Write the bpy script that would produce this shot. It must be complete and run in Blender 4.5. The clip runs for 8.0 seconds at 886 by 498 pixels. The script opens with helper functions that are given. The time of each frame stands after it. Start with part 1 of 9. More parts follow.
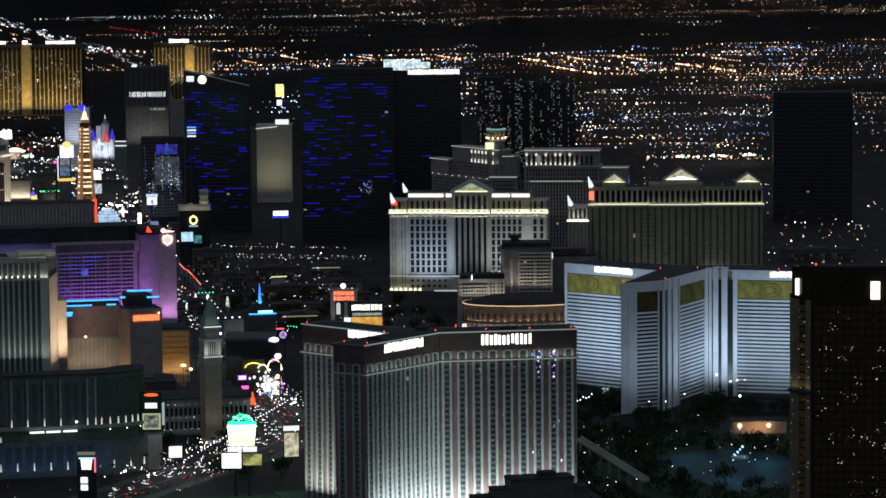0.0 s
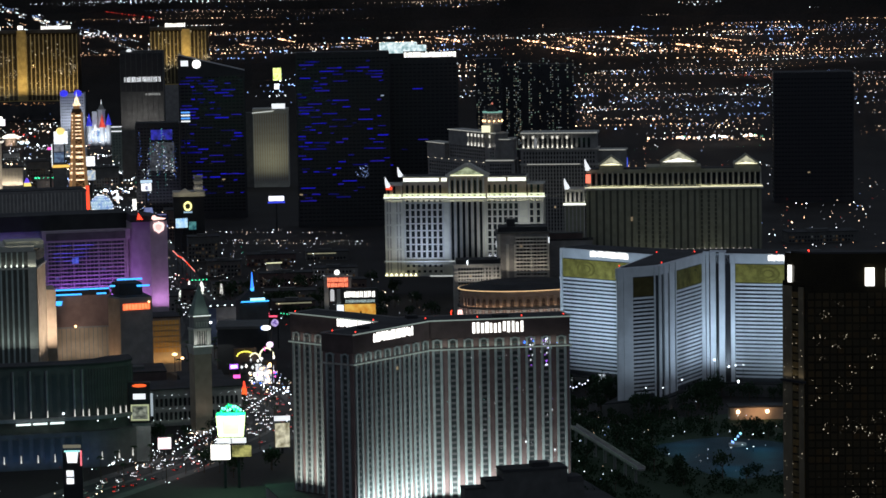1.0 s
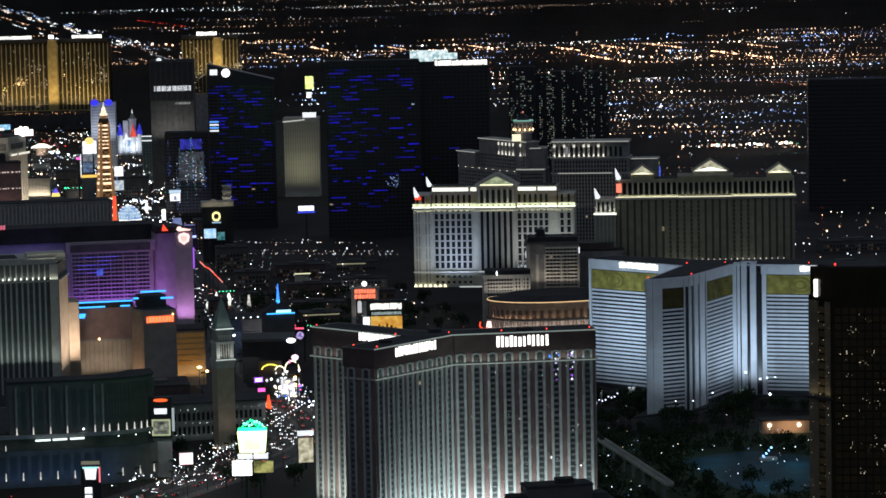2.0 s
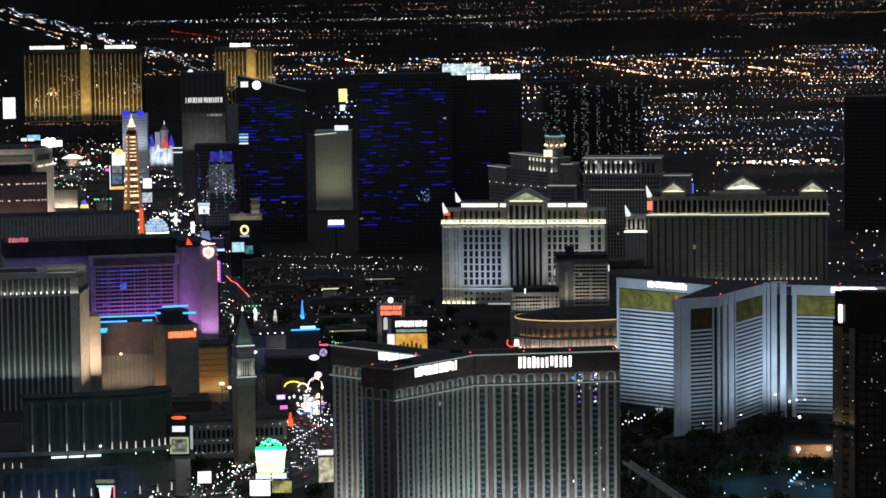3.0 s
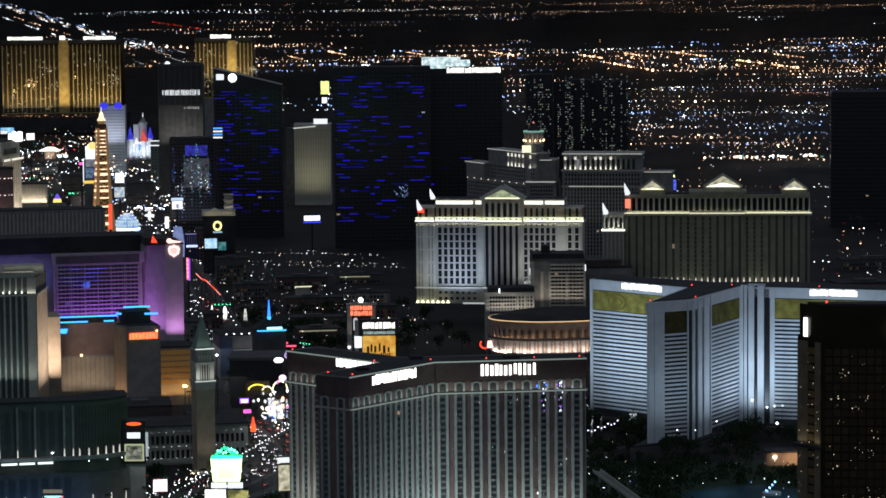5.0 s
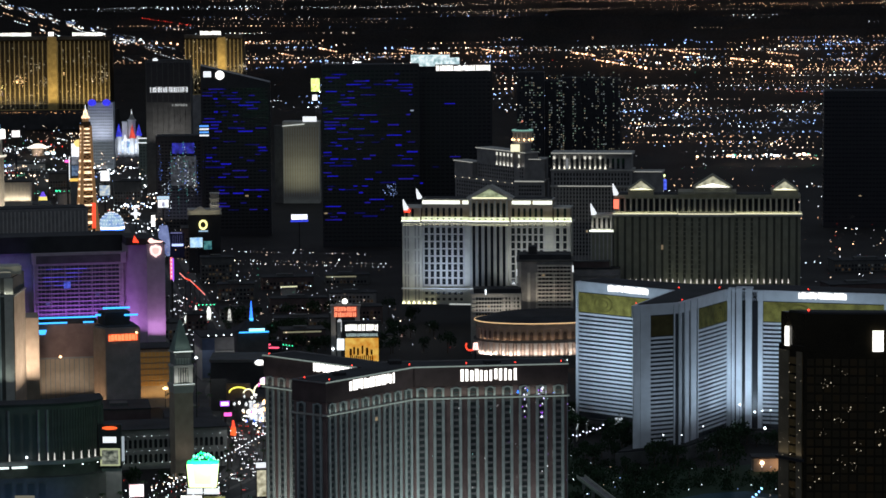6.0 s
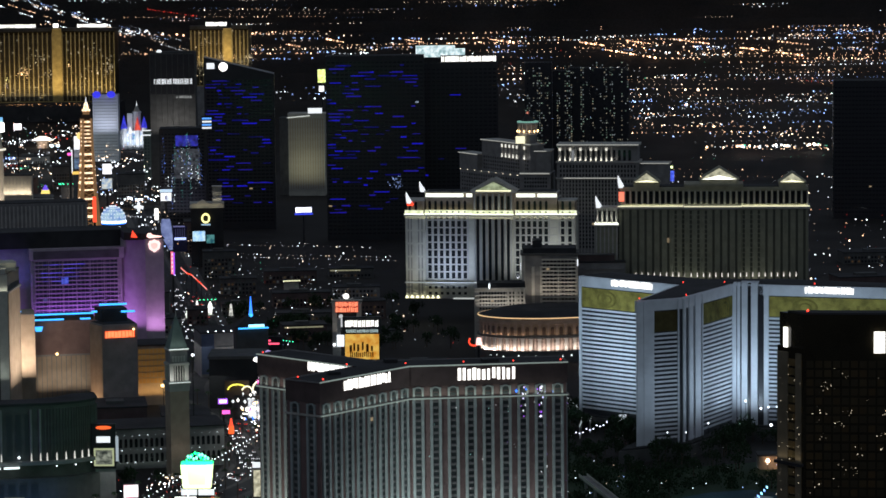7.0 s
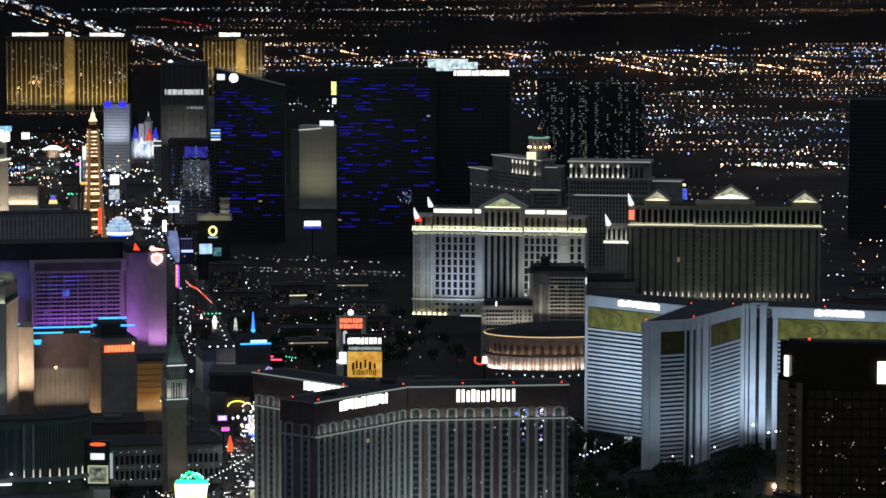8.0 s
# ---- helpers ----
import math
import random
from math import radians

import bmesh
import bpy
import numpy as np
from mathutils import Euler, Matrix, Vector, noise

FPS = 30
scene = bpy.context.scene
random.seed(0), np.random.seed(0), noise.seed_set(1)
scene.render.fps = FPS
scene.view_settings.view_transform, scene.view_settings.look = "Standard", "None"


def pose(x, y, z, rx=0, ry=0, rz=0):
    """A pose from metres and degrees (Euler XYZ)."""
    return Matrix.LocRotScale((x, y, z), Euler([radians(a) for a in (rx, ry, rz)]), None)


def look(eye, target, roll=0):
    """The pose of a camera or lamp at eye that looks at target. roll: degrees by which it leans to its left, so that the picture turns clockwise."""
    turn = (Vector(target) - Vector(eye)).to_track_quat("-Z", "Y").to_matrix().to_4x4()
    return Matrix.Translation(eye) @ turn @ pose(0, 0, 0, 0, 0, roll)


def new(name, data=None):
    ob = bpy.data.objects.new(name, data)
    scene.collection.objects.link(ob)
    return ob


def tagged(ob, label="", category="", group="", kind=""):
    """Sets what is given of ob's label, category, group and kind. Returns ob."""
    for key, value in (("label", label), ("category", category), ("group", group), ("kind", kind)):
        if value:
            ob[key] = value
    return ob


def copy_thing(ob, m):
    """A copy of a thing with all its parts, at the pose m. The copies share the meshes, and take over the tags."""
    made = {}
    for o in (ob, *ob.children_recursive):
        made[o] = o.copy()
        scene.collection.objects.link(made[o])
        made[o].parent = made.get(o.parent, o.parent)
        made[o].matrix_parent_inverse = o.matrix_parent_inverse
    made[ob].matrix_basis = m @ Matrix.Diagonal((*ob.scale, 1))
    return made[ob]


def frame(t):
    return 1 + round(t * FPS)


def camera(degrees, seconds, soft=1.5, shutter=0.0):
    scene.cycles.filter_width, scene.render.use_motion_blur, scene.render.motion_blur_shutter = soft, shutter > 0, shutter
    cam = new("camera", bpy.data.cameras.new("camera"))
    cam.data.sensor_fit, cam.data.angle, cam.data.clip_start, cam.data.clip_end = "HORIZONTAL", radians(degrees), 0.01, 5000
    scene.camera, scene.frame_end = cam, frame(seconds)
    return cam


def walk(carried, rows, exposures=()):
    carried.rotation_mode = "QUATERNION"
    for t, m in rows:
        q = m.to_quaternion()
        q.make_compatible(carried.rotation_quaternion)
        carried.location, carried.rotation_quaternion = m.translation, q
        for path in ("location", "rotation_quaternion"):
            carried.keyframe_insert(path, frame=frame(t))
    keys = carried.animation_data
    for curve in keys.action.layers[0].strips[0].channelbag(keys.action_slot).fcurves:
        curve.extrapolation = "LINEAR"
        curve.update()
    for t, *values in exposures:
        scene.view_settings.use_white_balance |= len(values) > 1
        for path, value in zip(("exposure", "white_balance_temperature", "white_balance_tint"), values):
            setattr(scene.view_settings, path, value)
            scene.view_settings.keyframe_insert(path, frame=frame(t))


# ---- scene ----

# ---------- camera ----------
cam = camera(15.333, 8.0, soft=1.6)
PATH = [
    (0.0, look((-446.21, -2154.33, 336.37), (33.95, -222.87, 139.07), -0.508)),
    (0.5, look((-437.99, -2139.76, 336.05), (40.40, -208.53, 132.28), -0.729)),
    (1.0, look((-429.75, -2125.20, 335.82), (46.36, -193.90, 127.46), -0.971)),
    (2.5, look((-405.81, -2082.71, 335.06), (33.28, -141.68, 136.03), -0.980)),
    (3.0, look((-397.70, -2068.22, 334.97), (31.98, -124.75, 139.35), -0.711)),
    (3.5, look((-389.71, -2053.76, 334.91), (37.91, -109.72, 140.43), -0.754)),
    (4.0, look((-381.77, -2039.36, 335.00), (45.76, -95.56, 137.82), -0.423)),
    (4.5, look((-373.95, -2025.01, 335.07), (57.21, -82.35, 134.64), -0.583)),
    (6.0, look((-350.71, -1981.75, 334.94), (82.55, -39.90, 131.21), -0.367)),
    (6.5, look((-342.95, -1966.96, 334.99), (85.76, -24.44, 128.11), -0.496)),
    (7.0, look((-335.15, -1952.06, 335.02), (89.31, -8.96, 124.88), -0.571)),
    (7.5, look((-327.38, -1937.21, 334.77), (91.97, 7.21, 126.50), -0.340)),
    (8.0, look((-319.62, -1922.36, 334.41), (93.81, 23.95, 132.03), 0.115)),
]
walk(cam, PATH)

# ---------- world and exposure ----------
world = bpy.data.worlds.new("night_sky")
scene.world = world
world.use_nodes = True
wn = world.node_tree.nodes
wn["Background"].inputs[0].default_value = (0.60, 0.72, 0.92, 1)
wn["Background"].inputs[1].default_value = 0.22
# ---------- materials ----------
def nodes_of(name):
    m = bpy.data.materials.new(name)
    m.use_nodes = True
    nt = m.node_tree
    return m, nt, nt.nodes["Principled BSDF"]


def surface(name, color, rough=0.8, metal=0.0, scale=0.15, vary=0.25, bump=0.3, grain=3.0, tint=(0.35, 0.3, 0.26)):
    """A worn surface: broad stains, fine grain and a little relief, all at world size."""
    m, nt, b = nodes_of(name)
    tc = nt.nodes.new("ShaderNodeTexCoord")
    big, fine = nt.nodes.new("ShaderNodeTexNoise"), nt.nodes.new("ShaderNodeTexNoise")
    big.inputs["Scale"].default_value, big.inputs["Detail"].default_value = scale, 5
    fine.inputs["Scale"].default_value, fine.inputs["Detail"].default_value = grain, 3
    nt.links.new(tc.outputs["Object"], big.inputs["Vector"])
    nt.links.new(tc.outputs["Object"], fine.inputs["Vector"])
    mix = nt.nodes.new("ShaderNodeMix")
    mix.data_type = "RGBA"
    dark = [c * (1 - vary) * (1 - vary * 0.3 + vary * 0.3 * t) for c, t in zip(color, tint)]
    mix.inputs[6].default_value = (*color, 1)
    mix.inputs[7].default_value = (*dark, 1)
    add = nt.nodes.new("ShaderNodeMath")
    add.operation = "MULTIPLY_ADD"
    add.inputs[1].default_value, add.inputs[2].default_value = 0.55, -0.05
    nt.links.new(fine.outputs[0], add.inputs[0])
    s = nt.nodes.new("ShaderNodeMath")
    s.operation = "ADD"
    nt.links.new(big.outputs[0], s.inputs[0])
    nt.links.new(add.outputs[0], s.inputs[1])
    ramp = nt.nodes.new("ShaderNodeValToRGB")
    ramp.color_ramp.elements[0].position, ramp.color_ramp.elements[1].position = 0.4, 0.95
    nt.links.new(s.outputs[0], ramp.inputs[0])
    nt.links.new(ramp.outputs[0], mix.inputs[0])
    nt.links.new(mix.outputs[2], b.inputs["Base Color"])
    b.inputs["Roughness"].default_value, b.inputs["Metallic"].default_value = rough, metal
    b.inputs["Specular IOR Level"].default_value = 0.5 if rough < 0.4 else 0.12
    if bump:
        bp = nt.nodes.new("ShaderNodeBump")
        bp.inputs["Strength"].default_value, bp.inputs["Distance"].default_value = bump, 0.1
        nt.links.new(fine.outputs[0], bp.inputs["Height"])
        nt.links.new(bp.outputs[0], b.inputs["Normal"])
    return m


def glow(name, color, strength):
    """Even glow: lamp, neon tube, sign face, or floodlit surface drawn as an emitter."""
    m, nt, b = nodes_of(name)
    b.inputs["Base Color"].default_value = (*[0.4 * c for c in color], 1)
    b.inputs["Emission Color"].default_value = (*color, 1)
    b.inputs["Emission Strength"].default_value = strength
    m.cycles.emission_sampling = "NONE"
    return m


def picture(name, low, high, strength, scale=0.5):
    """Patchy glow: a screen or sign picture, or uneven floodlight drawn into a surface."""
    m, nt, b = nodes_of(name)
    tc = nt.nodes.new("ShaderNodeTexCoord")
    no = nt.nodes.new("ShaderNodeTexNoise")
    no.inputs["Scale"].default_value, no.inputs["Detail"].default_value = scale, 4
    ramp = nt.nodes.new("ShaderNodeValToRGB")
    e = ramp.color_ramp.elements
    e[0].position, e[0].color, e[1].position, e[1].color = 0.36, (*low, 1), 0.62, (*high, 1)
    nt.links.new(tc.outputs["Object"], no.inputs["Vector"])
    nt.links.new(no.outputs[0], ramp.inputs[0])
    b.inputs["Base Color"].default_value = (0.05, 0.05, 0.05, 1)
    nt.links.new(ramp.outputs[0], b.inputs["Emission Color"])
    b.inputs["Emission Strength"].default_value = strength
    m.cycles.emission_sampling = "NONE"
    return m


def lamps(name, color, low, high):
    """Many small lamps or glints in one mesh, each of its own strength: most of them faint, some bright."""
    m, nt, b = nodes_of(name)
    b.inputs["Base Color"].default_value = (0.02, 0.02, 0.02, 1)
    b.inputs["Emission Color"].default_value = (*color, 1)
    geo = nt.nodes.new("ShaderNodeNewGeometry")
    pw = nt.nodes.new("ShaderNodeMath")
    pw.operation = "POWER"
    pw.inputs[1].default_value = 2.2
    mr = nt.nodes.new("ShaderNodeMapRange")
    mr.inputs["To Min"].default_value, mr.inputs["To Max"].default_value = low, high
    nt.links.new(geo.outputs["Random Per Island"], pw.inputs[0])
    nt.links.new(pw.outputs[0], mr.inputs["Value"])
    nt.links.new(mr.outputs[0], b.inputs["Emission Strength"])
    m.cycles.emission_sampling = "NONE"
    return m


def window(name, glass, lit, colors, strength, island=False, rough=0.15):
    """Dark panes; a share of them (lit) is lit from inside, each in its own tone."""
    m, nt, b = nodes_of(name)
    if island:
        src = nt.nodes.new("ShaderNodeNewGeometry").outputs["Random Per Island"]
    else:
        src = nt.nodes.new("ShaderNodeObjectInfo").outputs["Random"]
    b.inputs["Base Color"].default_value = (*glass, 1)
    b.inputs["Roughness"].default_value = rough
    less = nt.nodes.new("ShaderNodeMath")
    less.operation = "LESS_THAN"
    less.inputs[1].default_value = lit
    nt.links.new(src, less.inputs[0])
    wh = nt.nodes.new("ShaderNodeTexWhiteNoise")
    wh.noise_dimensions = "1D"
    nt.links.new(src, wh.inputs["W"])
    ramp = nt.nodes.new("ShaderNodeValToRGB")
    el = ramp.color_ramp.elements
    ramp.color_ramp.interpolation = "CONSTANT"
    for i, c in enumerate(colors):
        e = el[i] if i < 2 else el.new(i / len(colors))
        e.position, e.color = i / len(colors), (*c, 1)
    nt.links.new(wh.outputs[0], ramp.inputs[0])
    nt.links.new(ramp.outputs[0], b.inputs["Emission Color"])
    pw = nt.nodes.new("ShaderNodeMath")
    pw.operation = "MULTIPLY"
    pw.inputs[1].default_value = strength
    nt.links.new(less.outputs[0], pw.inputs[0])
    pv = nt.nodes.new("ShaderNodeMath")
    pv.operation = "MULTIPLY"
    nt.links.new(pw.outputs[0], pv.inputs[0])
    sep = nt.nodes.new("ShaderNodeMath")
    sep.operation = "MULTIPLY_ADD"
    sep.inputs[1].default_value, sep.inputs[2].default_value = 0.8, 0.2
    wh2 = nt.nodes.new("ShaderNodeTexWhiteNoise")
    wh2.noise_dimensions = "1D"
    ml = nt.nodes.new("ShaderNodeMath")
    ml.operation = "MULTIPLY"
    ml.inputs[1].default_value = 37.7
    nt.links.new(src, ml.inputs[0])
    nt.links.new(ml.outputs[0], wh2.inputs["W"])
    nt.links.new(wh2.outputs[0], sep.inputs[0])
    nt.links.new(sep.outputs[0], pv.inputs[1])
    nt.links.new(pv.outputs[0], b.inputs["Emission Strength"])
    m.cycles.emission_sampling = "NONE"
    return m


stone = surface("pale_stone", (0.52, 0.50, 0.45), vary=0.3)
cool_stone = surface("cool_stone", (0.43, 0.48, 0.46), vary=0.35)
umber_render = surface("umber_render", (0.13, 0.095, 0.09), vary=0.35)
# dark grey render; on pale stone walls its darkness stands for missing light
shade_render = surface("shade_grey_render", (0.13, 0.13, 0.125), vary=0.35)
cream = surface("cream_render", (0.56, 0.54, 0.45), vary=0.25)
brick_red = surface("terracotta_render", (0.24, 0.165, 0.155), vary=0.3)
white_paint = surface("white_render", (0.72, 0.74, 0.78), vary=0.18)
grey_render = surface("grey_render", (0.30, 0.29, 0.28), vary=0.35)
tan_render = surface("tan_render", (0.45, 0.36, 0.27), vary=0.3)
mauve_render = surface("mauve_render", (0.50, 0.42, 0.48), vary=0.25)
dark_roof = surface("roof_felt", (0.06, 0.06, 0.062), vary=0.5, scale=0.06)
dark_metal = surface("dark_metal", (0.06, 0.06, 0.065), rough=0.45, metal=0.6)
black_glass = surface("black_glass", (0.028, 0.028, 0.034), rough=0.3, vary=0.4, bump=0.02)
bronze_glass = surface("bronze_glass", (0.04, 0.032, 0.018), rough=0.15, vary=0.5, bump=0.03, scale=0.05)
gold_glass = surface("gold_glass", (0.038, 0.026, 0.009), rough=0.4, metal=0.1, vary=0.6, scale=0.08, bump=0.1)
gold_rib = surface("gold_rib", (0.62, 0.45, 0.17), rough=0.5, metal=0.0, vary=0.4)
asphalt = surface("asphalt", (0.055, 0.055, 0.057), vary=0.4, scale=0.05)
soil = surface("desert_ground", (0.042, 0.038, 0.035), vary=0.5, scale=0.01, grain=0.4)
pave = surface("paving", (0.12, 0.115, 0.11), vary=0.35)
leaf = surface("foliage", (0.04, 0.07, 0.035), vary=0.5, scale=0.6)
bark = surface("bark", (0.12, 0.09, 0.07), vary=0.4)
panel_gold = surface("poster_olive", (0.54, 0.45, 0.11), vary=0.75, scale=0.13, tint=(0.2, 0.2, 0.5))
# water colour lightened towards teal to look lit
sea_water = surface("lagoon_water", (0.02, 0.065, 0.085), rough=0.45, vary=0.5, scale=0.05, bump=0.5)
sea_water.node_tree.nodes["Principled BSDF"].inputs["Specular IOR Level"].default_value = 0.02
verdigris = surface("copper_green", (0.22, 0.28, 0.25), vary=0.3)
sign_white = glow("sign_white", (1.0, 0.98, 0.92), 2.2)
sign_soft = glow("sign_soft", (0.92, 0.96, 1.0), 1.0)
neon_blue = glow("neon_blue", (0.03, 0.18, 1.0), 2.6)
neon_cyan = glow("neon_cyan", (0.05, 0.4, 1.0), 1.9)
neon_red = glow("neon_red", (1.0, 0.07, 0.03), 1.6)
neon_orange = glow("neon_orange", (1.0, 0.13, 0.03), 1.3)
neon_pink = glow("neon_pink", (1.0, 0.12, 0.55), 1.6)
neon_violet = glow("neon_violet", (0.45, 0.12, 1.0), 1.4)
neon_yellow = glow("neon_yellow", (1.0, 0.9, 0.12), 1.6)
neon_lime = glow("neon_lime", (0.85, 1.0, 0.45), 2.0)
neon_green = glow("neon_green", (0.02, 1.0, 0.35), 1.6)
cove_warm = glow("cove_warm", (1.0, 0.95, 0.62), 1.7)
cove_white = glow("cove_white", (0.95, 1.0, 0.85), 1.5)
lamp_white = glow("lamp_white", (0.85, 0.93, 1.0), 4.0)
lamp_warm = glow("lamp_warm", (1.0, 0.62, 0.3), 4.0)
lamp_red = glow("lamp_red", (1.0, 0.05, 0.03), 3.0)
lamp_blue = glow("lamp_blue", (0.2, 0.4, 1.0), 3.0)
lamp_green = glow("lamp_green", (0.05, 0.9, 0.4), 2.5)
ROOM = ((1.0, 0.75, 0.45), (0.9, 0.95, 1.0), (1.0, 0.85, 0.6), (0.6, 0.75, 1.0))
win_black = window("unlit_pane", (0.022, 0.022, 0.027), 0.004, ROOM, 0.5, island=True)
win_green = window("grey_pane", (0.05, 0.06, 0.06), 0.004, ROOM, 0.5, rough=0.3)
win_green_rest = window("grey_pane_rest", (0.05, 0.06, 0.06), 0.004, ROOM, 0.5, island=True, rough=0.3)
win_dark = window("window_pane", (0.015, 0.017, 0.02), 0.006, ROOM, 0.6)
# panes are tinted violet to carry the floodlight's colour
win_violet = window("violet_pane", (0.11, 0.085, 0.15), 0.02, ((0.3, 0.3, 1.0), (0.7, 0.4, 1.0)), 0.25, island=True, rough=0.35)
win_dark_rest = window("window_pane_rest", (0.015, 0.017, 0.02), 0.006, ROOM, 0.6, island=True)
win_condo = window("condo_pane", (0.02, 0.02, 0.025), 0.85, ((0.9, 1.0, 0.85), (0.8, 0.95, 1.0), (1.0, 0.9, 0.65), (0.6, 0.9, 0.7)), 0.29, island=True)
# dull gold glow stands in for reflections on the bronze panes
DULL = ((1.0, 0.6, 0.2), (0.9, 0.55, 0.2), (0.8, 0.6, 0.3), (1.0, 0.5, 0.12))
win_bronze = window("bronze_pane", (0.045, 0.035, 0.02), 0.5, DULL, 0.0026)
win_flank = window("bronze_flank_pane", (0.09, 0.07, 0.035), 0.75, DULL, 0.008, island=True)
win_bronze_rest = window("bronze_pane_rest", (0.045, 0.035, 0.02), 0.5, DULL, 0.0026, island=True)
win_gold = window("gold_pane", (0.05, 0.036, 0.014), 0.05, ((1.0, 0.7, 0.25), (1.0, 0.9, 0.6)), 0.22, island=True, rough=0.3)
# ---------- tools ----------
class Geo:
    """Collects the faces of one mesh."""

    def __init__(self):
        self.v, self.f = [], []

    def box(self, x0, x1, y0, y1, z0, z1, m=None):
        pts = [Vector((x, y, z)) for z in (z0, z1) for y in (y0, y1) for x in (x0, x1)]
        n = len(self.v)
        self.v += [tuple(m @ p) if m else tuple(p) for p in pts]
        self.f += [tuple(n + i for i in q) for q in ((0, 2, 3, 1), (4, 5, 7, 6), (0, 1, 5, 4), (2, 6, 7, 3), (0, 4, 6, 2), (1, 3, 7, 5))]
        return self

    def prism(self, poly, z0, z1, m=None, taper=1.0):
        n, k = len(self.v), len(poly)
        cx, cy = sum(p[0] for p in poly) / k, sum(p[1] for p in poly) / k
        low = [Vector((x, y, z0)) for x, y in poly]
        top = [Vector((cx + (x - cx) * taper, cy + (y - cy) * taper, z1)) for x, y in poly]
        self.v += [tuple(m @ p) if m else tuple(p) for p in low + top]
        for i in range(k):
            j = (i + 1) % k
            self.f.append((n + i, n + j, n + k + j, n + k + i))
        self.f += [tuple(n + k + i for i in range(k)), tuple(n + k - 1 - i for i in range(k))]
        return self

    def cyl(self, x, y, z0, z1, r0, r1=None, n=12, m=None, turn=0.0):
        r1 = r0 if r1 is None else r1
        poly = [(x + r0 * math.cos(turn + 2 * math.pi * i / n), y + r0 * math.sin(turn + 2 * math.pi * i / n)) for i in range(n)]
        return self.prism(poly, z0, z1, m, r1 / r0)

    def gable(self, x0, x1, y0, y1, z0, z1, m=None):
        """A pediment: a triangle in x and z, deep in y."""
        n, xm = len(self.v), (x0 + x1) / 2
        pts = [Vector(p) for p in ((x0, y0, z0), (x1, y0, z0), (xm, y0, z1), (x0, y1, z0), (x1, y1, z0), (xm, y1, z1))]
        self.v += [tuple(m @ p) if m else tuple(p) for p in pts]
        self.f += [tuple(n + i for i in q) for q in ((0, 1, 2), (5, 4, 3), (0, 3, 4, 1), (1, 4, 5, 2), (2, 5, 3, 0))]
        return self

    def bead(self, x, y, z, r, rz=None):
        n, q = len(self.v), rz or r
        if r > 1.15:
            for i in range(7):
                e = math.pi * (i / 6 - 0.5)
                self.v += [(x + r * math.cos(e) * math.cos(k * math.pi / 5), y + r * math.cos(e) * math.sin(k * math.pi / 5), z + q * math.sin(e)) for k in range(10)]
            self.f += [(n + 10 * i + k, n + 10 * i + (k + 1) % 10, n + 10 * i + 10 + (k + 1) % 10, n + 10 * i + 10 + k) for i in range(6) for k in range(10)]
            return self
        self.v += [(x + r, y, z), (x, y + r, z), (x - r, y, z), (x, y - r, z), (x, y, z + q), (x, y, z - q)]
        self.f += [tuple(n + i for i in t) for t in ((0, 1, 4), (1, 2, 4), (2, 3, 4), (3, 0, 4), (1, 0, 5), (2, 1, 5), (3, 2, 5), (0, 3, 5))]
        return self

    def mesh(self, name, mat):
        me = bpy.data.meshes.new(name)
        me.from_pydata(self.v, [], self.f)
        me.materials.append(mat)
        return me


def rim(poly, d_out, d_in, z0, z1):
    """A closed rail round an outline, from d_out metres outside it to d_in inside."""
    g, a, b, k = Geo(), offset(poly, -d_out), offset(poly, d_in), len(poly)
    for i in range(k):
        j, n = (i + 1) % k, len(g.v)
        g.v += [(*p, z) for z in (z0, z1) for p in (a[i], a[j], b[j], b[i])]
        g.f += [tuple(n + q for q in f) for f in ((3, 2, 1, 0), (4, 5, 6, 7), (0, 1, 5, 4), (2, 3, 7, 6))]
    return g


def offset(poly, d):
    """The outline moved inwards by d metres (counter-clockwise outlines)."""
    out, k = [], len(poly)
    for i in range(k):
        a, b, c = (Vector(poly[(i + j) % k]) for j in (-1, 0, 1))
        n1, n2 = Vector((-(b - a).y, (b - a).x)).normalized(), Vector((-(c - b).y, (c - b).x)).normalized()
        q = (n1 + n2)
        q = q / max(0.3, q.length_squared / 2)
        out.append(tuple(b + q * d))
    return out


inset = offset


def thing(name, x, y, z, rz, label, category, group="", kind=""):
    ob = new(name)
    ob.matrix_basis = pose(x, y, z, 0, 0, rz)
    return tagged(ob, label, category, group, kind)


def part(name, geo, mat, parent, label="", m=None, kind=""):
    ob = new(name, geo.mesh(name, mat))
    ob.parent = parent
    if m is not None:
        ob.matrix_basis = m
    return tagged(ob, label, kind=kind)


def solid(name, geo, mat, label="", category="", group="", kind="", at=None):
    ob = new(name, geo.mesh(name, mat))
    if at is not None:
        ob.matrix_basis = at
    return tagged(ob, label, category, group, kind)


def pieces(name, mesh, parent, mats):
    for m in mats:
        ob = new(name, mesh)
        ob.parent = parent
        ob.matrix_basis = m


def face(p0, p1):
    """The frame of a facade: x runs from p0 to p1, seen left to right from outside, y points inwards, z up. Also its length."""
    u = Vector((p1[0] - p0[0], p1[1] - p0[1], 0))
    return Matrix.Translation((p0[0], p0[1], 0)) @ Matrix.Rotation(math.atan2(u.y, u.x), 4, "Z"), u.length


def lamp_area(name, p, target, sx, sy, power, color, spread=180):
    d = bpy.data.lights.new(name, "AREA")
    d.shape, d.size, d.size_y, d.energy, d.color, d.spread = "RECTANGLE", sx, sy, power, color, radians(spread)
    ob = new(name, d)
    ob.matrix_basis = look(p, target)
    return ob


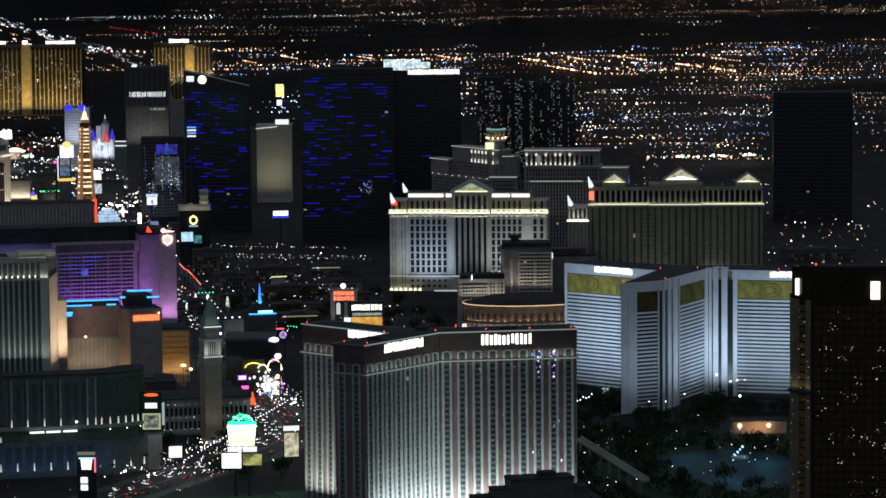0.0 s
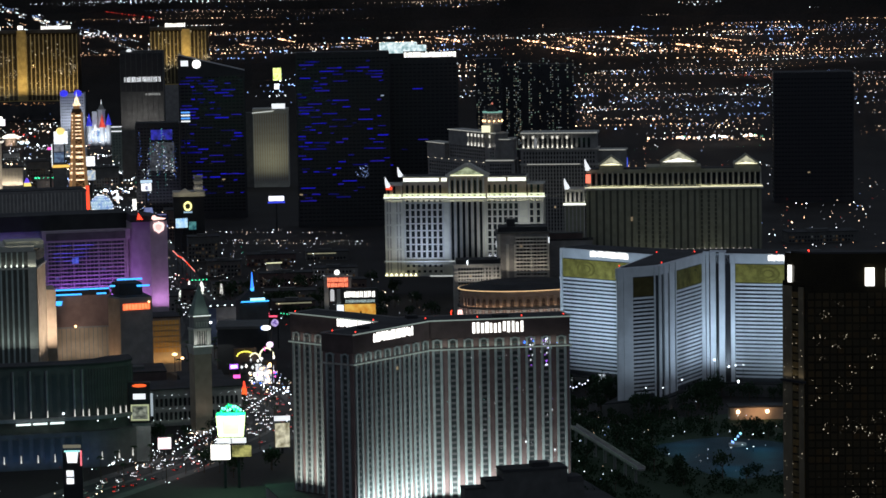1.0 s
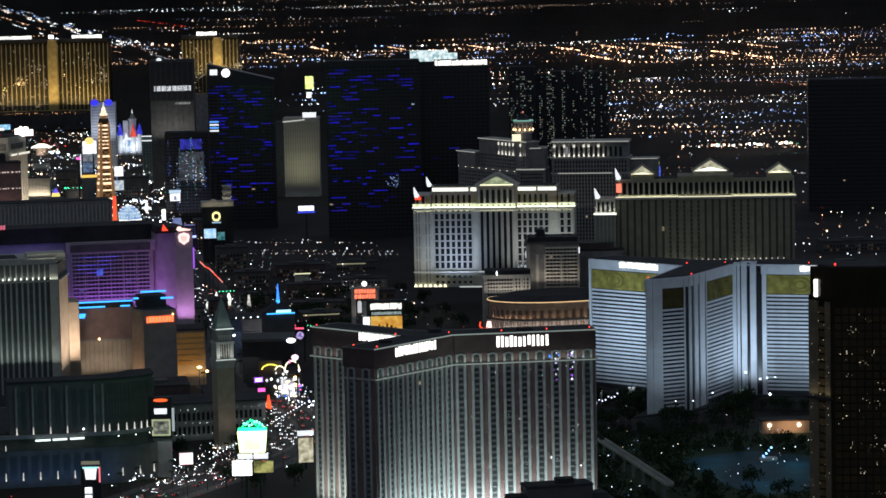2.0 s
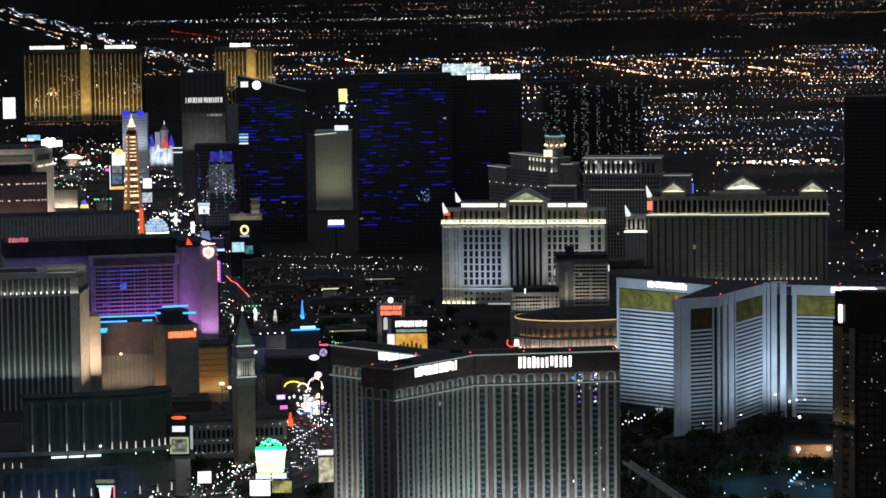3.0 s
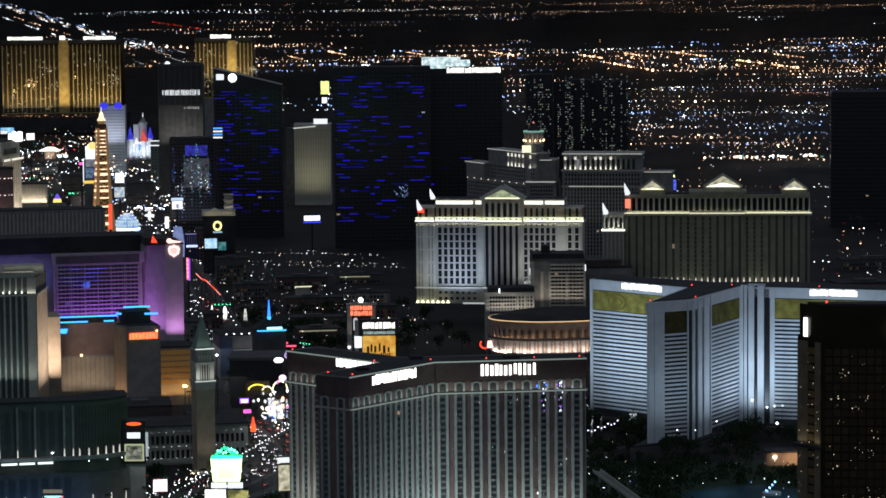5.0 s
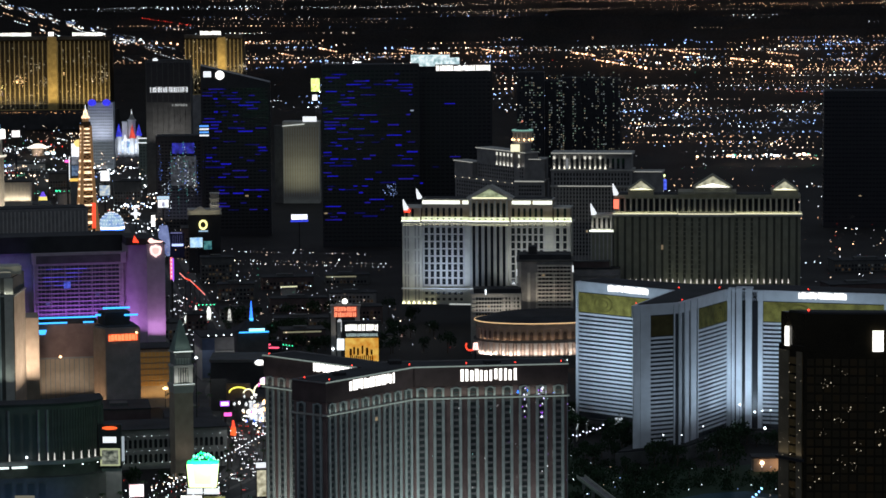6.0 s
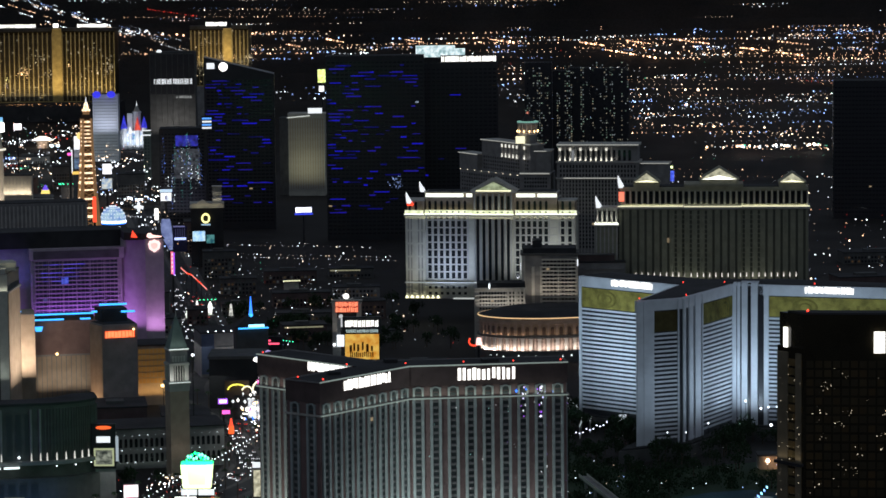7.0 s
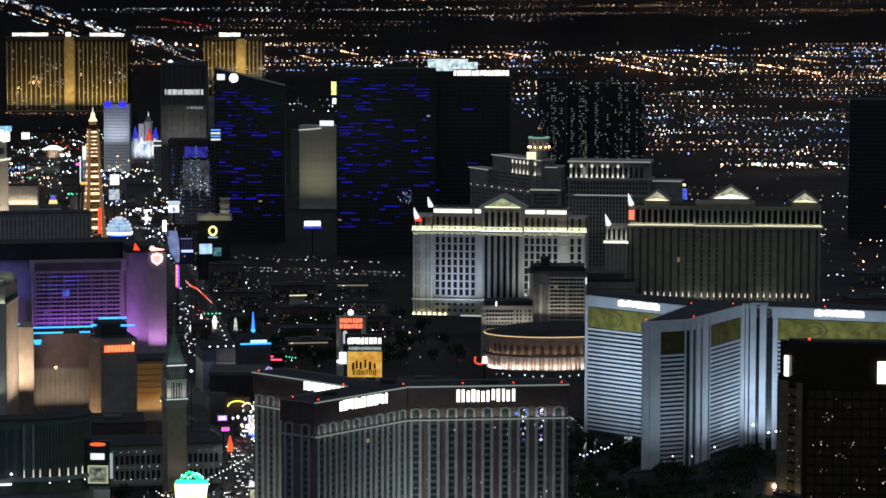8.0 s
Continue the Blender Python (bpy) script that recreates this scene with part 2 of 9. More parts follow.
def flood_on(base, name, p0, p1, out, z, power, color, aim=40, inset=0.0, spread=150):
    """The same for a thing that stands at the pose base."""
    ob = flood(name, p0, p1, out, z, power, color, aim, inset, spread)
    ob.matrix_basis = base @ ob.matrix_basis
    return ob


def flood(name, p0, p1, out, z, power, color, aim=40, inset=0.0, spread=150):
    """A row of floodlights along the foot of a facade, out metres in front of it, aimed at the height aim."""
    m, n = face(p0, p1)
    d = bpy.data.lights.new(name, "AREA")
    d.shape, d.size, d.size_y, d.energy, d.color, d.spread = "RECTANGLE", n - 2 * inset, 1.0, power, color, radians(spread)
    ob = new(name, d)
    eye, tgt = Vector((n / 2, -out, z)), Vector((n / 2, 0, aim))
    ob.matrix_basis = m @ look(eye, tgt)
    return ob


def letters(parent, m, x0, x1, z0, z1, n, mat, depth=0.5, gap=0.3, name="sign_bar"):
    """Lettering as plain upright bars: one mesh of two slim bars for each letter's room."""
    w, h, rn = (x1 - x0) / n, z1 - z0, random.Random(n)
    for i in range(n):
        u = w * (1 - gap * rn.uniform(0.7, 1.2))
        a, b = u * rn.uniform(0.30, 0.42), u * rn.uniform(0.30, 0.42)
        g = Geo().box(0, a, -depth, 0, 0, h * rn.choice((1, 1, 0.9)))
        g.box(u - b, u, -depth, 0, h * rn.choice((0, 0, 0.12)), h * rn.choice((1, 1, 0.85)))
        pieces(name, g.mesh(name, mat), parent, [m @ Matrix.Translation((x0 + i * w, -0.3, z0))])


EYE = Vector((-382, -2039, 335))


def far(x, y, z=0.0):
    """Beyond 3.8 km the plain rises as the valley's rim and closes at the horizon. Returns the place and the scale there."""
    d = Vector((x, y, 0)) - Vector((EYE.x, EYE.y, 0))
    n = d.length
    if n <= 3800:
        return Vector((x, y, z)), 1.0
    s = (3800 + 1030 * (1 - math.exp(-(n - 3800) / 1030))) / n
    return EYE + (Vector((x, y, z)) - EYE) * s, s


def at_far(x, y, rz=0.0):
    p, s = far(x, y)
    return Matrix.Translation(p) @ Matrix.Rotation(radians(rz), 4, "Z") @ Matrix.Scale(s, 4)


def strip_x(y):
    """The boulevard's middle line: southwards with a slight bow, bending east in the north."""
    if y > 0:
        return -22 + 0.0815 * y - 34 * math.exp(-((y - 280) / 130) ** 2)
    if y > -120:
        return -22 + 0.0815 * y - 0.003 * y * y
    return -75 + 0.8 * (y + 120)


def strip_w(y):
    """How much wider a band across the boulevard is, measured along x."""
    s = (strip_x(y + 1) - strip_x(y - 1)) / 2
    return math.sqrt(1 + s * s)
# ---------- ground, road ----------
g = Geo()
ANG = [radians(a) for a in range(0, 360, 1)]
RAD = [1, 400, 900, 1500, 2100, 2700, 3300, 3800, 3900, 4000, 4100, 4200, 4350, 4500, 4650, 4800, 5000, 5200, 5450, 5700, 6000, 6300, 6650, 7000, 7500, 8000, 8700, 9500, 10700, 12000, 14000, 16000, 24000, 40000]
for r in RAD:
    for a in ANG:
        g.v.append(tuple(far(EYE.x + r * math.sin(a), EYE.y + r * math.cos(a))[0]))
K = len(ANG)
for i in range(len(RAD) - 1):
    for j in range(K):
        g.f.append((i * K + j, i * K + (j + 1) % K, (i + 1) * K + (j + 1) % K, (i + 1) * K + j)[::-1])
g.f.append(tuple(range(K))[::-1])
solid("ground", g, soil, "dark desert valley floor rising to the rim", "ground", kind="structure")


def strip_band(name, off0, off1, y0, y1, z, mat, label, cat):
    g = Geo()
    for i in range(121):
        y = y0 + (y1 - y0) * i / 120
        x, k = strip_x(y), strip_w(y)
        g.v += [(x + off0 * k, y, z), (x + off1 * k, y, z), (x + off0 * k, y, z - 0.5), (x + off1 * k, y, z - 0.5)]
        if i:
            n = 4 * i
            g.f += [(n - 4, n - 3, n + 1, n), (n - 2, n - 4, n, n + 2), (n - 3, n - 1, n + 3, n + 1)]
    return solid(name, g, mat, label, cat, kind="structure")


strip_band("road", -16, 16, -1300, 1700, 0.02, asphalt, "wide asphalt boulevard with busy traffic", "road")
strip_band("pavement_east", -24, -16, -1300, 1700, 0.16, pave, "raised concrete pavement beside the boulevard", "pavement")
strip_band("pavement_west", 16, 24, -1300, 1700, 0.16, pave, "raised concrete pavement beside the boulevard", "pavement")
strip_band("median", -1.6, 1.6, -1300, 1700, 0.2, pave, "narrow planted median of the boulevard", "kerb")
# ---------- Y-shaped hotel with pale pilasters ----------
TI = [(-68.3, -458), (-17, -416.4), (59.2, -423.3), (61, -403.4), (-29.4, -394.8), (-63.2, -342.2), (-80, -353), (-42.8, -411), (-81, -442.6)]


hotel = thing("hotel_tower", 0, 0, 0, 0, "Y-shaped terracotta hotel tower with floodlit pale pilasters", "hotel")
part("body", Geo().prism(TI, 0, 103), brick_red, hotel)
part("parapet", Geo().prism(inset(TI, -0.5), 103, 112.4), umber_render, hotel, "plain dark parapet band behind roof signs")
part("roof", Geo().prism(inset(TI, 1.2), 112.4, 112.9), dark_roof, hotel)
# faint glow replaces the light that catches the coping and cornice edges
line_glow = glow("coping_glow", (0.8, 0.95, 0.85), 0.2)
for i in range(len(TI)):
    a, b = offset(TI, -0.9)[i], offset(TI, -0.9)[(i + 1) % len(TI)]
    m, n = face(a, b)
    part("coping", Geo().box(0.05, n - 0.05, 0, 0.5, 112.5, 113.1), line_glow if i in (0, 1, 6) else grey_render, hotel, "pale coping line with its light drawn as glow" if i in (0, 1, 6) else "", m)
    if i in (0, 1, 6):
        part("cornice_line", Geo().box(0.3, n - 0.3, -0.75, -0.45, 96.75, 97.25), line_glow, hotel, "thin cornice line with its light drawn as glow", m)
part("cornice", Geo().prism(inset(TI, -1.3), 96.6, 97.4), stone, hotel, "pale cornice under the top storeys")
BAY, ROWS_TI = 8.4, 26
pil = Geo().box(-0.65, 0.65, -0.9, 0, 14, 96.6).mesh("pilaster", cool_stone)
pil_top = Geo().box(-0.5, 0.5, -0.8, 0, 97.4, 102.2).mesh("pilaster", cool_stone)
arch_g = Geo()
for k in range(9):
    a = math.pi * k / 8
    arch_g.v += [(r * math.cos(a), y, 100.6 + r * 0.9 * math.sin(a)) for r in (1.6, 2.4) for y in (-0.7, 0)]
    if k:
        q = 4 * (k - 1)
        arch_g.f += [(q, q + 2, q + 6, q + 4), (q + 2, q + 3, q + 7, q + 6), (q, q + 4, q + 5, q + 1)]
arch = arch_g.mesh("arch", cool_stone)
pane = Geo().box(-1.25, 1.25, -0.18, 0, 0, 1.75).mesh("window_pane", win_green)
rest, sills, infill = Geo(), Geo(), Geo().box(-1.5, 1.5, -0.12, 0, 14, 96.6).mesh("infill_panel", grey_render)
for k, (a, b, near) in enumerate(((TI[1], TI[2], True), (TI[0], TI[1], False), (TI[6], TI[7], False), (TI[8], TI[0], False), (TI[2], TI[3], False), (TI[4], TI[5], False), (TI[3], TI[4], False))):
    m, n = face(a, b)
    nb = max(2, round((n - 2) / BAY))
    st = n / nb
    for i in range(nb):
        x = (i + 0.5) * st
        pieces("pilaster", pil, hotel, [m @ Matrix.Translation((x + s * 2.15, 0, 0)) for s in (-1, 1)])
        pieces("pilaster", pil_top, hotel, [m @ Matrix.Translation((x + s * 2.15, 0, 0)) for s in (-1, 1)])
        pieces("arch", arch, hotel, [m @ Matrix.Translation((x, 0, 0))])
        pieces("infill_panel", infill, hotel, [m @ Matrix.Translation((x, 0, 0))])
        for r in range(ROWS_TI):
            z = 16 + r * 3.08
            q = m @ Matrix.Translation((x, 0, z))
            if near:
                pieces("window_pane", pane, hotel, [q])
            else:
                rest.box(-1.25, 1.25, -0.18, 0, 0, 1.75, q)
            sills.box(-1.45, 1.45, -0.35, 0, 1.95, 2.5, q)
        for z in (97.9, 100.0):
            rest.box(-1.3, 1.3, -0.18, 0, 0, 1.7, m @ Matrix.Translation((x, 0, z)))
part("window_rest", rest, win_green_rest, hotel, kind="stuff")
part("sill_course", sills, grey_render, hotel, kind="stuff")
m, n = face(TI[1], TI[2])
letters(hotel, m, 23.6, 52.2, 105.4, 111.2, 6, sign_white, gap=0.2)
m, n = face(TI[0], TI[1])
letters(hotel, m, 17, 51.6, 107.0, 111.9, 8, sign_white, gap=0.16)
m, n = face(TI[6], TI[7])
letters(hotel, m, 36.8, 65, 108.2, 112.8, 8, sign_white, gap=0.14)
for q in ((-26, -20, -404, -398, 112.9, 114.6), (-60, -54, -436, -431, 112.9, 114.2), (20, 28, -414, -409, 112.9, 114.2)):
    part("roof_plant", Geo().box(*q), dark_roof, hotel)
beacon = Geo().bead(0, 0, 0, 0.45).mesh("beacon", lamp_red)
pieces("beacon", beacon, hotel, [Matrix.Translation((x, y, 113.9)) for x, y in ((-66, -455), (-18, -413), (10, -416), (34, -419), (57, -421), (-76, -444), (-46, -409), (-78, -355))])
podium = thing("casino_podium", 0, 0, 0, 0, "low dark casino block round the hotel tower", "casino")
part("podium_wall", Geo().box(-92, 80, -470, -330, 0, 13), grey_render, podium)
part("podium_roof", Geo().box(-93, 81, -471, -329, 13, 13.6), dark_roof, podium)
front = thing("low_building", 0, 0, 0, 0, "dark low roofs in front of the hotel tower", "building")
SX, SZ = 4.5, -2.5
part("step", Geo().box(SX - 24, SX - 13, -500, -490, 0, SZ + 37.7), shade_render, front)
part("step_roof", Geo().box(SX - 24.3, SX - 13, -500.3, -490, SZ + 37.7, SZ + 38.3), dark_roof, front)
part("wing", Geo().box(SX - 13, SX - 3.5, -500, -489, 0, SZ + 41.3), shade_render, front)
part("wing_roof", Geo().box(SX - 13.2, SX - 3.5, -500.3, -489, SZ + 41.3, SZ + 41.9), dark_roof, front)
part("hall", Geo().box(SX - 3.5, SX + 31, -500, -486, 0, SZ + 45.6), shade_render, front)
part("hall_roof", Geo().prism([(SX - 3.9, -500.4), (SX + 31.5, -500.4), (SX + 31.5, -485.6), (SX - 3.9, -485.6)], SZ + 45.6, SZ + 46.8, taper=0.97), dark_roof, front)
part("lift_house", Geo().box(SX + 13, SX + 22, -497, -490, SZ + 46.8, SZ + 49.2), dark_roof, front)
part("end_wing", Geo().box(SX + 31, SX + 40, -499, -487, 0, SZ + 38.3), shade_render, front)
part("end_roof", Geo().prism([(SX + 31, -499.3), (SX + 40.3, -499.3), (SX + 40.3, -486.7), (SX + 31, -486.7)], SZ + 38.3, SZ + 41, taper=0.8), dark_roof, front)
flood("flood_row", TI[1], TI[2], 6, 14.5, 27000, (0.86, 0.98, 1.0), 38, 2, 100)
flood("flood_row", TI[0], TI[1], 6, 14.5, 28000, (0.82, 0.97, 1.0), 38, 2, 100)
flood("flood_row", TI[6], TI[7], 9, 14.5, 16000, (0.95, 1.0, 0.94), 55, 2, 110)
flood("cornice_wash", TI[1], TI[2], 2.2, 97.8, 900, (0.9, 1.0, 0.9), 104, 1, 150)
flood("cornice_wash", TI[0], TI[1], 2.2, 97.8, 700, (0.85, 1.0, 0.95), 104, 1, 150)
flood("cornice_wash", TI[6], TI[7], 2.2, 97.8, 600, (1.0, 0.95, 0.85), 104, 1, 150)
rnd = random.Random(5)
m, n = face(TI[1], TI[2])
lavender = glow("lamp_lavender", (0.62, 0.6, 1.0), 2.0)
for i in range(30):
    x = rnd.choice((55.3, 63.8)) + rnd.gauss(0, 0.7)
    part("room_lamp", Geo().bead(x, -0.4, rnd.uniform(86, 101.5), rnd.uniform(0.2, 0.5), rnd.uniform(0.3, 0.8)), rnd.choice((lavender, sign_soft, neon_violet)), hotel, "", m)
for x, z, c in ((62, 100, neon_violet), (66, 99, neon_violet), (64.5, 101.2, sign_soft), (52, 99.4, neon_blue), (57, 100, neon_blue), (70, 98.6, neon_blue), (66.5, 62, sign_soft), (52, 45, sign_soft), (68, 40, sign_soft), (23, 92, sign_soft), (32, 60, lamp_warm)):
    part("room_lamp", Geo().bead(x, -0.4, z, 0.55, 0.9), c, hotel, "", m)
# small glowing specks scattered over the window columns
for tone, c, lo, count in (("speck_teal", (0.45, 0.9, 0.85), 0.0, 110), ("speck_white", (0.95, 0.95, 1.0), 0.35, 90), ("speck_violet", (0.5, 0.3, 1.0), 0.6, 34)):
    specks = Geo()
    for i in range(count):
        col = n * (lo + (1 - lo) * rnd.random())
        p = m @ Vector((3.2 * round(col / 3.2) + rnd.gauss(0, 0.35), -0.35, 18 + 82 * rnd.random() ** (0.5 if tone == "speck_violet" else 1.2)))
        specks.bead(p.x, p.y, p.z, rnd.uniform(0.06, 0.24), rnd.uniform(0.1, 0.5))
    part("window_specks", specks, lamps(tone, c, 0.04, 1.6), hotel, kind="stuff")
# ---------- Y-shaped white hotel with banded balconies ----------
MR = [(193, -72), (225, -64), (274, -6), (291, -14.5), (372, -62), (384, -42), (312, 12), (268, 24), (217, 80.5), (194.8, 67), (240, 0)]
white_hotel = thing("hotel_tower", 0, 0, 0, 0, "Y-shaped white hotel tower with banded storeys and olive banners", "hotel")
H = 96.6
# shade between the balcony bands is put into the body's dark colour
part("body", Geo().prism(MR, 0, H - 1), surface("shaded_recess", (0.045, 0.05, 0.06), rough=0.35, vary=0.3), white_hotel, "window bands with the recess shade in their dark colour")
part("parapet", Geo().prism(inset(MR, -0.4), 90, H), white_paint, white_hotel, "white parapet band")
part("roof", Geo().prism(inset(MR, 2), H, H + 0.4), dark_roof, white_hotel)
FACES = [(MR[9], MR[10], ((0, 2.2),), 2.2, 0), (MR[0], MR[1], ((0, 4.7), (4.9, 12.2), (28.6, 29.6), (32.2, 33.4)), 12.4, 4.6), (MR[1], MR[2], ((0.2, 1.6), (6.7, 12.8), (15.9, 24.4), (26.6, 28.0), (74.6, 75.9)), 28.6, 1.3), (MR[3], MR[4], ((0.6, 3.7), (80.5, 83.3)), 3.8, 3), (MR[4], MR[5], ((0, 3), (20, 23)), 3, 3)]
poster_umber, poster_moss = surface("poster_umber", (0.10, 0.08, 0.03), vary=0.5), surface("poster_moss", (0.27, 0.24, 0.07), vary=0.75, scale=0.13)
for k, (a, b, piers, e0, e1) in enumerate(FACES):
    m, n = face(a, b)
    strip = Geo().box(e0, n - e1, -0.55, 0, 0, 1.26).mesh("balcony_band", white_paint)
    pieces("balcony_band", strip, white_hotel, [m @ Matrix.Translation((0, 0, 12.0 + r * 2.63)) for r in range(25)])
    part("banner", Geo().box(e0, n - e1, -0.35, 0, 77.0, 89.4), (panel_gold, poster_umber, poster_moss, panel_gold, panel_gold)[k], white_hotel, "olive picture banner" if k not in (1, 2) else "dark olive picture banner", m)
    if k in (0, 2, 3):
        ring_mat, xr = surface("poster_shade", (0.30, 0.25, 0.06), vary=0.5), (e0 + n - e1) * (0.28 if k != 2 else 0.6)
        for r0, r1 in ((4.4, 5.4), (2.0, 2.9)):
            g = Geo()
            for q in range(20):
                a = math.pi * q / 10
                g.v += [(xr + 1.5 * r * math.cos(a), -0.4, 83.2 + r * math.sin(a)) for r in (r0, r1)]
                j = 2 * ((q + 1) % 20)
                g.f.append((2 * q, j, j + 1, 2 * q + 1))
            part("banner_ring", g, ring_mat, white_hotel, "darker swirl on the banner", m)
        for q in range(5):
            x = e0 + (n - e0 - e1) * (0.56 + 0.07 * q)
            part("banner_bar", Geo().box(x, x + 2.0, -0.42, -0.35, 78.2, 83.5 + 1.6 * (q * 3 % 4) / 3), ring_mat, white_hotel, "dark bar on the banner", m)
    for x0, x1 in piers:
        part("pier", Geo().box(x0 + 0.05, x1 - 0.05, -0.9, 0, 0, H - 0.4), white_paint, white_hotel, "", m)
# junction tower between two wings
m, n = face(MR[2], MR[3])
for x0, x1, d in ((0.6, 2.4, 1.4), (3.0, 4.9, 1.8), (5.9, 9.5, 2.4), (11.8, 15.8, 2.4)):
    part("junction_pier", Geo().box(x0, x1, -d, 3, 0, H + 1.2), white_paint, white_hotel, "bright white lift-core pier", m)
part("junction_cap", Geo().box(5.6, 16.2, -1.6, 3, H + 1.2, H + 2.0), white_paint, white_hotel, "", m)
part("junction_glass", Geo().box(0.4, 19.4, -0.4, 3, 0, H - 1), black_glass, white_hotel, "", m)
m, n = face(MR[9], MR[10])
letters(white_hotel, m, 27.4, 61.5, 92.2, 96.2, 9, sign_white, gap=0.2)
m, n = face(MR[3], MR[4])
letters(white_hotel, m, 26.6, 57.4, 92.2, 96.2, 9, sign_white, gap=0.2)
beacon = Geo().bead(0, 0, 0, 0.5).mesh("beacon", lamp_red)
pieces("beacon", beacon, white_hotel, [Matrix.Translation((x, y, H + 1.2)) for x, y in ((196, -69), (228, -60), (270, -2), (320, -28), (245, 4))])
WASH = (0.60, 0.80, 1.0)
flood("flood_row", MR[9], MR[10], 72, 14, 20500, WASH, 60, 8, 76)
flood("flood_row", MR[0], MR[1], 40, 15, 1150, WASH, 50, 2, 78)
flood("flood_row", MR[1], MR[2], 40, 15, 5600, WASH, 48, 4, 78)
flood("flood_row", MR[2], MR[3], 40, 14, 4200, WASH, 48, 2, 78)
flood("flood_row", MR[3], MR[4], 70, 14, 16500, WASH, 60, 8, 76)
bs = thing("fountain_light", 226, -218, 0, 0, "cluster of blue and cyan fountain lights", "light")
for k in range(9):
    part("jet_lamp", Geo().bead(-3 + 1.6 * (k % 4), 1.5 * (k // 4), 2.5 + 1.7 * (k * 5 % 4), 0.42, 0.8), (lamp_blue, glow("lamp_cyan", (0.3, 0.8, 1.0), 3.0))[k % 2], bs)
part("basin", Geo().cyl(0, 1, 0, 1.6, 5.5, n=16), stone, bs)
mp = thing("casino_podium", 0, 0, 0, 0, "low dark casino roofs round the white hotel", "casino")
part("podium_wall", Geo().prism(inset(MR, -7), 0, 8), shade_render, mp)
part("podium_roof", Geo().prism(inset(MR, -6), 8, 9), dark_roof, mp)
for x, y, z, r in ((212.8, 45, 18.7, 0.8), (215.9, 40, 19.3, 0.7), (244.7, -50, 17.3, 0.6), (279.8, -14, 24.2, 0.9), (287.8, -20, 20.1, 0.8), (292, -22, 21, 0.7), (296.2, -26, 21.7, 0.6), (291.2, -30, 11.1, 1.1), (210, -80, 17.8, 0.5), (222.3, -78, 17, 0.5)):
    part("floodlight", Geo().bead(x, y, z, r), lamp_white, mp, "glaring white floodlight head")
    part("pole", Geo().cyl(x, y + 0.4, 0, z, 0.15, n=6), dark_metal, mp)
cano = thing("entrance_canopy", 272, -124, 0, -12, "low tan pavilion with warm wall lamps", "building")
part("hall", Geo().box(-18, 18, 0, 12, 0, 8), tan_render, cano)
part("roof", Geo().box(-19, 19, -1, 13, 8, 9), dark_roof, cano)
for x in (-13, 6):
    part("wall_lamp", Geo().bead(x, -1.2, 5.5, 1.3), glow("lamp_peach", (1.0, 0.66, 0.42), 5.0), cano)
pl = bpy.data.lights.new("canopy_light", "AREA")
pl.energy, pl.color, pl.size = 1300, (1.0, 0.6, 0.35), 12
new("canopy_light", pl).matrix_basis = look((270, -131, 5), (272, -122, 4))
arc_ = thing("driveway_wall", 0, 0, 0, 0, "curved pale driveway ramp wall", "wall")
# the rail glows faintly in place of light falling on it
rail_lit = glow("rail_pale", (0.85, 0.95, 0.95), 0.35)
for x0, b0, b1, y0, dy in ((204, 2, 21, 145, 129), (211, 3, 15, 128, 92)):
    for k in range(12):
        t0, t1 = k / 12, (k + 1) / 12
        m, n = face((x0 - b0 * t1 - b1 * t1 * t1, y0 - dy * t1), (x0 - b0 * t0 - b1 * t0 * t0, y0 - dy * t0))
        part("wall_panel", Geo().box(0, n, -0.3, 0.3, 0, 7.6), stone, arc_, "", m)
        part("lit_rail", Geo().box(0, n, -0.3, 0.3, 7.6, 8.1), rail_lit, arc_, "softly lit rail", m)
lilac = glow("lamp_lilac", (0.75, 0.75, 1.0), 2.5)
for k in range(11):
    u = k / 10
    part("lamp", Geo().bead(165 + 32 * u, -28 + 38 * u, 9.6 + 1.4 * (k % 3 == 1), 0.6), lilac, arc_)
part("white_board", Geo().box(210, 215, 29, 29.6, 7, 12), picture("board_pale", (0.4, 0.5, 0.6), (0.9, 0.95, 1.0), 0.8, 0.4), arc_, "pale lit board by the driveway")
garden = Geo().prism([(84, -400), (420, -440), (430, -60), (300, -90), (226, -100), (176, -110), (150, 60), (84, 60)], -0.4, 0.06)
solid("garden", garden, leaf, "dark planted garden beds round the white hotel", "garden", kind="structure")
lagoon = Geo().prism([(212 + 46 * math.cos(a * 0.4) + 8 * math.sin(a), -256 + 72 * math.sin(a * 0.4) + 6 * math.cos(2 * a)) for a in range(15)], -0.3, 0.12)
solid("lagoon", lagoon, sea_water, "dark lagoon with teal light from unseen lamps", "water", kind="structure")
# unseen lamps above the water make its teal patches
for x, y, p in ((236, -236, 1300), (194, -206, 900), (196, -296, 1000)):
    lamp_area("lagoon_fill", (x, y, 9), (x, y, 0), 14, 14, p, (0.12, 0.62, 0.9))
ramp = thing("driveway_ramp", 0, 0, 0, 0, "pale concrete driveway ramp on piers above the garden", "ramp")
m, n = face((134, -170), (127, -335))
part("deck", Geo().box(0, n, -2.2, 2.2, 9.4, 10.4), grey_render, ramp, "", m)
for y in (-2.4, 2.2):
    part("parapet", Geo().box(0, n, y, y + 0.25, 10.2, 11.8), stone, ramp, "", m)
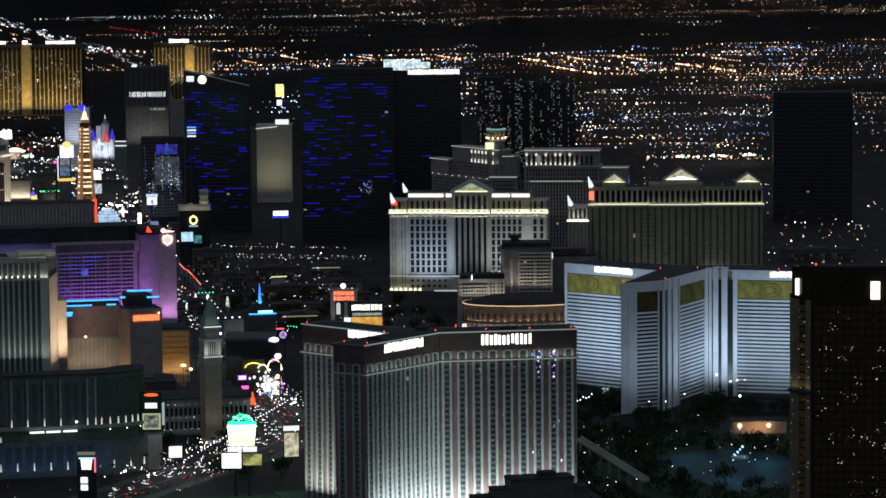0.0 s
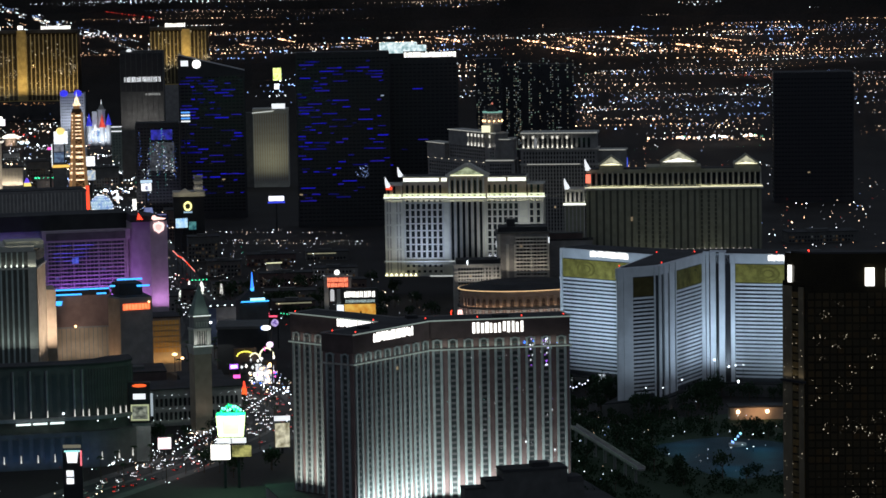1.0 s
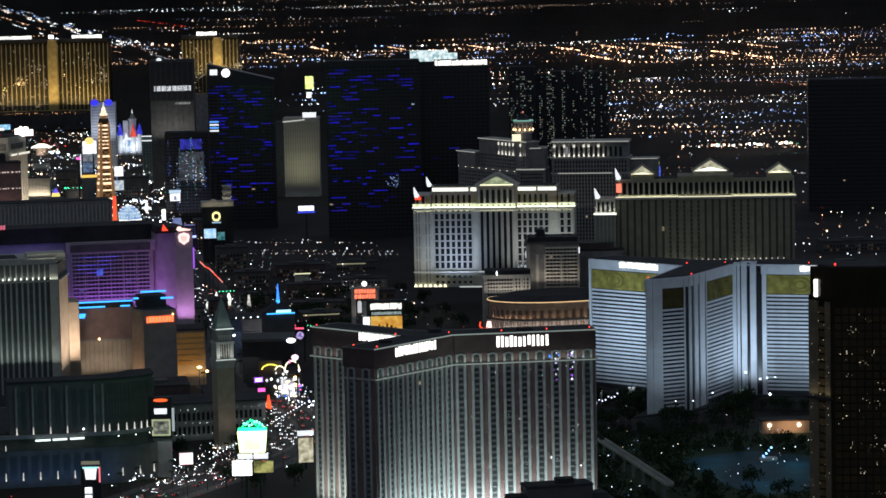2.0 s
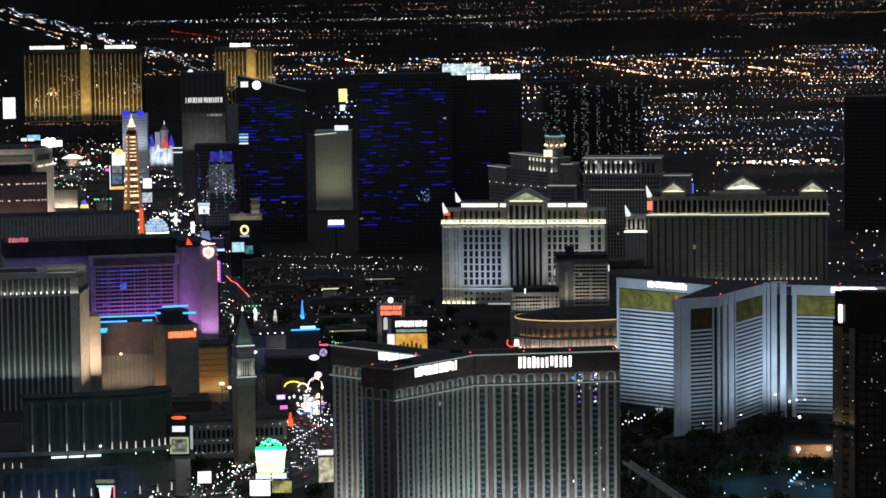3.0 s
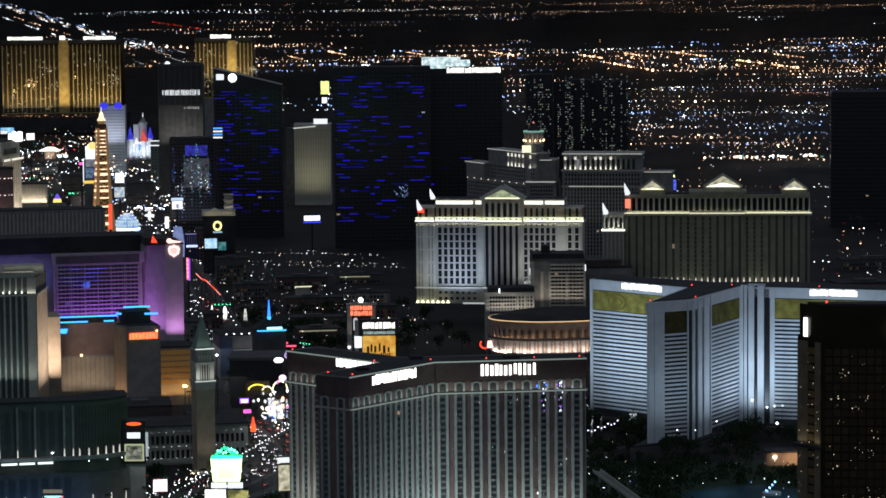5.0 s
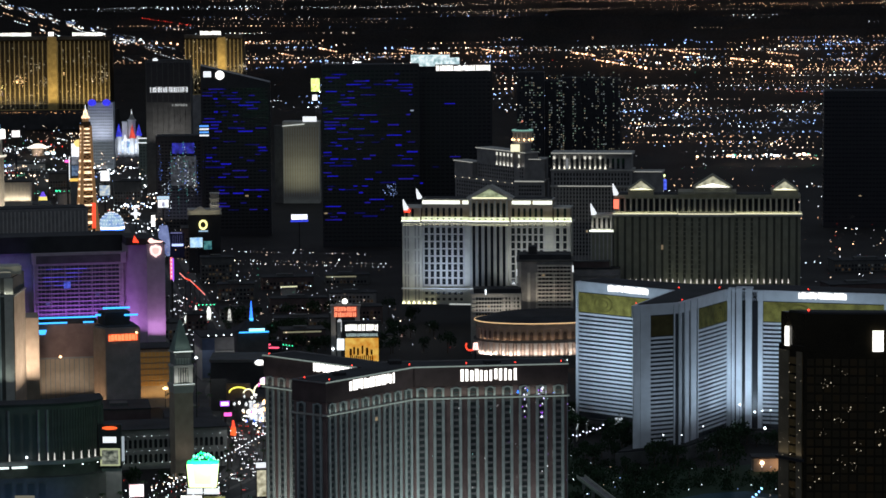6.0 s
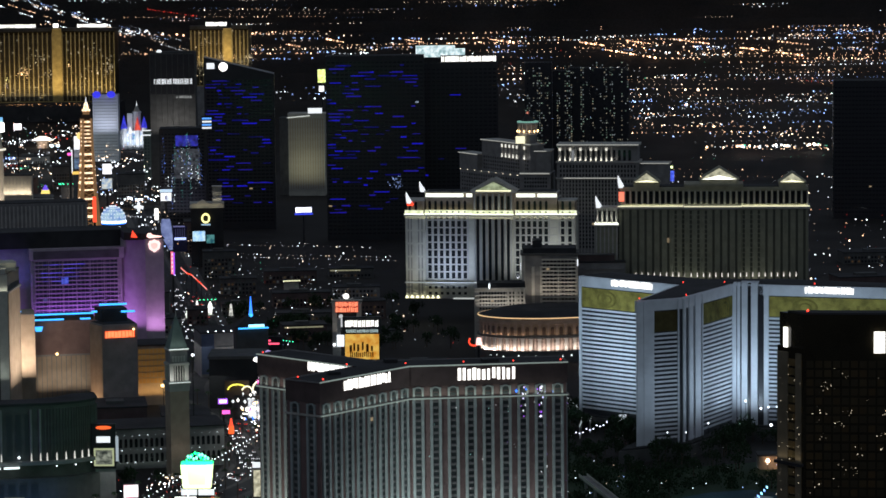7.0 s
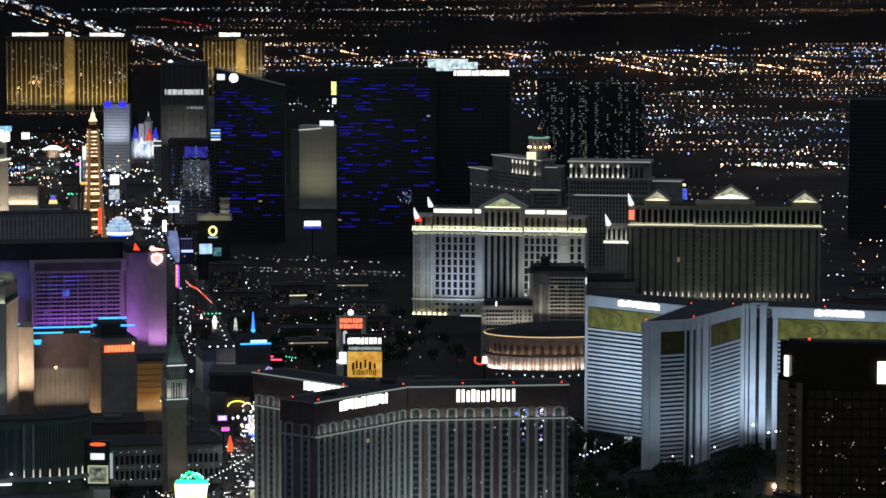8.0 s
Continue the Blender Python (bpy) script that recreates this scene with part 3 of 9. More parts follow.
pieces("pier", Geo().cyl(0, 0, 0, 9.4, 0.9, n=10).mesh("pier", grey_render), ramp, [m @ Matrix.Translation((8 + 24 * k, 0, 0)) for k in range(7)])
# unseen lamp added above the ramp to brighten its parapets
lamp_area("ramp_fill", (140, -262, 24), (131, -262, 9), 4, 110, 380, (0.9, 1.0, 0.92))
rnd = random.Random(41)
for i in range(26):
    t = thing("garden_lamp", rnd.uniform(100, 330), rnd.uniform(-320, -120), 0, 0, "small white garden path lamp", "lamp", "garden lamps")
    part("post", Geo().cyl(0, 0, 0, 3.2, 0.1, n=6), dark_metal, t)
    part("head", Geo().bead(0, 0, 3.4, 0.34), lamp_white, t)
# ---------- classical hotel towers ----------
YELLOWISH = (0.98, 0.97, 0.66)


def cove(name, m, x0, x1, y, z, power, color, aim=20.0, inward=2.0, spread=140):
    """The light of a cove: a thin area lamp that washes the wall above it."""
    d = bpy.data.lights.new(name, "AREA")
    d.shape, d.size, d.size_y, d.energy, d.color, d.spread = "RECTANGLE", x1 - x0, 0.6, power, color, radians(spread)
    ob = new(name, d)
    ob.matrix_basis = m @ look(((x0 + x1) / 2, y, z), ((x0 + x1) / 2, y + inward, z + aim))
    return ob


def arched_pane(wide, high):
    """A window leaf with a round head."""
    r = wide / 2
    poly = [(-r, 0), (r, 0)] + [(r * math.cos(a * math.pi / 6), high - r + r * math.sin(a * math.pi / 6)) for a in range(7)]
    return Geo().prism(poly, 0, 0.2, Matrix.Rotation(radians(90), 4, "X"))


def winged(parent, x, y, z, h, mat=None):
    """A winged figure ornament on a roof corner, reduced to a leaning, tapered leaf with a foot; its floodlight is
    drawn as glow.
    """
    g = Geo().box(-1.6, 1.6, -0.8, 0.8, 0, 1.0)
    k = len(g.v)
    prof = ((-1.6, 1.0, 2.6), (-2.0, h * 0.3, 1.9), (-2.2, h * 0.55, 0.5), (-2.3, h * 0.8, -0.9), (-2.2, h, -1.8))
    for a, zz, b in prof:
        g.v += [(a, -0.5, zz), (b, -0.5, zz), (b, 0.5, zz), (a, 0.5, zz)]
    for i in range(4):
        q = k + 4 * i
        g.f += [(q + j, q + (j + 1) % 4, q + 4 + (j + 1) % 4, q + 4 + j) for j in range(4)]
    g.f.append((k + 16, k + 17, k + 18, k + 19))
    part("acroterion", g, mat or sign_soft, parent, "winged roof ornament, its floodlight drawn as glow", Matrix.Translation((x, y, z)))


cp = thing("hotel_tower", 262, 600, 18, -20, "pale classical hotel tower with pediment and lit cornices", "hotel")
CPM = cp.matrix_basis
for q in ((-53, 53, 0, 24, 0, 67), (-69, -53, -2.5, 22, 0, 67), (53, 68, 0.4, 22, 0, 67), (-13.8, 17.4, -3, 0, 0, 67)):
    part("body", Geo().box(*q), cream, cp)
for q in ((-53, 53, 1.5, 22, 67, 80.6), (-14.6, 19.6, -2, 20, 67, 85), (-67.5, -54, -1, 20, 67, 78.2), (54, 67.2, 2, 20, 67, 78.2)):
    part("attic", Geo().box(*q), tan_render, cp)
for q in ((-54.5, 54.5, -1.4, 25, 66.4, 67.6), (-70.2, -53.6, -4, 23, 66.4, 67.6), (53.6, 69.4, -0.9, 23, 66.4, 67.6), (-15.2, 18.8, -4.6, 0, 66.4, 67.6)):
    part("cornice", Geo().box(*q), stone, cp)
for q in ((-54.4, -14.8, 0.4, 23, 80.6, 81.3), (19.8, 54.4, 0.4, 23, 80.6, 81.3), (-68.4, -53.4, -2, 21, 78.2, 79.3), (53.4, 68.2, 1, 21, 78.2, 79.3), (-15.8, 20.8, -3.2, 21, 85, 86.2)):
    part("upper_cornice", Geo().box(*q), stone, cp)
for q in ((-53.4, -14.8, 1.4, 22, 84.6, 85.6), (19.8, 53.4, 1.4, 22, 84.6, 85.6)):
    part("parapet_coping", Geo().box(*q), stone, cp)
part("parapet", Geo().box(-53, -14.8, 2, 21, 81.3, 84.6).box(19.8, 53, 2, 21, 81.3, 84.6), tan_render, cp)
part("pediment", Geo().gable(-15.8, 20.8, -3.2, 18, 86.2, 96.6), stone, cp)
part("roof", Geo().box(-52, 52, 3, 20, 85.6, 86.0), dark_roof, cp)
# frieze, lip and attic strips glow in place of light falling on stone
frieze_glow = picture("frieze_glow", (0.6, 0.67, 0.36), (0.95, 1.0, 0.72), 1.15, 0.3)
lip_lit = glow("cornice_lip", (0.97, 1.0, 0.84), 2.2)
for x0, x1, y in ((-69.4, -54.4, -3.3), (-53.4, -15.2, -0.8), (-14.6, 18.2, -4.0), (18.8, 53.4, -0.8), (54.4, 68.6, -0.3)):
    part("glowing_frieze", Geo().box(x0, x1, y, y + 0.8, 68.2, 70.9), frieze_glow, cp, "frieze band with its warm light drawn as glow")
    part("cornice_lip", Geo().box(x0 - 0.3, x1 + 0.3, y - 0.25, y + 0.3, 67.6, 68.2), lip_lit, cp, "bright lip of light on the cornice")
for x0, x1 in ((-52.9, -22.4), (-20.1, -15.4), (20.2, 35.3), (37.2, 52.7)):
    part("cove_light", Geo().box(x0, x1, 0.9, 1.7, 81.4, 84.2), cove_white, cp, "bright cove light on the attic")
for s in (-1, 1):
    rake = Geo()
    a, b = Vector((2.5 + s * 18.3, 0, 86.2)), Vector((2.5, 0, 96.7))
    d = (b - a).normalized()
    n_ = Vector((-d.z, 0, d.x)) * (-1.3 if s < 0 else 1.3)
    for p in (a, b, b - n_ if s > 0 else b - n_, a - n_):
        rake.v += [(p.x, -3.9, p.z), (p.x, -3.2, p.z)]
    rake.f = [(0, 2, 4, 6), (1, 7, 5, 3), (0, 1, 3, 2), (2, 3, 5, 4), (4, 5, 7, 6), (6, 7, 1, 0)]
    part("raking_cornice", rake, stone, cp, "pale raking cornice of the pediment")
# the pediment's wash is drawn as a glowing field
part("pediment_field_glow", Geo().gable(-12.4, 17.4, -3.5, -3.22, 86.5, 94.0), picture("pediment_soft", (0.34, 0.40, 0.22), (0.80, 0.92, 0.58), 0.55, 0.25), cp, "pediment field with its soft light drawn as glow")
part("pediment_glow", Geo().box(-11.5, 16.5, -3.8, -3.4, 86.4, 87.1), cove_warm, cp, "lamp row at the foot of the pediment")
pane = Geo().box(-1.42, 1.42, -0.2, 0, -0.2, 4.7).mesh("window_pane", win_dark)
low_pane = Geo().box(-1.15, 1.15, -0.2, 0, 0, 2.1).mesh("window_pane", win_dark)
head = arched_pane(2.1, 7.2).mesh("attic_window", win_dark)
slot = Geo().box(-1.2, 1.2, -0.2, 0, 0, 50.5).mesh("window_slot", win_dark)
hole = Geo().box(-0.55, 0.55, -0.2, 0, 0, 1.2).mesh("frieze_opening", win_dark)
COLS = [(-49.7 + 4.75 * i, 0) for i in range(7)] + [(21.2 + 4.6 * i, 0) for i in range(6)] + [(57.4, 0.4), (63.2, 0.4)]
for x, y in COLS:
    pieces("window_pane", pane, cp, [Matrix.Translation((x, y, 16.0 + 5.95 * r)) for r in range(8)])
    pieces("window_pane", low_pane, cp, [Matrix.Translation((x, y, z)) for z in (2.8, 7.6, 63.6)])
    pieces("attic_window", head, cp, [Matrix.Translation((x, y + 1.5, 71.2))])
    pieces("frieze_opening", hole, cp, [Matrix.Translation((x, -0.82 if y == 0 else -0.32, 68.9))])
for x in (-65.6, -60.6):
    pieces("attic_window", head, cp, [Matrix.Translation((x, -1, 70.6))])
slim = Geo()
for x in (-66.6, -64.2, -58.4, -55.6):
    for r in range(6):
        slim.box(x - 0.5, x + 0.5, -2.7, -2.5, 3 + 10.5 * r, 12 + 10.5 * r)
part("wall_panel", slim, grey_render, cp, kind="stuff")
pieces("window_slot", slot, cp, [Matrix.Translation((-10.4 + 4.9 * i, -3, 13.6)) for i in range(6)])
pieces("frieze_opening", hole, cp, [Matrix.Translation((-10.4 + 4.9 * i, -4.02, 68.9)) for i in range(6)])
pieces("attic_window", arched_pane(2.4, 11.5).mesh("attic_window", win_dark), cp, [Matrix.Translation((-10.4 + 4.9 * i, -2, 71.2)) for i in range(6)])
colm = Geo().cyl(0, 0, 67.6, 84.4, 0.85, 0.7).mesh("column", stone)
pieces("column", colm, cp, [Matrix.Translation((-12.9 + 4.9 * i, -2.9, 0)) for i in range(7)])
rib = Geo().box(-0.55, 0.55, -0.7, 0, 13.4, 66.4).mesh("pilaster", stone)
pieces("pilaster", rib, cp, [Matrix.Translation((-52.1 + 4.75 * i, 0, 0)) for i in range(8)] + [Matrix.Translation((18.9 + 4.6 * i, 0, 0)) for i in range(7)])
pieces("pilaster", rib, cp, [Matrix.Translation((-12.9 + 4.9 * i, -3, 0)) for i in range(7)] + [Matrix.Translation((x, 0.4, 0)) for x in (54.6, 60.3, 66.6)])
pieces("spandrel", Geo().box(-53, -18.4, -0.35, 0, 0, 0.7).mesh("spandrel", stone), cp, [Matrix.Translation((0, 0, 20.9 + 5.95 * r)) for r in range(8)])
pieces("spandrel", Geo().box(18.6, 53, -0.35, 0, 0, 0.7).mesh("spandrel", stone), cp, [Matrix.Translation((0, 0, 20.9 + 5.95 * r)) for r in range(8)])
part("string_course", Geo().box(-70, 69, -3.8, -3.0, 12.2, 13.3), stone, cp)
part("base_storey", Geo().box(-69.4, 68.4, -3.2, -2.6, 0, 1.4), stone, cp)
winged(cp, -66.2, -2, 76.4, 9)
winged(cp, -55.6, 1, 85.4, 8.4)
part("roof_sign", Geo().box(-67.6, -63.4, -2.2, -1.6, 74.6, 78.2).bead(-63.4, -2, 75.6, 1.2), neon_red, cp, "red neon emblem")
for x0, x1, st in ((-69, -14, 0.22), (-14, -5, 0.5), (-5, 8, 1.9), (8, 16, 1.4), (16, 54, 0.25)):
    part("course_light", Geo().box(x0, x1, -4.1, -3.8, 12.6, 13.4), glow("course_strip", (0.9, 0.97, 0.95), st), cp, "light line on the string course")
# tapered glowing wedges stand for the yellow light scallops on the wall
pieces("foot_lamp", Geo().prism([(-1.3, -4.6), (1.3, -4.6), (1.3, -3.9), (-1.3, -3.9)], 0.4, 2.6, taper=0.4).mesh("foot_lamp", cove_warm), cp, [Matrix.Translation((-68 + 4.2 * i, 0, 0)) for i in range(7)])
# the porch edge glows for the light on it
part("porch_edge_glow", Geo().box(-30, -8, -9, -7, 0.2, 1.2), glow("porch_pale", (0.85, 0.9, 0.85), 0.5), cp, "pale lit porch roof edge")
cove("cove_wash", CPM, -53, 53, -2.4, 71, 110, YELLOWISH, 6, 3.5)
cove("frieze_wash", CPM, -69, 68, -6.5, 64.5, 500, YELLOWISH, 0.8, 4.5, 50)
cove("portico_wash", CPM, -14, 18, -5.2, 69.2, 420, YELLOWISH, 9, 2.2, 120)
cove("foot_wash", CPM, -69, -42, -5, 0, 620, YELLOWISH, 12, 5)
cove("wall_wash", CPM, -48, -18, -26, 8, 9000, (0.56, 0.70, 1.0), 30, 26, 100)
cove("wall_wash", CPM, 16, 66, -26, 14, 8000, (0.84, 0.92, 1.0), 30, 26, 100)
cove("wall_wash", CPM, -69, -54, -18, 6, 900, (0.95, 0.97, 0.9), 30, 16, 100)

aug = thing("hotel_tower", 400, 450, 10, -17, "dark classical hotel tower with columned attic and three lit pediments", "hotel")
AUM = aug.matrix_basis
olive_stone = surface("olive_stone", (0.36, 0.35, 0.26), vary=0.35)
for q in ((-70.6, 73.4, 0, 26, 0, 90.4), (-20, 22, -2.4, 0, 0, 90.4)):
    part("body", Geo().box(*q), olive_stone, aug)
for q in ((-69, 72, 3, 24, 90.4, 105.6), (-20, 23, 0.6, 24, 90.4, 108)):
    part("attic", Geo().box(*q), olive_stone, aug)
for q in ((-72.2, 75, -1.8, 27, 89.4, 91.0), (-21.5, 23.5, -4.2, 0, 89.4, 91.0)):
    part("cornice", Geo().box(*q), stone, aug)
for q in ((-70.4, 73.4, 1.3, 25, 103.4, 105.8), (-21, 24, -1.2, 25, 106.2, 108.4)):
    part("upper_cornice", Geo().box(*q), olive_stone, aug)
part("roof", Geo().box(-68, 71, 4, 23, 105.8, 106.4), dark_roof, aug)
# light on the pediments is drawn as glowing fields and foot wedges
field_glow = picture("pediment_field", (0.30, 0.29, 0.20), (0.72, 0.70, 0.50), 0.8, 0.25)
for xc, hw, zb, zt in ((-49.7, 10.6, 109.6, 117.4), (5.7, 15.4, 111.6, 121.2), (61.3, 10.8, 109.4, 117.1)):
    ped = part("pediment", Geo().gable(xc - hw, xc + hw, 1, 20, zb, zt).box(xc - hw + 0.6, xc + hw - 0.6, 1.6, 20, 105.6, zb), olive_stone, aug)
    part("pediment_field", Geo().gable(xc - hw + 1.4, xc + hw - 1.4, 0.7, 0.98, zb + 0.3, zt - 0.8), field_glow, ped, "pediment field with its soft light drawn as glow")
    part("pediment_glow", Geo().gable(xc - hw * 0.86, xc + hw * 0.86, 0.3, 0.68, zb + 0.2, zb + (3.2 if xc == 5.7 else 1.7)), cove_warm if xc != 5.7 else glow("pediment_glare", (1.0, 0.98, 0.86), 2.2), ped, "glowing wedge drawn for the light at the pediment foot")
part("cove_light", Geo().box(-71.6, -21.8, -1.7, -1.2, 91.0, 91.9), glow("cove_dim", (1.0, 0.95, 0.66), 0.85), aug, "warm cove light on the cornice")
part("cove_light", Geo().box(23.8, 74.6, -1.7, -1.2, 91.0, 91.9), glow("cove_dim", (1.0, 0.95, 0.66), 0.85), aug, "warm cove light on the cornice")
part("cove_light", Geo().box(-21, 23, -4.1, -3.6, 91.0, 91.9), glow("cove_dim", (1.0, 0.95, 0.66), 0.85), aug, "warm cove light on the cornice")
colm = Geo().cyl(0, 0, 91.0, 93.2, 1.0, 0.8, 8).cyl(0, 0, 93.2, 103.2, 0.62, 0.5, 8).mesh("column", stone)
pieces("column", colm, aug, [Matrix.Translation((-66.6 + 4.5 * i, 1.2 if not -21 < -66.6 + 4.5 * i < 23 else -1.6, 0)) for i in range(32)])
part("balustrade", Geo().box(-69.6, -21.6, 0.0, 0.35, 91.9, 93.0).box(23.6, 72.4, 0.0, 0.35, 91.9, 93.0).box(-20.6, 22.6, -2.9, -2.5, 91.9, 93.0), olive_stone, aug)
niche = Geo().box(-1.3, 1.3, -0.2, 0, 93, 102.6).mesh("attic_window", win_dark)
pieces("attic_window", niche, aug, [Matrix.Translation((-64.3 + 4.5 * i, 3 if not -20.5 < -64.3 + 4.5 * i < 23 else 0.6, 0)) for i in range(31)])
rib = Geo().box(-0.28, 0.28, -0.6, 0, 0, 89.4).mesh("pilaster", olive_stone)
grid = Geo()
for i in range(50):
    x = -69.2 + 2.88 * i
    y = 0 if not -20.4 < x < 22.4 else -2.4
    pieces("pilaster", rib, aug, [Matrix.Translation((x, y, 0))])
    xc = x + 1.44
    y = 0 if not -20.4 < xc < 22.4 else -2.4
    if i % 2 == 0 and xc < 72:
        for r in range(23):
            grid.box(xc - 0.9, xc + 0.9, y - 0.2, y + 0.05, 5 + 3.65 * r, (8.0 if -31 < xc < -4 or 23 < xc < 41 else 8.62) + 3.65 * r)
part("window_rest", grid, window("olive_pane", (0.07, 0.07, 0.05), 0.004, ROOM, 0.3, island=True, rough=0.4), aug, kind="stuff")
part("roof_sign", Geo().box(-70.8, -66.8, -2.4, -1.9, 95.4, 102.6), glow("emblem_red", (1.0, 0.2, 0.12), 1.5), aug, "red neon emblem")
winged(aug, -69.4, -0.6, 105.6, 9.5)
sconce = Geo().prism([(-0.45, -1.4), (0.45, -1.4), (0.45, -0.8), (-0.45, -0.8)], 37.4, 40.6, taper=0.35).mesh("sconce", glow("sconce_white", (1.0, 0.92, 0.86), 1.0))
pieces("sconce", sconce, aug, [Matrix.Translation((x, 0 if not -20.4 < x < 22.4 else -2.4, 0)) for x in [-58 + 4.7 * i for i in range(27)]])
cove("cove_wash", AUM, -70, 73, -0.3, 91.4, 3000, YELLOWISH, 5, 1.6)
for x0, x1, p in ((-30, -5, 900), (24, 40, 600)):
    cove("wall_wash", AUM, x0, x1, -9, 26, p, (0.92, 1.0, 0.84), 22, 8)
cove("wall_wash", AUM, -70, 73, -22, 50, 420, (0.95, 1.0, 0.80), 30, 20)
bb_ = thing("billboard", 536, 1027, 0, -17, "cobalt blue lit board on a tall post", "sign")
part("screen", Geo().box(-3.6, 3.6, -0.4, 0, 70, 80), picture("board_cobalt", (0.02, 0.03, 0.6), (0.12, 0.2, 1.0), 1.0, 0.3), bb_)
part("top_lamp", Geo().box(-3.4, 2.4, -0.6, -0.1, 82.4, 84.6), neon_lime, bb_, "yellow-green lamp")
part("post", Geo().box(-0.6, 0.6, 0, 0.8, 0, 84), dark_metal, bb_)

side = thing("hotel_tower", 322, 470, 8, -18, "narrow classical hotel wing with a lit crown", "hotel")
part("body", Geo().box(-8.4, 8.8, 0, 20, 0, 79.4), olive_stone, side)
part("crown", Geo().box(-7.4, 8.6, 1.6, 19, 79.4, 91.4), cream, side)
part("cornice", Geo().box(-9.4, 9.8, -1.2, 21, 78.4, 79.6), stone, side)
part("upper_cornice", Geo().box(-8.4, 9.4, 0.4, 20, 91.4, 93), stone, side)
part("cove_light", Geo().box(-9, 9.4, -1.1, -0.4, 79.6, 81.0), cove_white, side, "bright cove light")
pieces("column", Geo().cyl(0, 0, 81, 91.4, 0.7).mesh("column", stone), side, [Matrix.Translation((-7 + 3.7 * i, 1.0, 0)) for i in range(5)])
pieces("attic_window", Geo().box(-0.9, 0.9, -0.2, 0, 82, 90).mesh("attic_window", win_dark), side, [Matrix.Translation((-5.1 + 3.7 * i, 1.6, 0)) for i in range(4)])
pieces("pilaster", Geo().box(-0.5, 0.5, -0.6, 0, 0, 78.4).mesh("pilaster", stone), side, [Matrix.Translation((-7.6 + 3.15 * i, 0, 0)) for i in range(6)])
winged(side, -6.0, 0.6, 92.6, 9)
cove("cove_wash", side.matrix_basis, -9, 9, -1.6, 80.6, 900, (1, 1, 0.9), 6, 2.0)
cove("wall_wash", side.matrix_basis, -9, 9, -12, 44, 1100, (0.95, 1.0, 0.92), 20, 12)
# ---------- east side of the boulevard ----------
def grid_face(t, a, b, z0, rows, dz, cols, wide, high, pane_mat, margin=2.0, depth=0.2):
    """Rows of panes on a facade, joined: they are too small to pick apart."""
    m, n = face(a, b)
    g, st = Geo(), (n - 2 * margin) / cols
    for r in range(rows):
        for i in range(cols):
            x = margin + (i + 0.5) * st
            g.box(x - wide / 2, x + wide / 2, -depth, 0.05, z0 + r * dz, z0 + r * dz + high, m)
    return part("window_rest", g, pane_mat, t, kind="stuff")


def ribs(t, a, b, z0, z1, n, wide, deep, mat, name="pilaster", margin=1.0):
    m, ln = face(a, b)
    me = Geo().box(-wide / 2, wide / 2, -deep, 0, z0, z1).mesh(name, mat)
    pieces(name, me, t, [m @ Matrix.Translation((margin + (ln - 2 * margin) * i / (n - 1), 0, 0)) for i in range(n)])


# tall pilastered hotel
ven = thing("hotel_tower", 0, 0, 0, 0, "tall pale hotel tower with uplit pilasters and arcaded top", "hotel")
# body darkened in its colour so that the uplit pilasters stand out
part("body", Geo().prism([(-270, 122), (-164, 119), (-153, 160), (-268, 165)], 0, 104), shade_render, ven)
part("attic", Geo().prism([(-268, 124), (-165, 121), (-154.5, 158), (-266, 163)], 104, 108), stone, ven)
part("cornice", Geo().prism([(-271, 120.8), (-163, 117.6), (-151.6, 161), (-269, 166)], 92, 93), stone, ven)
part("roof_house", Geo().box(-184, -158, 123, 140, 106, 111), cream, ven, "cream plant storey, lit from below")
ribs(ven, (-270, 122), (-164, 119), 16, 92, 28, 1.3, 1.1, cool_stone)
ribs(ven, (-270, 122), (-164, 119), 93, 104, 28, 1.0, 0.9, cool_stone, "attic_pilaster")
pieces("attic_lamp", Geo().bead(0, -1.2, 94.6, 0.55, 1.3).mesh("attic_lamp", glow("attic_glow", (0.95, 1.0, 0.9), 1.2)), ven, [face((-270, 122), (-164, 119))[0] @ Matrix.Translation((49 + 4.0 * i, 0, 0)) for i in range(14)])
part("corner_pier", Geo().box(-5.5, 0, -1.5, 2, 14, 104), stone, ven, "", face((-270, 122), (-164, 119))[0] @ Matrix.Translation((106, 0, 0)))
flood("flood_row", (-222, 120.7), (-164, 119), 7, 34, 2700, (0.86, 1.0, 0.93), 74, 0, 110)
flood("flood_row", (-222, 120.7), (-164, 119), 2.2, 93.5, 1000, (0.95, 1.0, 0.85), 104, 0, 120)
part("roof", Geo().box(-264, -190, 127, 148, 108, 108.5), dark_roof, ven)
flood("penthouse_wash", (-184, 121.5), (-158, 121), 1.6, 106.6, 220, (1, 1, 0.8), 112, 0, 120)

m, n = face((-164, 119), (-153, 160))
# lighter panel over the dark body, colouring in this side's light
part("side_wall", Geo().box(0.6, n - 0.3, -0.5, 0, 0, 91.6), tan_render, ven, "side wall, lighter tan for the light on it", m)
flood("side_wash", (-164, 119), (-153, 160), 24, 26, 17000, (1.0, 0.86, 0.74), 66, 2, 100)

# brown hotel with blue neon
har = thing("hotel_tower", 0, 0, 0, 0, "brown hotel block with blue neon roof edges", "hotel")
part("body", Geo().box(-142, -94, 250, 275, 0, 58), tan_render, har)
part("side_wing", Geo().prism([(-158, 236), (-137, 231.4), (-135, 262), (-156, 266)], 0, 64), tan_render, har, "peach wall lit from below")
part("roof", Geo().box(-141, -95, 252, 274, 58, 58.5), dark_roof, har)
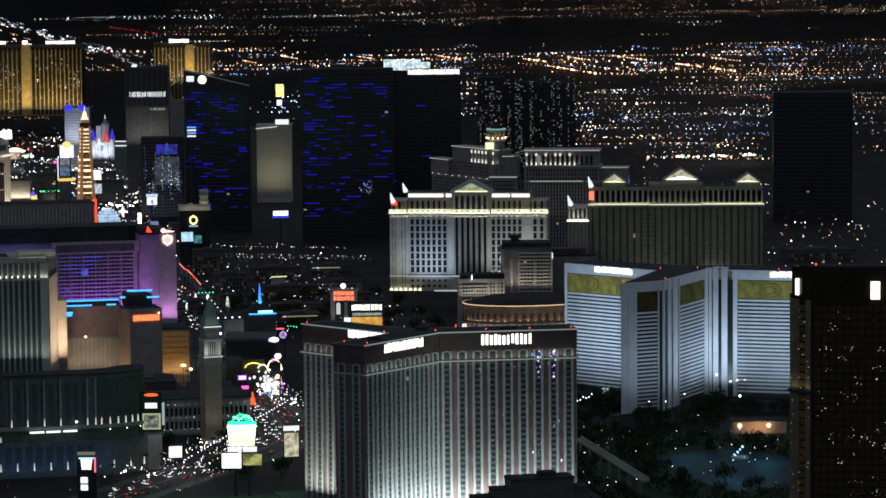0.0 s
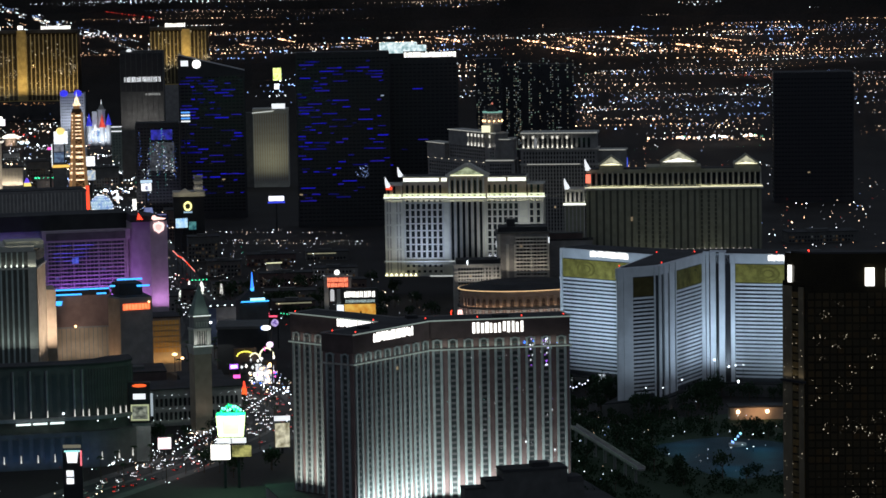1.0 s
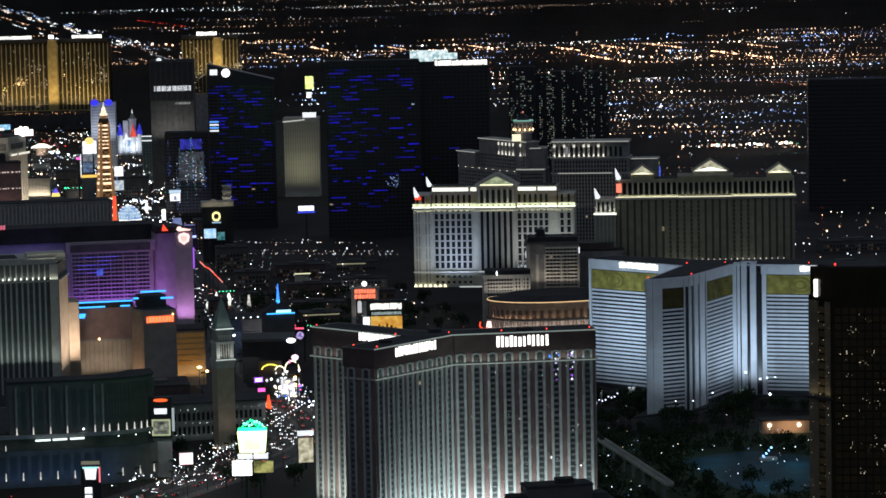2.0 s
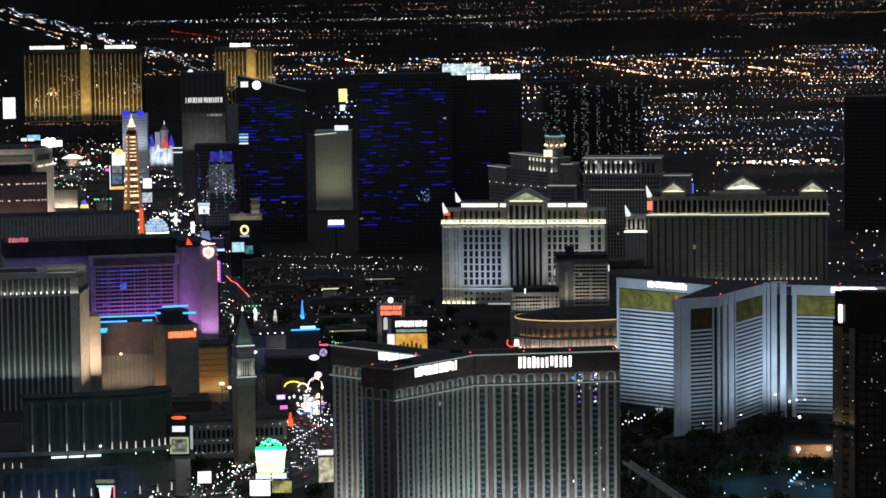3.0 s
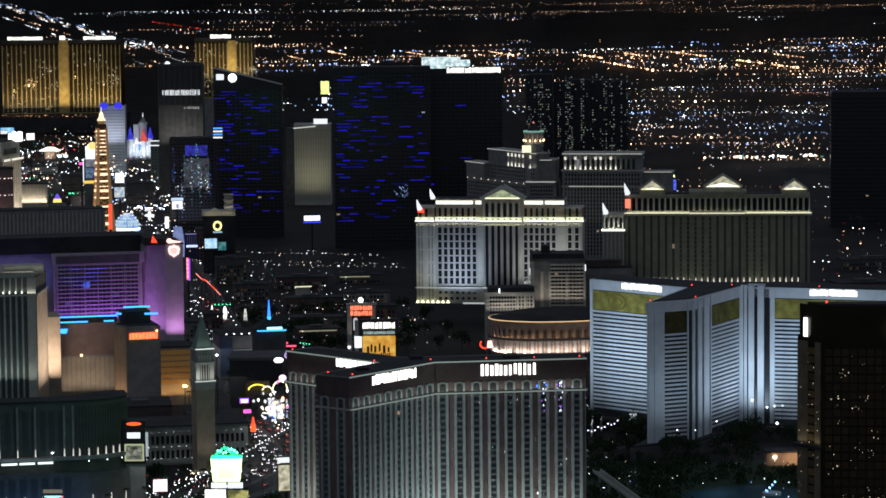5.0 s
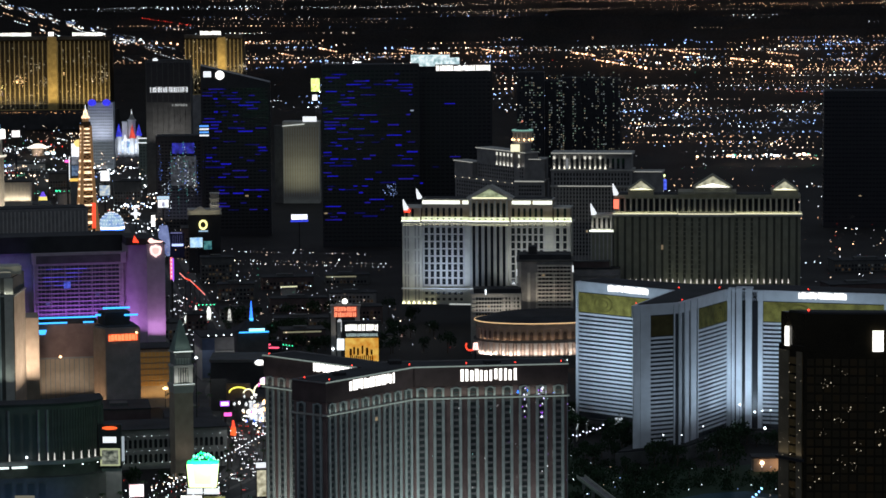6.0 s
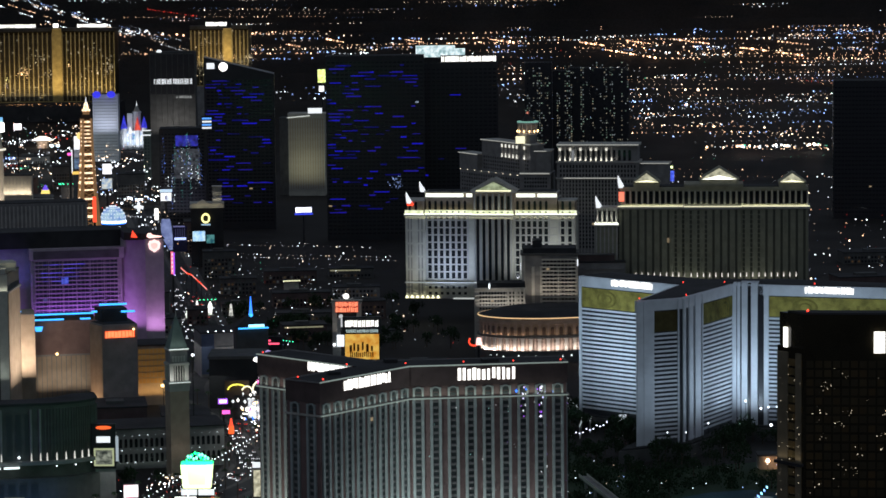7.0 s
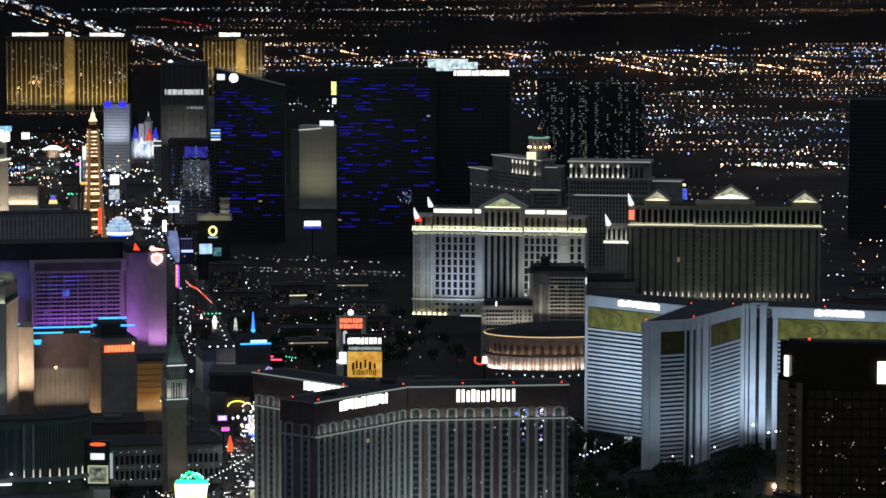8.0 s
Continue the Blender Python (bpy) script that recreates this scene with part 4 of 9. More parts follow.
part("belt", Geo().box(-142.4, -93.6, 249.4, 250, 33, 34.2), grey_render, har)
part("upper_wall", Geo().box(-141.6, -94.4, 249.5, 250, 34.2, 57), brick_red, har)
part("end_tower", Geo().prism([(-104, 196), (-98, 178), (-75, 180), (-77, 215)], 0, 62), grey_render, har, "dark grey end tower")
part("end_roof", Geo().prism([(-103, 197), (-97, 180), (-76, 182), (-78, 213)], 62, 62.5), dark_roof, har)
part("end_house", Geo().prism([(-100, 205), (-97, 190), (-80, 192), (-82, 212)], 62.5, 71), dark_roof, har)
# lighter tan panel that colours in the warm light on this side
part("lit_edge", Geo().box(0, 18.5, -0.4, 0, 4, 61), tan_render, har, "side wall, lighter tan for its lit side", face((-104, 196), (-98, 178))[0])
ribs(har, (-142, 250), (-94, 250), 4, 33, 15, 0.5, 0.4, grey_render, "fin")
for i, q in enumerate(((-139, -96, 248.6, 249.4, 61, 62), (-139, -116, 248.6, 249.4, 57.4, 58.4), (-105, -98, 248.6, 249.4, 57.4, 58.4))):
    part("neon_tube", Geo().box(*q), neon_cyan, har, "bright blue neon tube")
for q in ((-98.5, -80.5, 188.4, 189.2, 73.6, 74.8), (-84, -75, 190.4, 191.2, 68.4, 69.6), (-103.6, -100, 188.4, 189.2, 69.2, 70.4)):
    part("neon_tube", Geo().box(*q), neon_cyan, har, "bright blue neon tube")
part("neon_tube", Geo().box(-154, -146, 231, 231.8, 66, 66.9).box(-158, -152, 231, 231.8, 70, 71).box(-158.5, -149, 232, 232.8, 75.6, 76.6), neon_cyan, har, "bright blue neon tube")
part("neon_bracket", Geo().box(-139, -96, 249.4, 250, 57, 62.2), dark_metal, har)
m, n = face((-98, 178), (-75, 180))
part("sign_tray", Geo().box(1.6, 21.4, -0.28, 0, 53.2, 57.9), glow("tray_orange", (1.0, 0.12, 0.03), 0.85), har, "orange glowing sign tray", m)
letters(har, m, 2, 21, 53.5, 57.6, 8, glow("letter_orange", (1.0, 0.26, 0.1), 1.6), gap=0.1)
part("sign_light", Geo().bead(20.5, -1, 58.6, 0.9), lamp_warm, har, "", m)
part("cyan_mark", Geo().prism([(-134.8, 248.8), (-131, 248.8), (-131, 249.3), (-134.8, 249.3)], 50.2, 53.4, taper=1.5), neon_cyan, har, "small cyan neon mark")
part("corner_lamp", Geo().bead(-150, 230.5, 64.8, 1.3), lamp_warm, har)
part("wall_lamp", Geo().bead(-121, 248.8, 34.6, 1.1), lamp_warm, har)
flood("flood_row", (-158, 236), (-137, 231.4), 18, 20, 19000, (1.0, 0.82, 0.68), 56, 0, 120)
flood("flood_row", (-142, 250), (-94, 250), 12, 6, 3400, (1.0, 0.86, 0.72), 42, 4, 120)
flood("flood_row", (-104, 196), (-98, 178), 9, 4, 2600, (1.0, 0.66, 0.42), 40, 0, 120)

# violet-lit hotel
pur = thing("hotel_tower", 0, 0, 0, 0, "violet floodlit hotel tower with gridded windows", "hotel")
part("body", Geo().box(-122, -56, 420, 446, 0, 86), mauve_render, pur)
part("top_band", Geo().box(-123, -54, 419, 447, 80, 88), mauve_render, pur)
part("right_wing", Geo().prism([(-56, 424), (-40, 405), (-38, 440), (-54, 450)], 0, 94), mauve_render, pur)
part("end_wall", Geo().prism([(-41, 402), (-28, 399), (-26, 432), (-39, 440)], 0, 94.6), mauve_render, pur, "plain lilac end wall")
part("dark_crown", Geo().box(-186, -56, 426, 460, 88, 100), dark_roof, pur)
slope = Geo()
slope.v = [(x, y, z) for x, z in ((-56, 100), (-34, 97.6), (-26.6, 95)) for y in (403.4, 446)] + [(x, y, 94.2) for x in (-56, -34, -26.6) for y in (403.4, 446)]
slope.f = [(0, 2, 3, 1), (2, 4, 5, 3), (6, 7, 9, 8), (8, 9, 11, 10), (0, 6, 8, 2), (2, 8, 10, 4), (1, 3, 9, 7), (3, 5, 11, 9), (4, 10, 11, 5), (0, 1, 7, 6)]
part("sloping_roof", slope, dark_roof, pur, "dark roof sloping down to the end wall")
part("left_wing", Geo().box(-186, -122, 430, 456, 0, 88), mauve_render, pur)
m, n = face((-122, 420), (-56, 420))
# dark sheet over the mauve band, above the reach of the floodlight
part("unlit_storey_sheet", Geo().box(2, n - 2, -1.3, -1.0, 80.6, 86.4), shade_render, pur, "upper storeys, unlit look given by a dark sheet", m)
slab = Geo().box(2, n - 2, -0.9, 0, 0, 0.95).mesh("floor_band", mauve_render)
pieces("floor_band", slab, pur, [Matrix.Translation((-122, 420, 34 + 3.0 * r)) for r in range(16)])
ribs(pur, (-120, 420), (-58, 420), 30, 80, 7, 0.6, 1.1, mauve_render, "mullion")
grid_face(pur, (-120, 420), (-58, 420), 34.9, 15, 3.0, 20, 2.6, 1.9, win_violet, 0.5)
m, n = face((-40, 402), (-27, 399))
badge = [(-4.4, 1.6), (-3.4, 3.6), (-1.2, 3.9), (0, 4.9), (1.2, 3.9), (3.4, 3.6), (4.4, 1.6), (3.6, -2.2), (1.4, -3.6), (0, -4.7), (-1.4, -3.6), (-3.6, -2.2)]
at_badge = m @ Matrix.Translation((5.8, -0.6, 89.8)) @ Matrix.Rotation(radians(90), 4, "X")
part("roof_sign", Geo().prism(badge, 0, 0.8, at_badge), glow("sign_pinkish", (1.0, 0.7, 0.66), 1.5), pur, "shield-shaped pink-white roof sign")
part("sign_band", Geo().prism([(x * 0.62, y * 0.6) for x, y in badge], 0.84, 1.0, at_badge), glow("sign_coral", (1.0, 0.5, 0.46), 1.3), pur, "coral field on the shield")
part("script_sign", Geo().prism([(-5.6, 7.0), (-4.6, 9.2), (-2.4, 9.4), (-1.6, 8.2), (5.8, 7.0), (4.4, 6.2), (0.4, 6.0), (-3.8, 5.6)], 0, 0.8, at_badge), glow("script_coral", (1.0, 0.6, 0.55), 1.7), pur, "slanting pink-white script sign")
part("red_sign", Geo().prism([(-2.6, -2.4), (2.2, -2.6), (-1.4, 2.8)], 0, 0.6, Matrix.Translation((-48.4, 403, 98.6)) @ Matrix.Rotation(radians(90), 4, "X")), neon_red, pur, "leaning red neon triangle")
letters(pur, face((-186, 425.8), (-122, 425.8))[0], 3, 18, 100, 103.5, 6, glow("neon_coral", (1.0, 0.2, 0.3), 1.0), gap=0.3)
part("blue_blot", Geo().box(-100, -95, 418.9, 419.2, 62, 67), picture("blot_blue", (0.02, 0.03, 0.3), (0.1, 0.16, 1.0), 0.7, 0.5), pur, "small blue light on the facade")
rnd = random.Random(8)
# glowing strips take the place of blue floodlight on the upper left
for i in range(26):
    x, r = rnd.uniform(-118, -82), rnd.choice((10, 11, 12, 12, 13, 13, 14, 14))
    part("lit_ledge", Geo().box(x, x + rnd.uniform(3, 14), 419.0, 419.3, 34.2 + 3 * r, 34.6 + 3 * r), glow("ledge_violet", (0.2, 0.14, 1.0), rnd.choice((0.25, 0.6))), pur, "blue floodlight drawn as a faint glowing strip")
flood("flood_row", (-122, 420), (-56, 420), 12, 28, 13000, (0.5, 0.17, 1.0), 44, 2, 130)
flood("flood_row", (-56, 424), (-40, 405), 9, 26, 4200, (0.6, 0.25, 0.85), 70, 0, 120)
flood("flood_row", (-40, 402), (-27, 399), 9, 24, 4400, (0.72, 0.36, 0.85), 70, 0, 120)
flood("flood_row", (-186, 430), (-122, 430), 14, 60, 1600, (0.12, 0.14, 1.0), 75, 2, 120)
pine = thing("neon_pylon", 22.4, 727, 0, 0, "tall pink and violet neon pylon sign", "sign")
part("mast", Geo().box(-0.9, 0.9, 0, 1.5, 0, 50), dark_metal, pine)
part("neon_face", Geo().box(-1.6, 0.1, -0.6, 0, 32, 50.4), glow("neon_rose", (1.0, 0.16, 0.26), 1.5), pine)
part("neon_edge", Geo().box(0.15, 1.5, -0.4, 0, 31, 49.6), glow("neon_orchid", (0.42, 0.12, 1.0), 1.0), pine, "violet neon edge")
for k in range(5):
    part("emblem", Geo().box(-1.1, -0.3, -0.8, -0.6, 33.6 + 3.4 * k, 35.6 + 3.4 * k), glow("emblem_blush", (1.0, 0.6, 0.6), 1.4), pine)

# dark hotel behind
bal = thing("hotel_block", 0, 0, 0, 0, "long dark hotel block with faint ribs", "hotel")
part("body", Geo().box(-240, -50, 700, 730, 0, 96), grey_render, bal)
part("roof", Geo().box(-239, -51, 701, 729, 96, 96.6), dark_roof, bal)
part("parapet", Geo().box(-240.5, -49.5, 699.5, 730.5, 94, 96), grey_render, bal)
ribs(bal, (-240, 700), (-50, 700), 20, 94, 59, 1.0, 0.8, stone)
flood("flood_row", (-230, 700), (-54, 700), 8, 60, 520, (0.85, 0.85, 1.0), 92, 2, 140)

# small amber-lit house and low roofs
gold = thing("low_building", 0, 0, 0, 0, "low block with an amber lit window wall", "building")
part("body", Geo().box(-73, -47, 230, 260, 0, 40), tan_render, gold)
part("roof", Geo().box(-73.5, -46.5, 229.5, 260.5, 40, 41), dark_roof, gold)
amber_pane = Geo().box(-1.1, 1.1, -0.2, 0, 0, 3.2).mesh("window_pane", glow("amber_pane", (1.0, 0.55, 0.14), 0.05))
pieces("window_pane", amber_pane, gold, [Matrix.Translation((-70 + i * 2.6, 230, 15 + r * 4)) for i in range(9) for r in range(6)])
flood("lamp_wash", (-73, 230), (-47, 230), 5, 6, 1500, (1.0, 0.6, 0.22), 20, 1, 140)

# bell tower
camp = thing("bell_tower", -80.8, -53.4, 0, 8, "brick bell tower with white belfry and green pyramid roof", "tower")
camp.matrix_basis = camp.matrix_basis @ Matrix.Diagonal((0.86, 0.86, 1.045, 1))
part("shaft", Geo().box(-6.6, 6.6, -6.6, 6.6, 0, 49.5), tan_render, camp)
for i in range(3):
    part("recess", Geo().box(-5.4 + 3.8 * i, -2.2 + 3.8 * i, -6.68, -6.6, 8, 47), tan_render, camp)
part("corbel", Geo().prism([(-6.8, -6.8), (6.8, -6.8), (6.8, 6.8), (-6.8, 6.8)], 49.5, 53.4, taper=1.07), stone, camp, "pale corbelled ledge")
part("balustrade", Geo().box(-7.6, 7.6, -7.6, 7.6, 53.4, 54.8), stone, camp)
# solid dark box stands for the shade inside the belfry
part("belfry", Geo().box(-4.6, 4.6, -4.6, 4.6, 54.8, 64.5), dark_roof, camp, "dark core for the shade in the open belfry")
for sx in (-1, 1):
    for sy in (-1, 1):
        part("corner_pier", Geo().box(sx * 5.2 - 1.4, sx * 5.2 + 1.4, sy * 5.2 - 1.4, sy * 5.2 + 1.4, 54.8, 64.5), stone, camp)
pieces("column", Geo().cyl(0, 0, 54.8, 64.0, 0.42, n=8).mesh("column", stone), camp, [Matrix.Translation((x, y, 0)) for x in (-2.7, -0.9, 0.9, 2.7) for y in (-6, 6)] + [Matrix.Translation((x, y, 0)) for y in (-2.7, -0.9, 0.9, 2.7) for x in (-6, 6)])
part("belfry_cornice", Geo().box(-7.1, 7.1, -7.1, 7.1, 64.0, 65.4), stone, camp)
part("attic", Geo().box(-6.0, 6.0, -6.0, 6.0, 65.4, 72.4), grey_render, camp)
for i in range(5):
    part("attic_panel", Geo().box(-4.8 + 2.0 * i, -3.4 + 2.0 * i, -6.2, -6.0, 66.2, 69.4), stone, camp)
part("attic_cornice", Geo().box(-6.9, 6.9, -6.9, 6.9, 72.4, 73.4), stone, camp)
# light on the stone ledges is drawn as glowing strips
part("cornice_line", Geo().box(-6.9, 6.9, -7.15, -6.9, 73.0, 73.5), glow("belfry_ledge_glow", (0.9, 1.0, 0.95), 1.0), camp, "lit ledge under the roof, drawn as a glowing strip")
part("balustrade_line", Geo().box(-7.6, 7.6, -7.85, -7.6, 54.3, 54.8), glow("belfry_ledge_glow", (0.9, 1.0, 0.95), 0.7), camp, "lit balustrade edge, drawn as a glowing strip")
part("roof", Geo().prism([(-6.3, -6.3), (6.3, -6.3), (6.3, 6.3), (-6.3, 6.3)], 73.4, 91, taper=0.1), verdigris, camp, "green copper pyramid roof")
part("finial", Geo().cyl(0, 0, 91, 94, 0.4, 0.1, 8), stone, camp)
flood("belfry_wash", (-87, -61), (-75, -59.2), 2.0, 57.4, 650, (0.95, 1, 0.98), 66, 0, 150)
flood("belfry_wash", (-87, -61), (-75, -59.2), 1.2, 77.2, 150, (0.9, 1, 0.95), 84, 1, 150)
flood("shaft_wash", (-87, -61), (-75, -59.2), 9, 8, 260, (1.0, 0.92, 0.86), 40, 0, 120)

# arcaded palace front
palace = thing("palace_front", 0, 0, 0, 0, "arcaded grey palace front with small lamps", "building")
part("wall", Geo().box(-132, -48, -18, 20, 0, 24), grey_render, palace)
part("roof", Geo().box(-133, -47, -19, 21, 24, 24.6), dark_roof, palace)
# dark panes on the wall stand for the shaded depth of the arches
arc = Geo().box(-0.9, 0.9, -0.25, 0, 0, 4.4).cyl(0, 0, 0, 0.25, 0.9, n=10, m=Matrix.Translation((0, 0, 4.4)) @ Matrix.Rotation(radians(90), 4, "X")).mesh("arch_opening", win_dark)
pieces("arch_opening", arc, palace, [Matrix.Translation((-129 + i * 3.1, -18, z)) for i in range(26) for z in (4, 13)])
for i in range(52):
    part("wall_lamp", Geo().bead(-128.3 + i * 1.55, -18.9, (11.5, 4.2, 20.4)[i * 5 % 3], 0.12 + 0.14 * (i * 7 % 5) / 4), lamp_white, palace)
flood("lamp_wash", (-132, -18), (-48, -18), 4, 1, 260, (0.75, 1.0, 0.85), 14, 0, 150)

# curved hotel front with uplit columns
pal = thing("hotel_block", 0, 0, 0, 0, "rounded hotel block with uplit columns and blue-tinged lower storeys", "hotel")
corner = [(-168 + 30 * math.sin(radians(a)), -138 - 18 * math.cos(radians(a))) for a in range(0, 91, 10)]
base = [(-300, -150)] + corner + [(-138, -40), (-300, -40)]
screen = [(-226, -153)] + corner + [(-138, -124), (-150, -126), (-160, -136), (-172, -140), (-226, -138)]
# tan stone given a dark colour here because it gets little light
part("body", Geo().prism(screen, 31, 61.6), shade_render, pal)
part("roof_edge", Geo().prism(offset(screen, -0.8), 61.6, 63), dark_roof, pal)
part("roof", Geo().prism(offset(base, 2), 31, 31.6), dark_roof, pal)
part("ledge", Geo().prism(offset(base, -3.5), 29, 31), grey_render, pal)
part("lower_body", Geo().prism(base, 0, 29), shade_render, pal)
part("base_block", Geo().prism(offset(base, -5), 0, 22), shade_render, pal)
col_mesh = Geo().cyl(0, -0.7, 31, 59.6, 0.7, n=10).mesh("column", grey_render)
slim_mesh = Geo().cyl(0, -0.5, 31, 59.6, 0.4, n=8).mesh("column", shade_render)
# tapered glowing wedges stand for the streaks of light up the columns
lit_up = picture("streak_white", (0.6, 0.6, 0.55), (1.0, 0.98, 0.9), 0.9, 0.6)
up_mesh = Geo().prism([(-0.42, -1.9), (0.42, -1.9), (0.42, -1.3), (-0.42, -1.3)], 31.2, 35.4, taper=0.4).mesh("uplight_streak", lit_up)
low_mesh = Geo().prism([(-0.4, -5.9), (0.4, -5.9), (0.4, -5.3), (-0.4, -5.3)], 4.5, 9.2, taper=0.4).mesh("uplight_streak", lit_up)
dark_slot = Geo().box(-1.5, 1.5, -0.25, 0, 34, 57).mesh("window_slot", win_green)
low_slot = Geo().box(-1.8, 1.8, -5.3, -4.9, 6, 19).mesh("window_slot", win_green)
m, n = face((-226, -153), corner[0])
for x in (4, 13.8, 24, 34, 50.4, 55.4):
    pieces("column", col_mesh, pal, [m @ Matrix.Translation((x, 0, 0))])
    pieces("uplight_streak", up_mesh, pal, [m @ Matrix.Translation((x, 0, 0))])
pieces("window_slot", dark_slot, pal, [m @ Matrix.Translation((8.5 + 5 * i, 0, 0)) for i in range(9)])
part("lamp", Geo().bead(43.5, -1.6, 33.2, 0.8), lamp_white, pal, "", m)
for k in range(len(corner) - 1):
    m, n = face(corner[k], corner[k + 1])
    pieces("column", slim_mesh, pal, [m @ Matrix.Translation((n * q, 0, 0)) for q in (0.0, 0.33, 0.66)])
    pieces("uplight_streak", up_mesh, pal, [m @ Matrix.Translation((n * 0.15, 0, 0))])
    if k % 2:
        pieces("uplight_streak", low_mesh, pal, [m @ Matrix.Translation((n * 0.3, 0, 0))])
        pieces("ledge_lamp", Geo().bead(0, -3.9, 28.2, 0.45).mesh("ledge_lamp", lamp_white), pal, [m])
m, n = face(base[0], base[1])
pieces("window_slot", low_slot, pal, [m @ Matrix.Translation((6 + 6.3 * i, 0, 0)) for i in range(20)])
pieces("uplight_streak", low_mesh, pal, [m @ Matrix.Translation((40 + 10.2 * i, 0, 0)) for i in range(9)])
pieces("uplight_streak", Geo().prism([(-0.35, -4.4), (0.35, -4.4), (0.35, -3.9), (-0.35, -3.9)], 22.4, 25.6, taper=0.4).mesh("uplight_streak", lit_up), pal, [m @ Matrix.Translation((56 + 5 * i, 0, 0)) for i in range(4)])
for x0, x1 in ((-211.8, -202.9), (-201.6, -193), (-191.3, -182.7)):
    part("strip_light", Geo().box(x0, x1, -160.4, -159.6, 27.6, 28.7), glow("strip_icy", (0.85, 1.0, 0.97), 1.4), pal, "white strip light under the ledge")
flood("column_wash", (-226, -153), (-168, -156), 3, 32, 40, (0.95, 0.95, 0.9), 50, 0, 120)
flood("blue_wash", (-236, -156), (-160, -158), 14, 2, 2100, (0.16, 0.36, 1.0), 22, 0, 150)
flood("blue_wash", (-226, -153), (-168, -156), 8, 31, 190, (0.2, 0.4, 1.0), 50, 0, 150)
# ---------- replica iron tower ----------
eif = thing("lattice_tower", -20, 973, 0, 5, "gold-lit iron lattice tower replica", "tower")
# floodlight on the iron is drawn as glow; the inner shaft is darkened as unlit
iron = glow("iron_glow", (1.0, 0.55, 0.24), 0.14)
shaft_mat = surface("unlit_iron", (0.16, 0.10, 0.06), vary=0.5)
bright = picture("iron_glow_bright", (0.9, 0.5, 0.2), (1.0, 0.86, 0.64), 1.7, 0.7)


def tower_half(z):
    return 3.2 + 16 * math.exp(-z / 60.0)


def leg_pair(z0, z1):
    """Four corner legs and cross braces between two heights."""
    g = Geo()
    a, b = tower_half(z0), tower_half(z1)
    for sx in (-1, 1):
        for sy in (-1, 1):
            n = len(g.v)
            t0, t1 = max(0.7, a * 0.2), max(0.6, b * 0.2)
            for h, t, z in ((a, t0, z0), (b, t1, z1)):
                g.v += [(sx * h, sy * h, z), (sx * (h - 2 * t), sy * h, z), (sx * (h - 2 * t), sy * (h - 2 * t), z), (sx * h, sy * (h - 2 * t), z)]
            g.f += [(n, n + 1, n + 5, n + 4), (n + 1, n + 2, n + 6, n + 5), (n + 2, n + 3, n + 7, n + 6), (n + 3, n, n + 4, n + 7)]
    for s in (-1, 1):
        for fx, fy in ((1, 0), (0, 1)):
            for k in (-1, 1):
                n = len(g.v)
                for w_, z in ((-k, z0), (k, z1)):
                    h = a if z == z0 else b
                    for d in (-0.35, 0.35):
                        px, py = (w_ * h, s * h) if fx else (s * h, w_ * h)
                        g.v.append((px, py, z + d))
                g.f.append((n, n + 1, n + 3, n + 2))
    return g


levels = [0, 12, 22, 29, 38, 48, 58, 66, 74, 82, 90, 98, 106, 114, 122, 130, 138, 146]
for i in range(len(levels) - 1):
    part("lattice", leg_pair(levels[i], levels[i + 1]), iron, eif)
for z, k, h in ((29, 1.15, 2.2), (58, 1.12, 2.4), (66, 1.0, 1.6), (74, 1.05, 1.8), (82, 1.0, 1.6), (88, 1.12, 2.6), (92.5, 1.0, 1.4), (97, 1.08, 2.0), (103, 1.15, 3.0), (108, 1.02, 1.6), (113.5, 1.14, 2.4), (121.5, 0.95, 1.5), (125, 0.98, 1.5), (128.4, 0.96, 1.4), (131.8, 1.0, 1.6), (135.2, 0.96, 1.4), (138.6, 1.0, 1.6), (142.4, 1.06, 2.2)):
    q = tower_half(z) * k
    part("platform", Geo().prism([(q * math.cos(radians(45 * a + 22.5)) * 1.08, q * math.sin(radians(45 * a + 22.5)) * 1.08) for a in range(8)], z, z + h * 0.7, taper=0.94), bright, eif, "platform, its floodlight drawn as glow")
part("dark_gallery", Geo().cyl(0, 0, 145.6, 149.6, 5.0, 4.4, 10), shaft_mat, eif, "dark observation gallery")
part("gallery_rim", Geo().cyl(0, 0, 152.6, 154.4, 4.0, 3.4, 10), bright, eif, "gallery rim, its floodlight drawn as glow")
part("gallery_shaft", Geo().cyl(0, 0, 149.6, 152.6, 3.0, 3.2, 10), iron, eif)
core = [(z, tower_half(z) * 0.62) for z in range(60, 146, 6)]
for z, q in core:
    part("inner_shaft", Geo().box(-q, q, -q, q, z, z + 5.5), shaft_mat, eif)
part("lantern", Geo().cyl(0, 0, 154.4, 160, 2.6, 1.5, 10), bright, eif)
part("mast", Geo().cyl(0, 0, 160, 165, 0.7, 0.2, 8), sign_soft, eif)

# red pylon, balloon sign
py_ = thing("neon_pylon", -24.5, 880, 0, 0, "slim red neon pylon", "sign")
part("mast", Geo().box(-1, 1, 0, 1, 0, 62), dark_metal, py_)
part("neon_face", Geo().box(-1.5, 1.5, -0.5, 0.5, 62, 84), neon_red, py_)
blo = thing("balloon_sign", 9.2, 1034, 0, 0, "pale blue and white half-balloon sign on a column", "sign")
part("column", Geo().cyl(0, 0, 0, 46, 2.5, 2), dark_metal, blo)
b_mat = picture("balloon_blue", (0.16, 0.34, 0.85), (0.55, 0.8, 1.0), 0.75, 0.18)
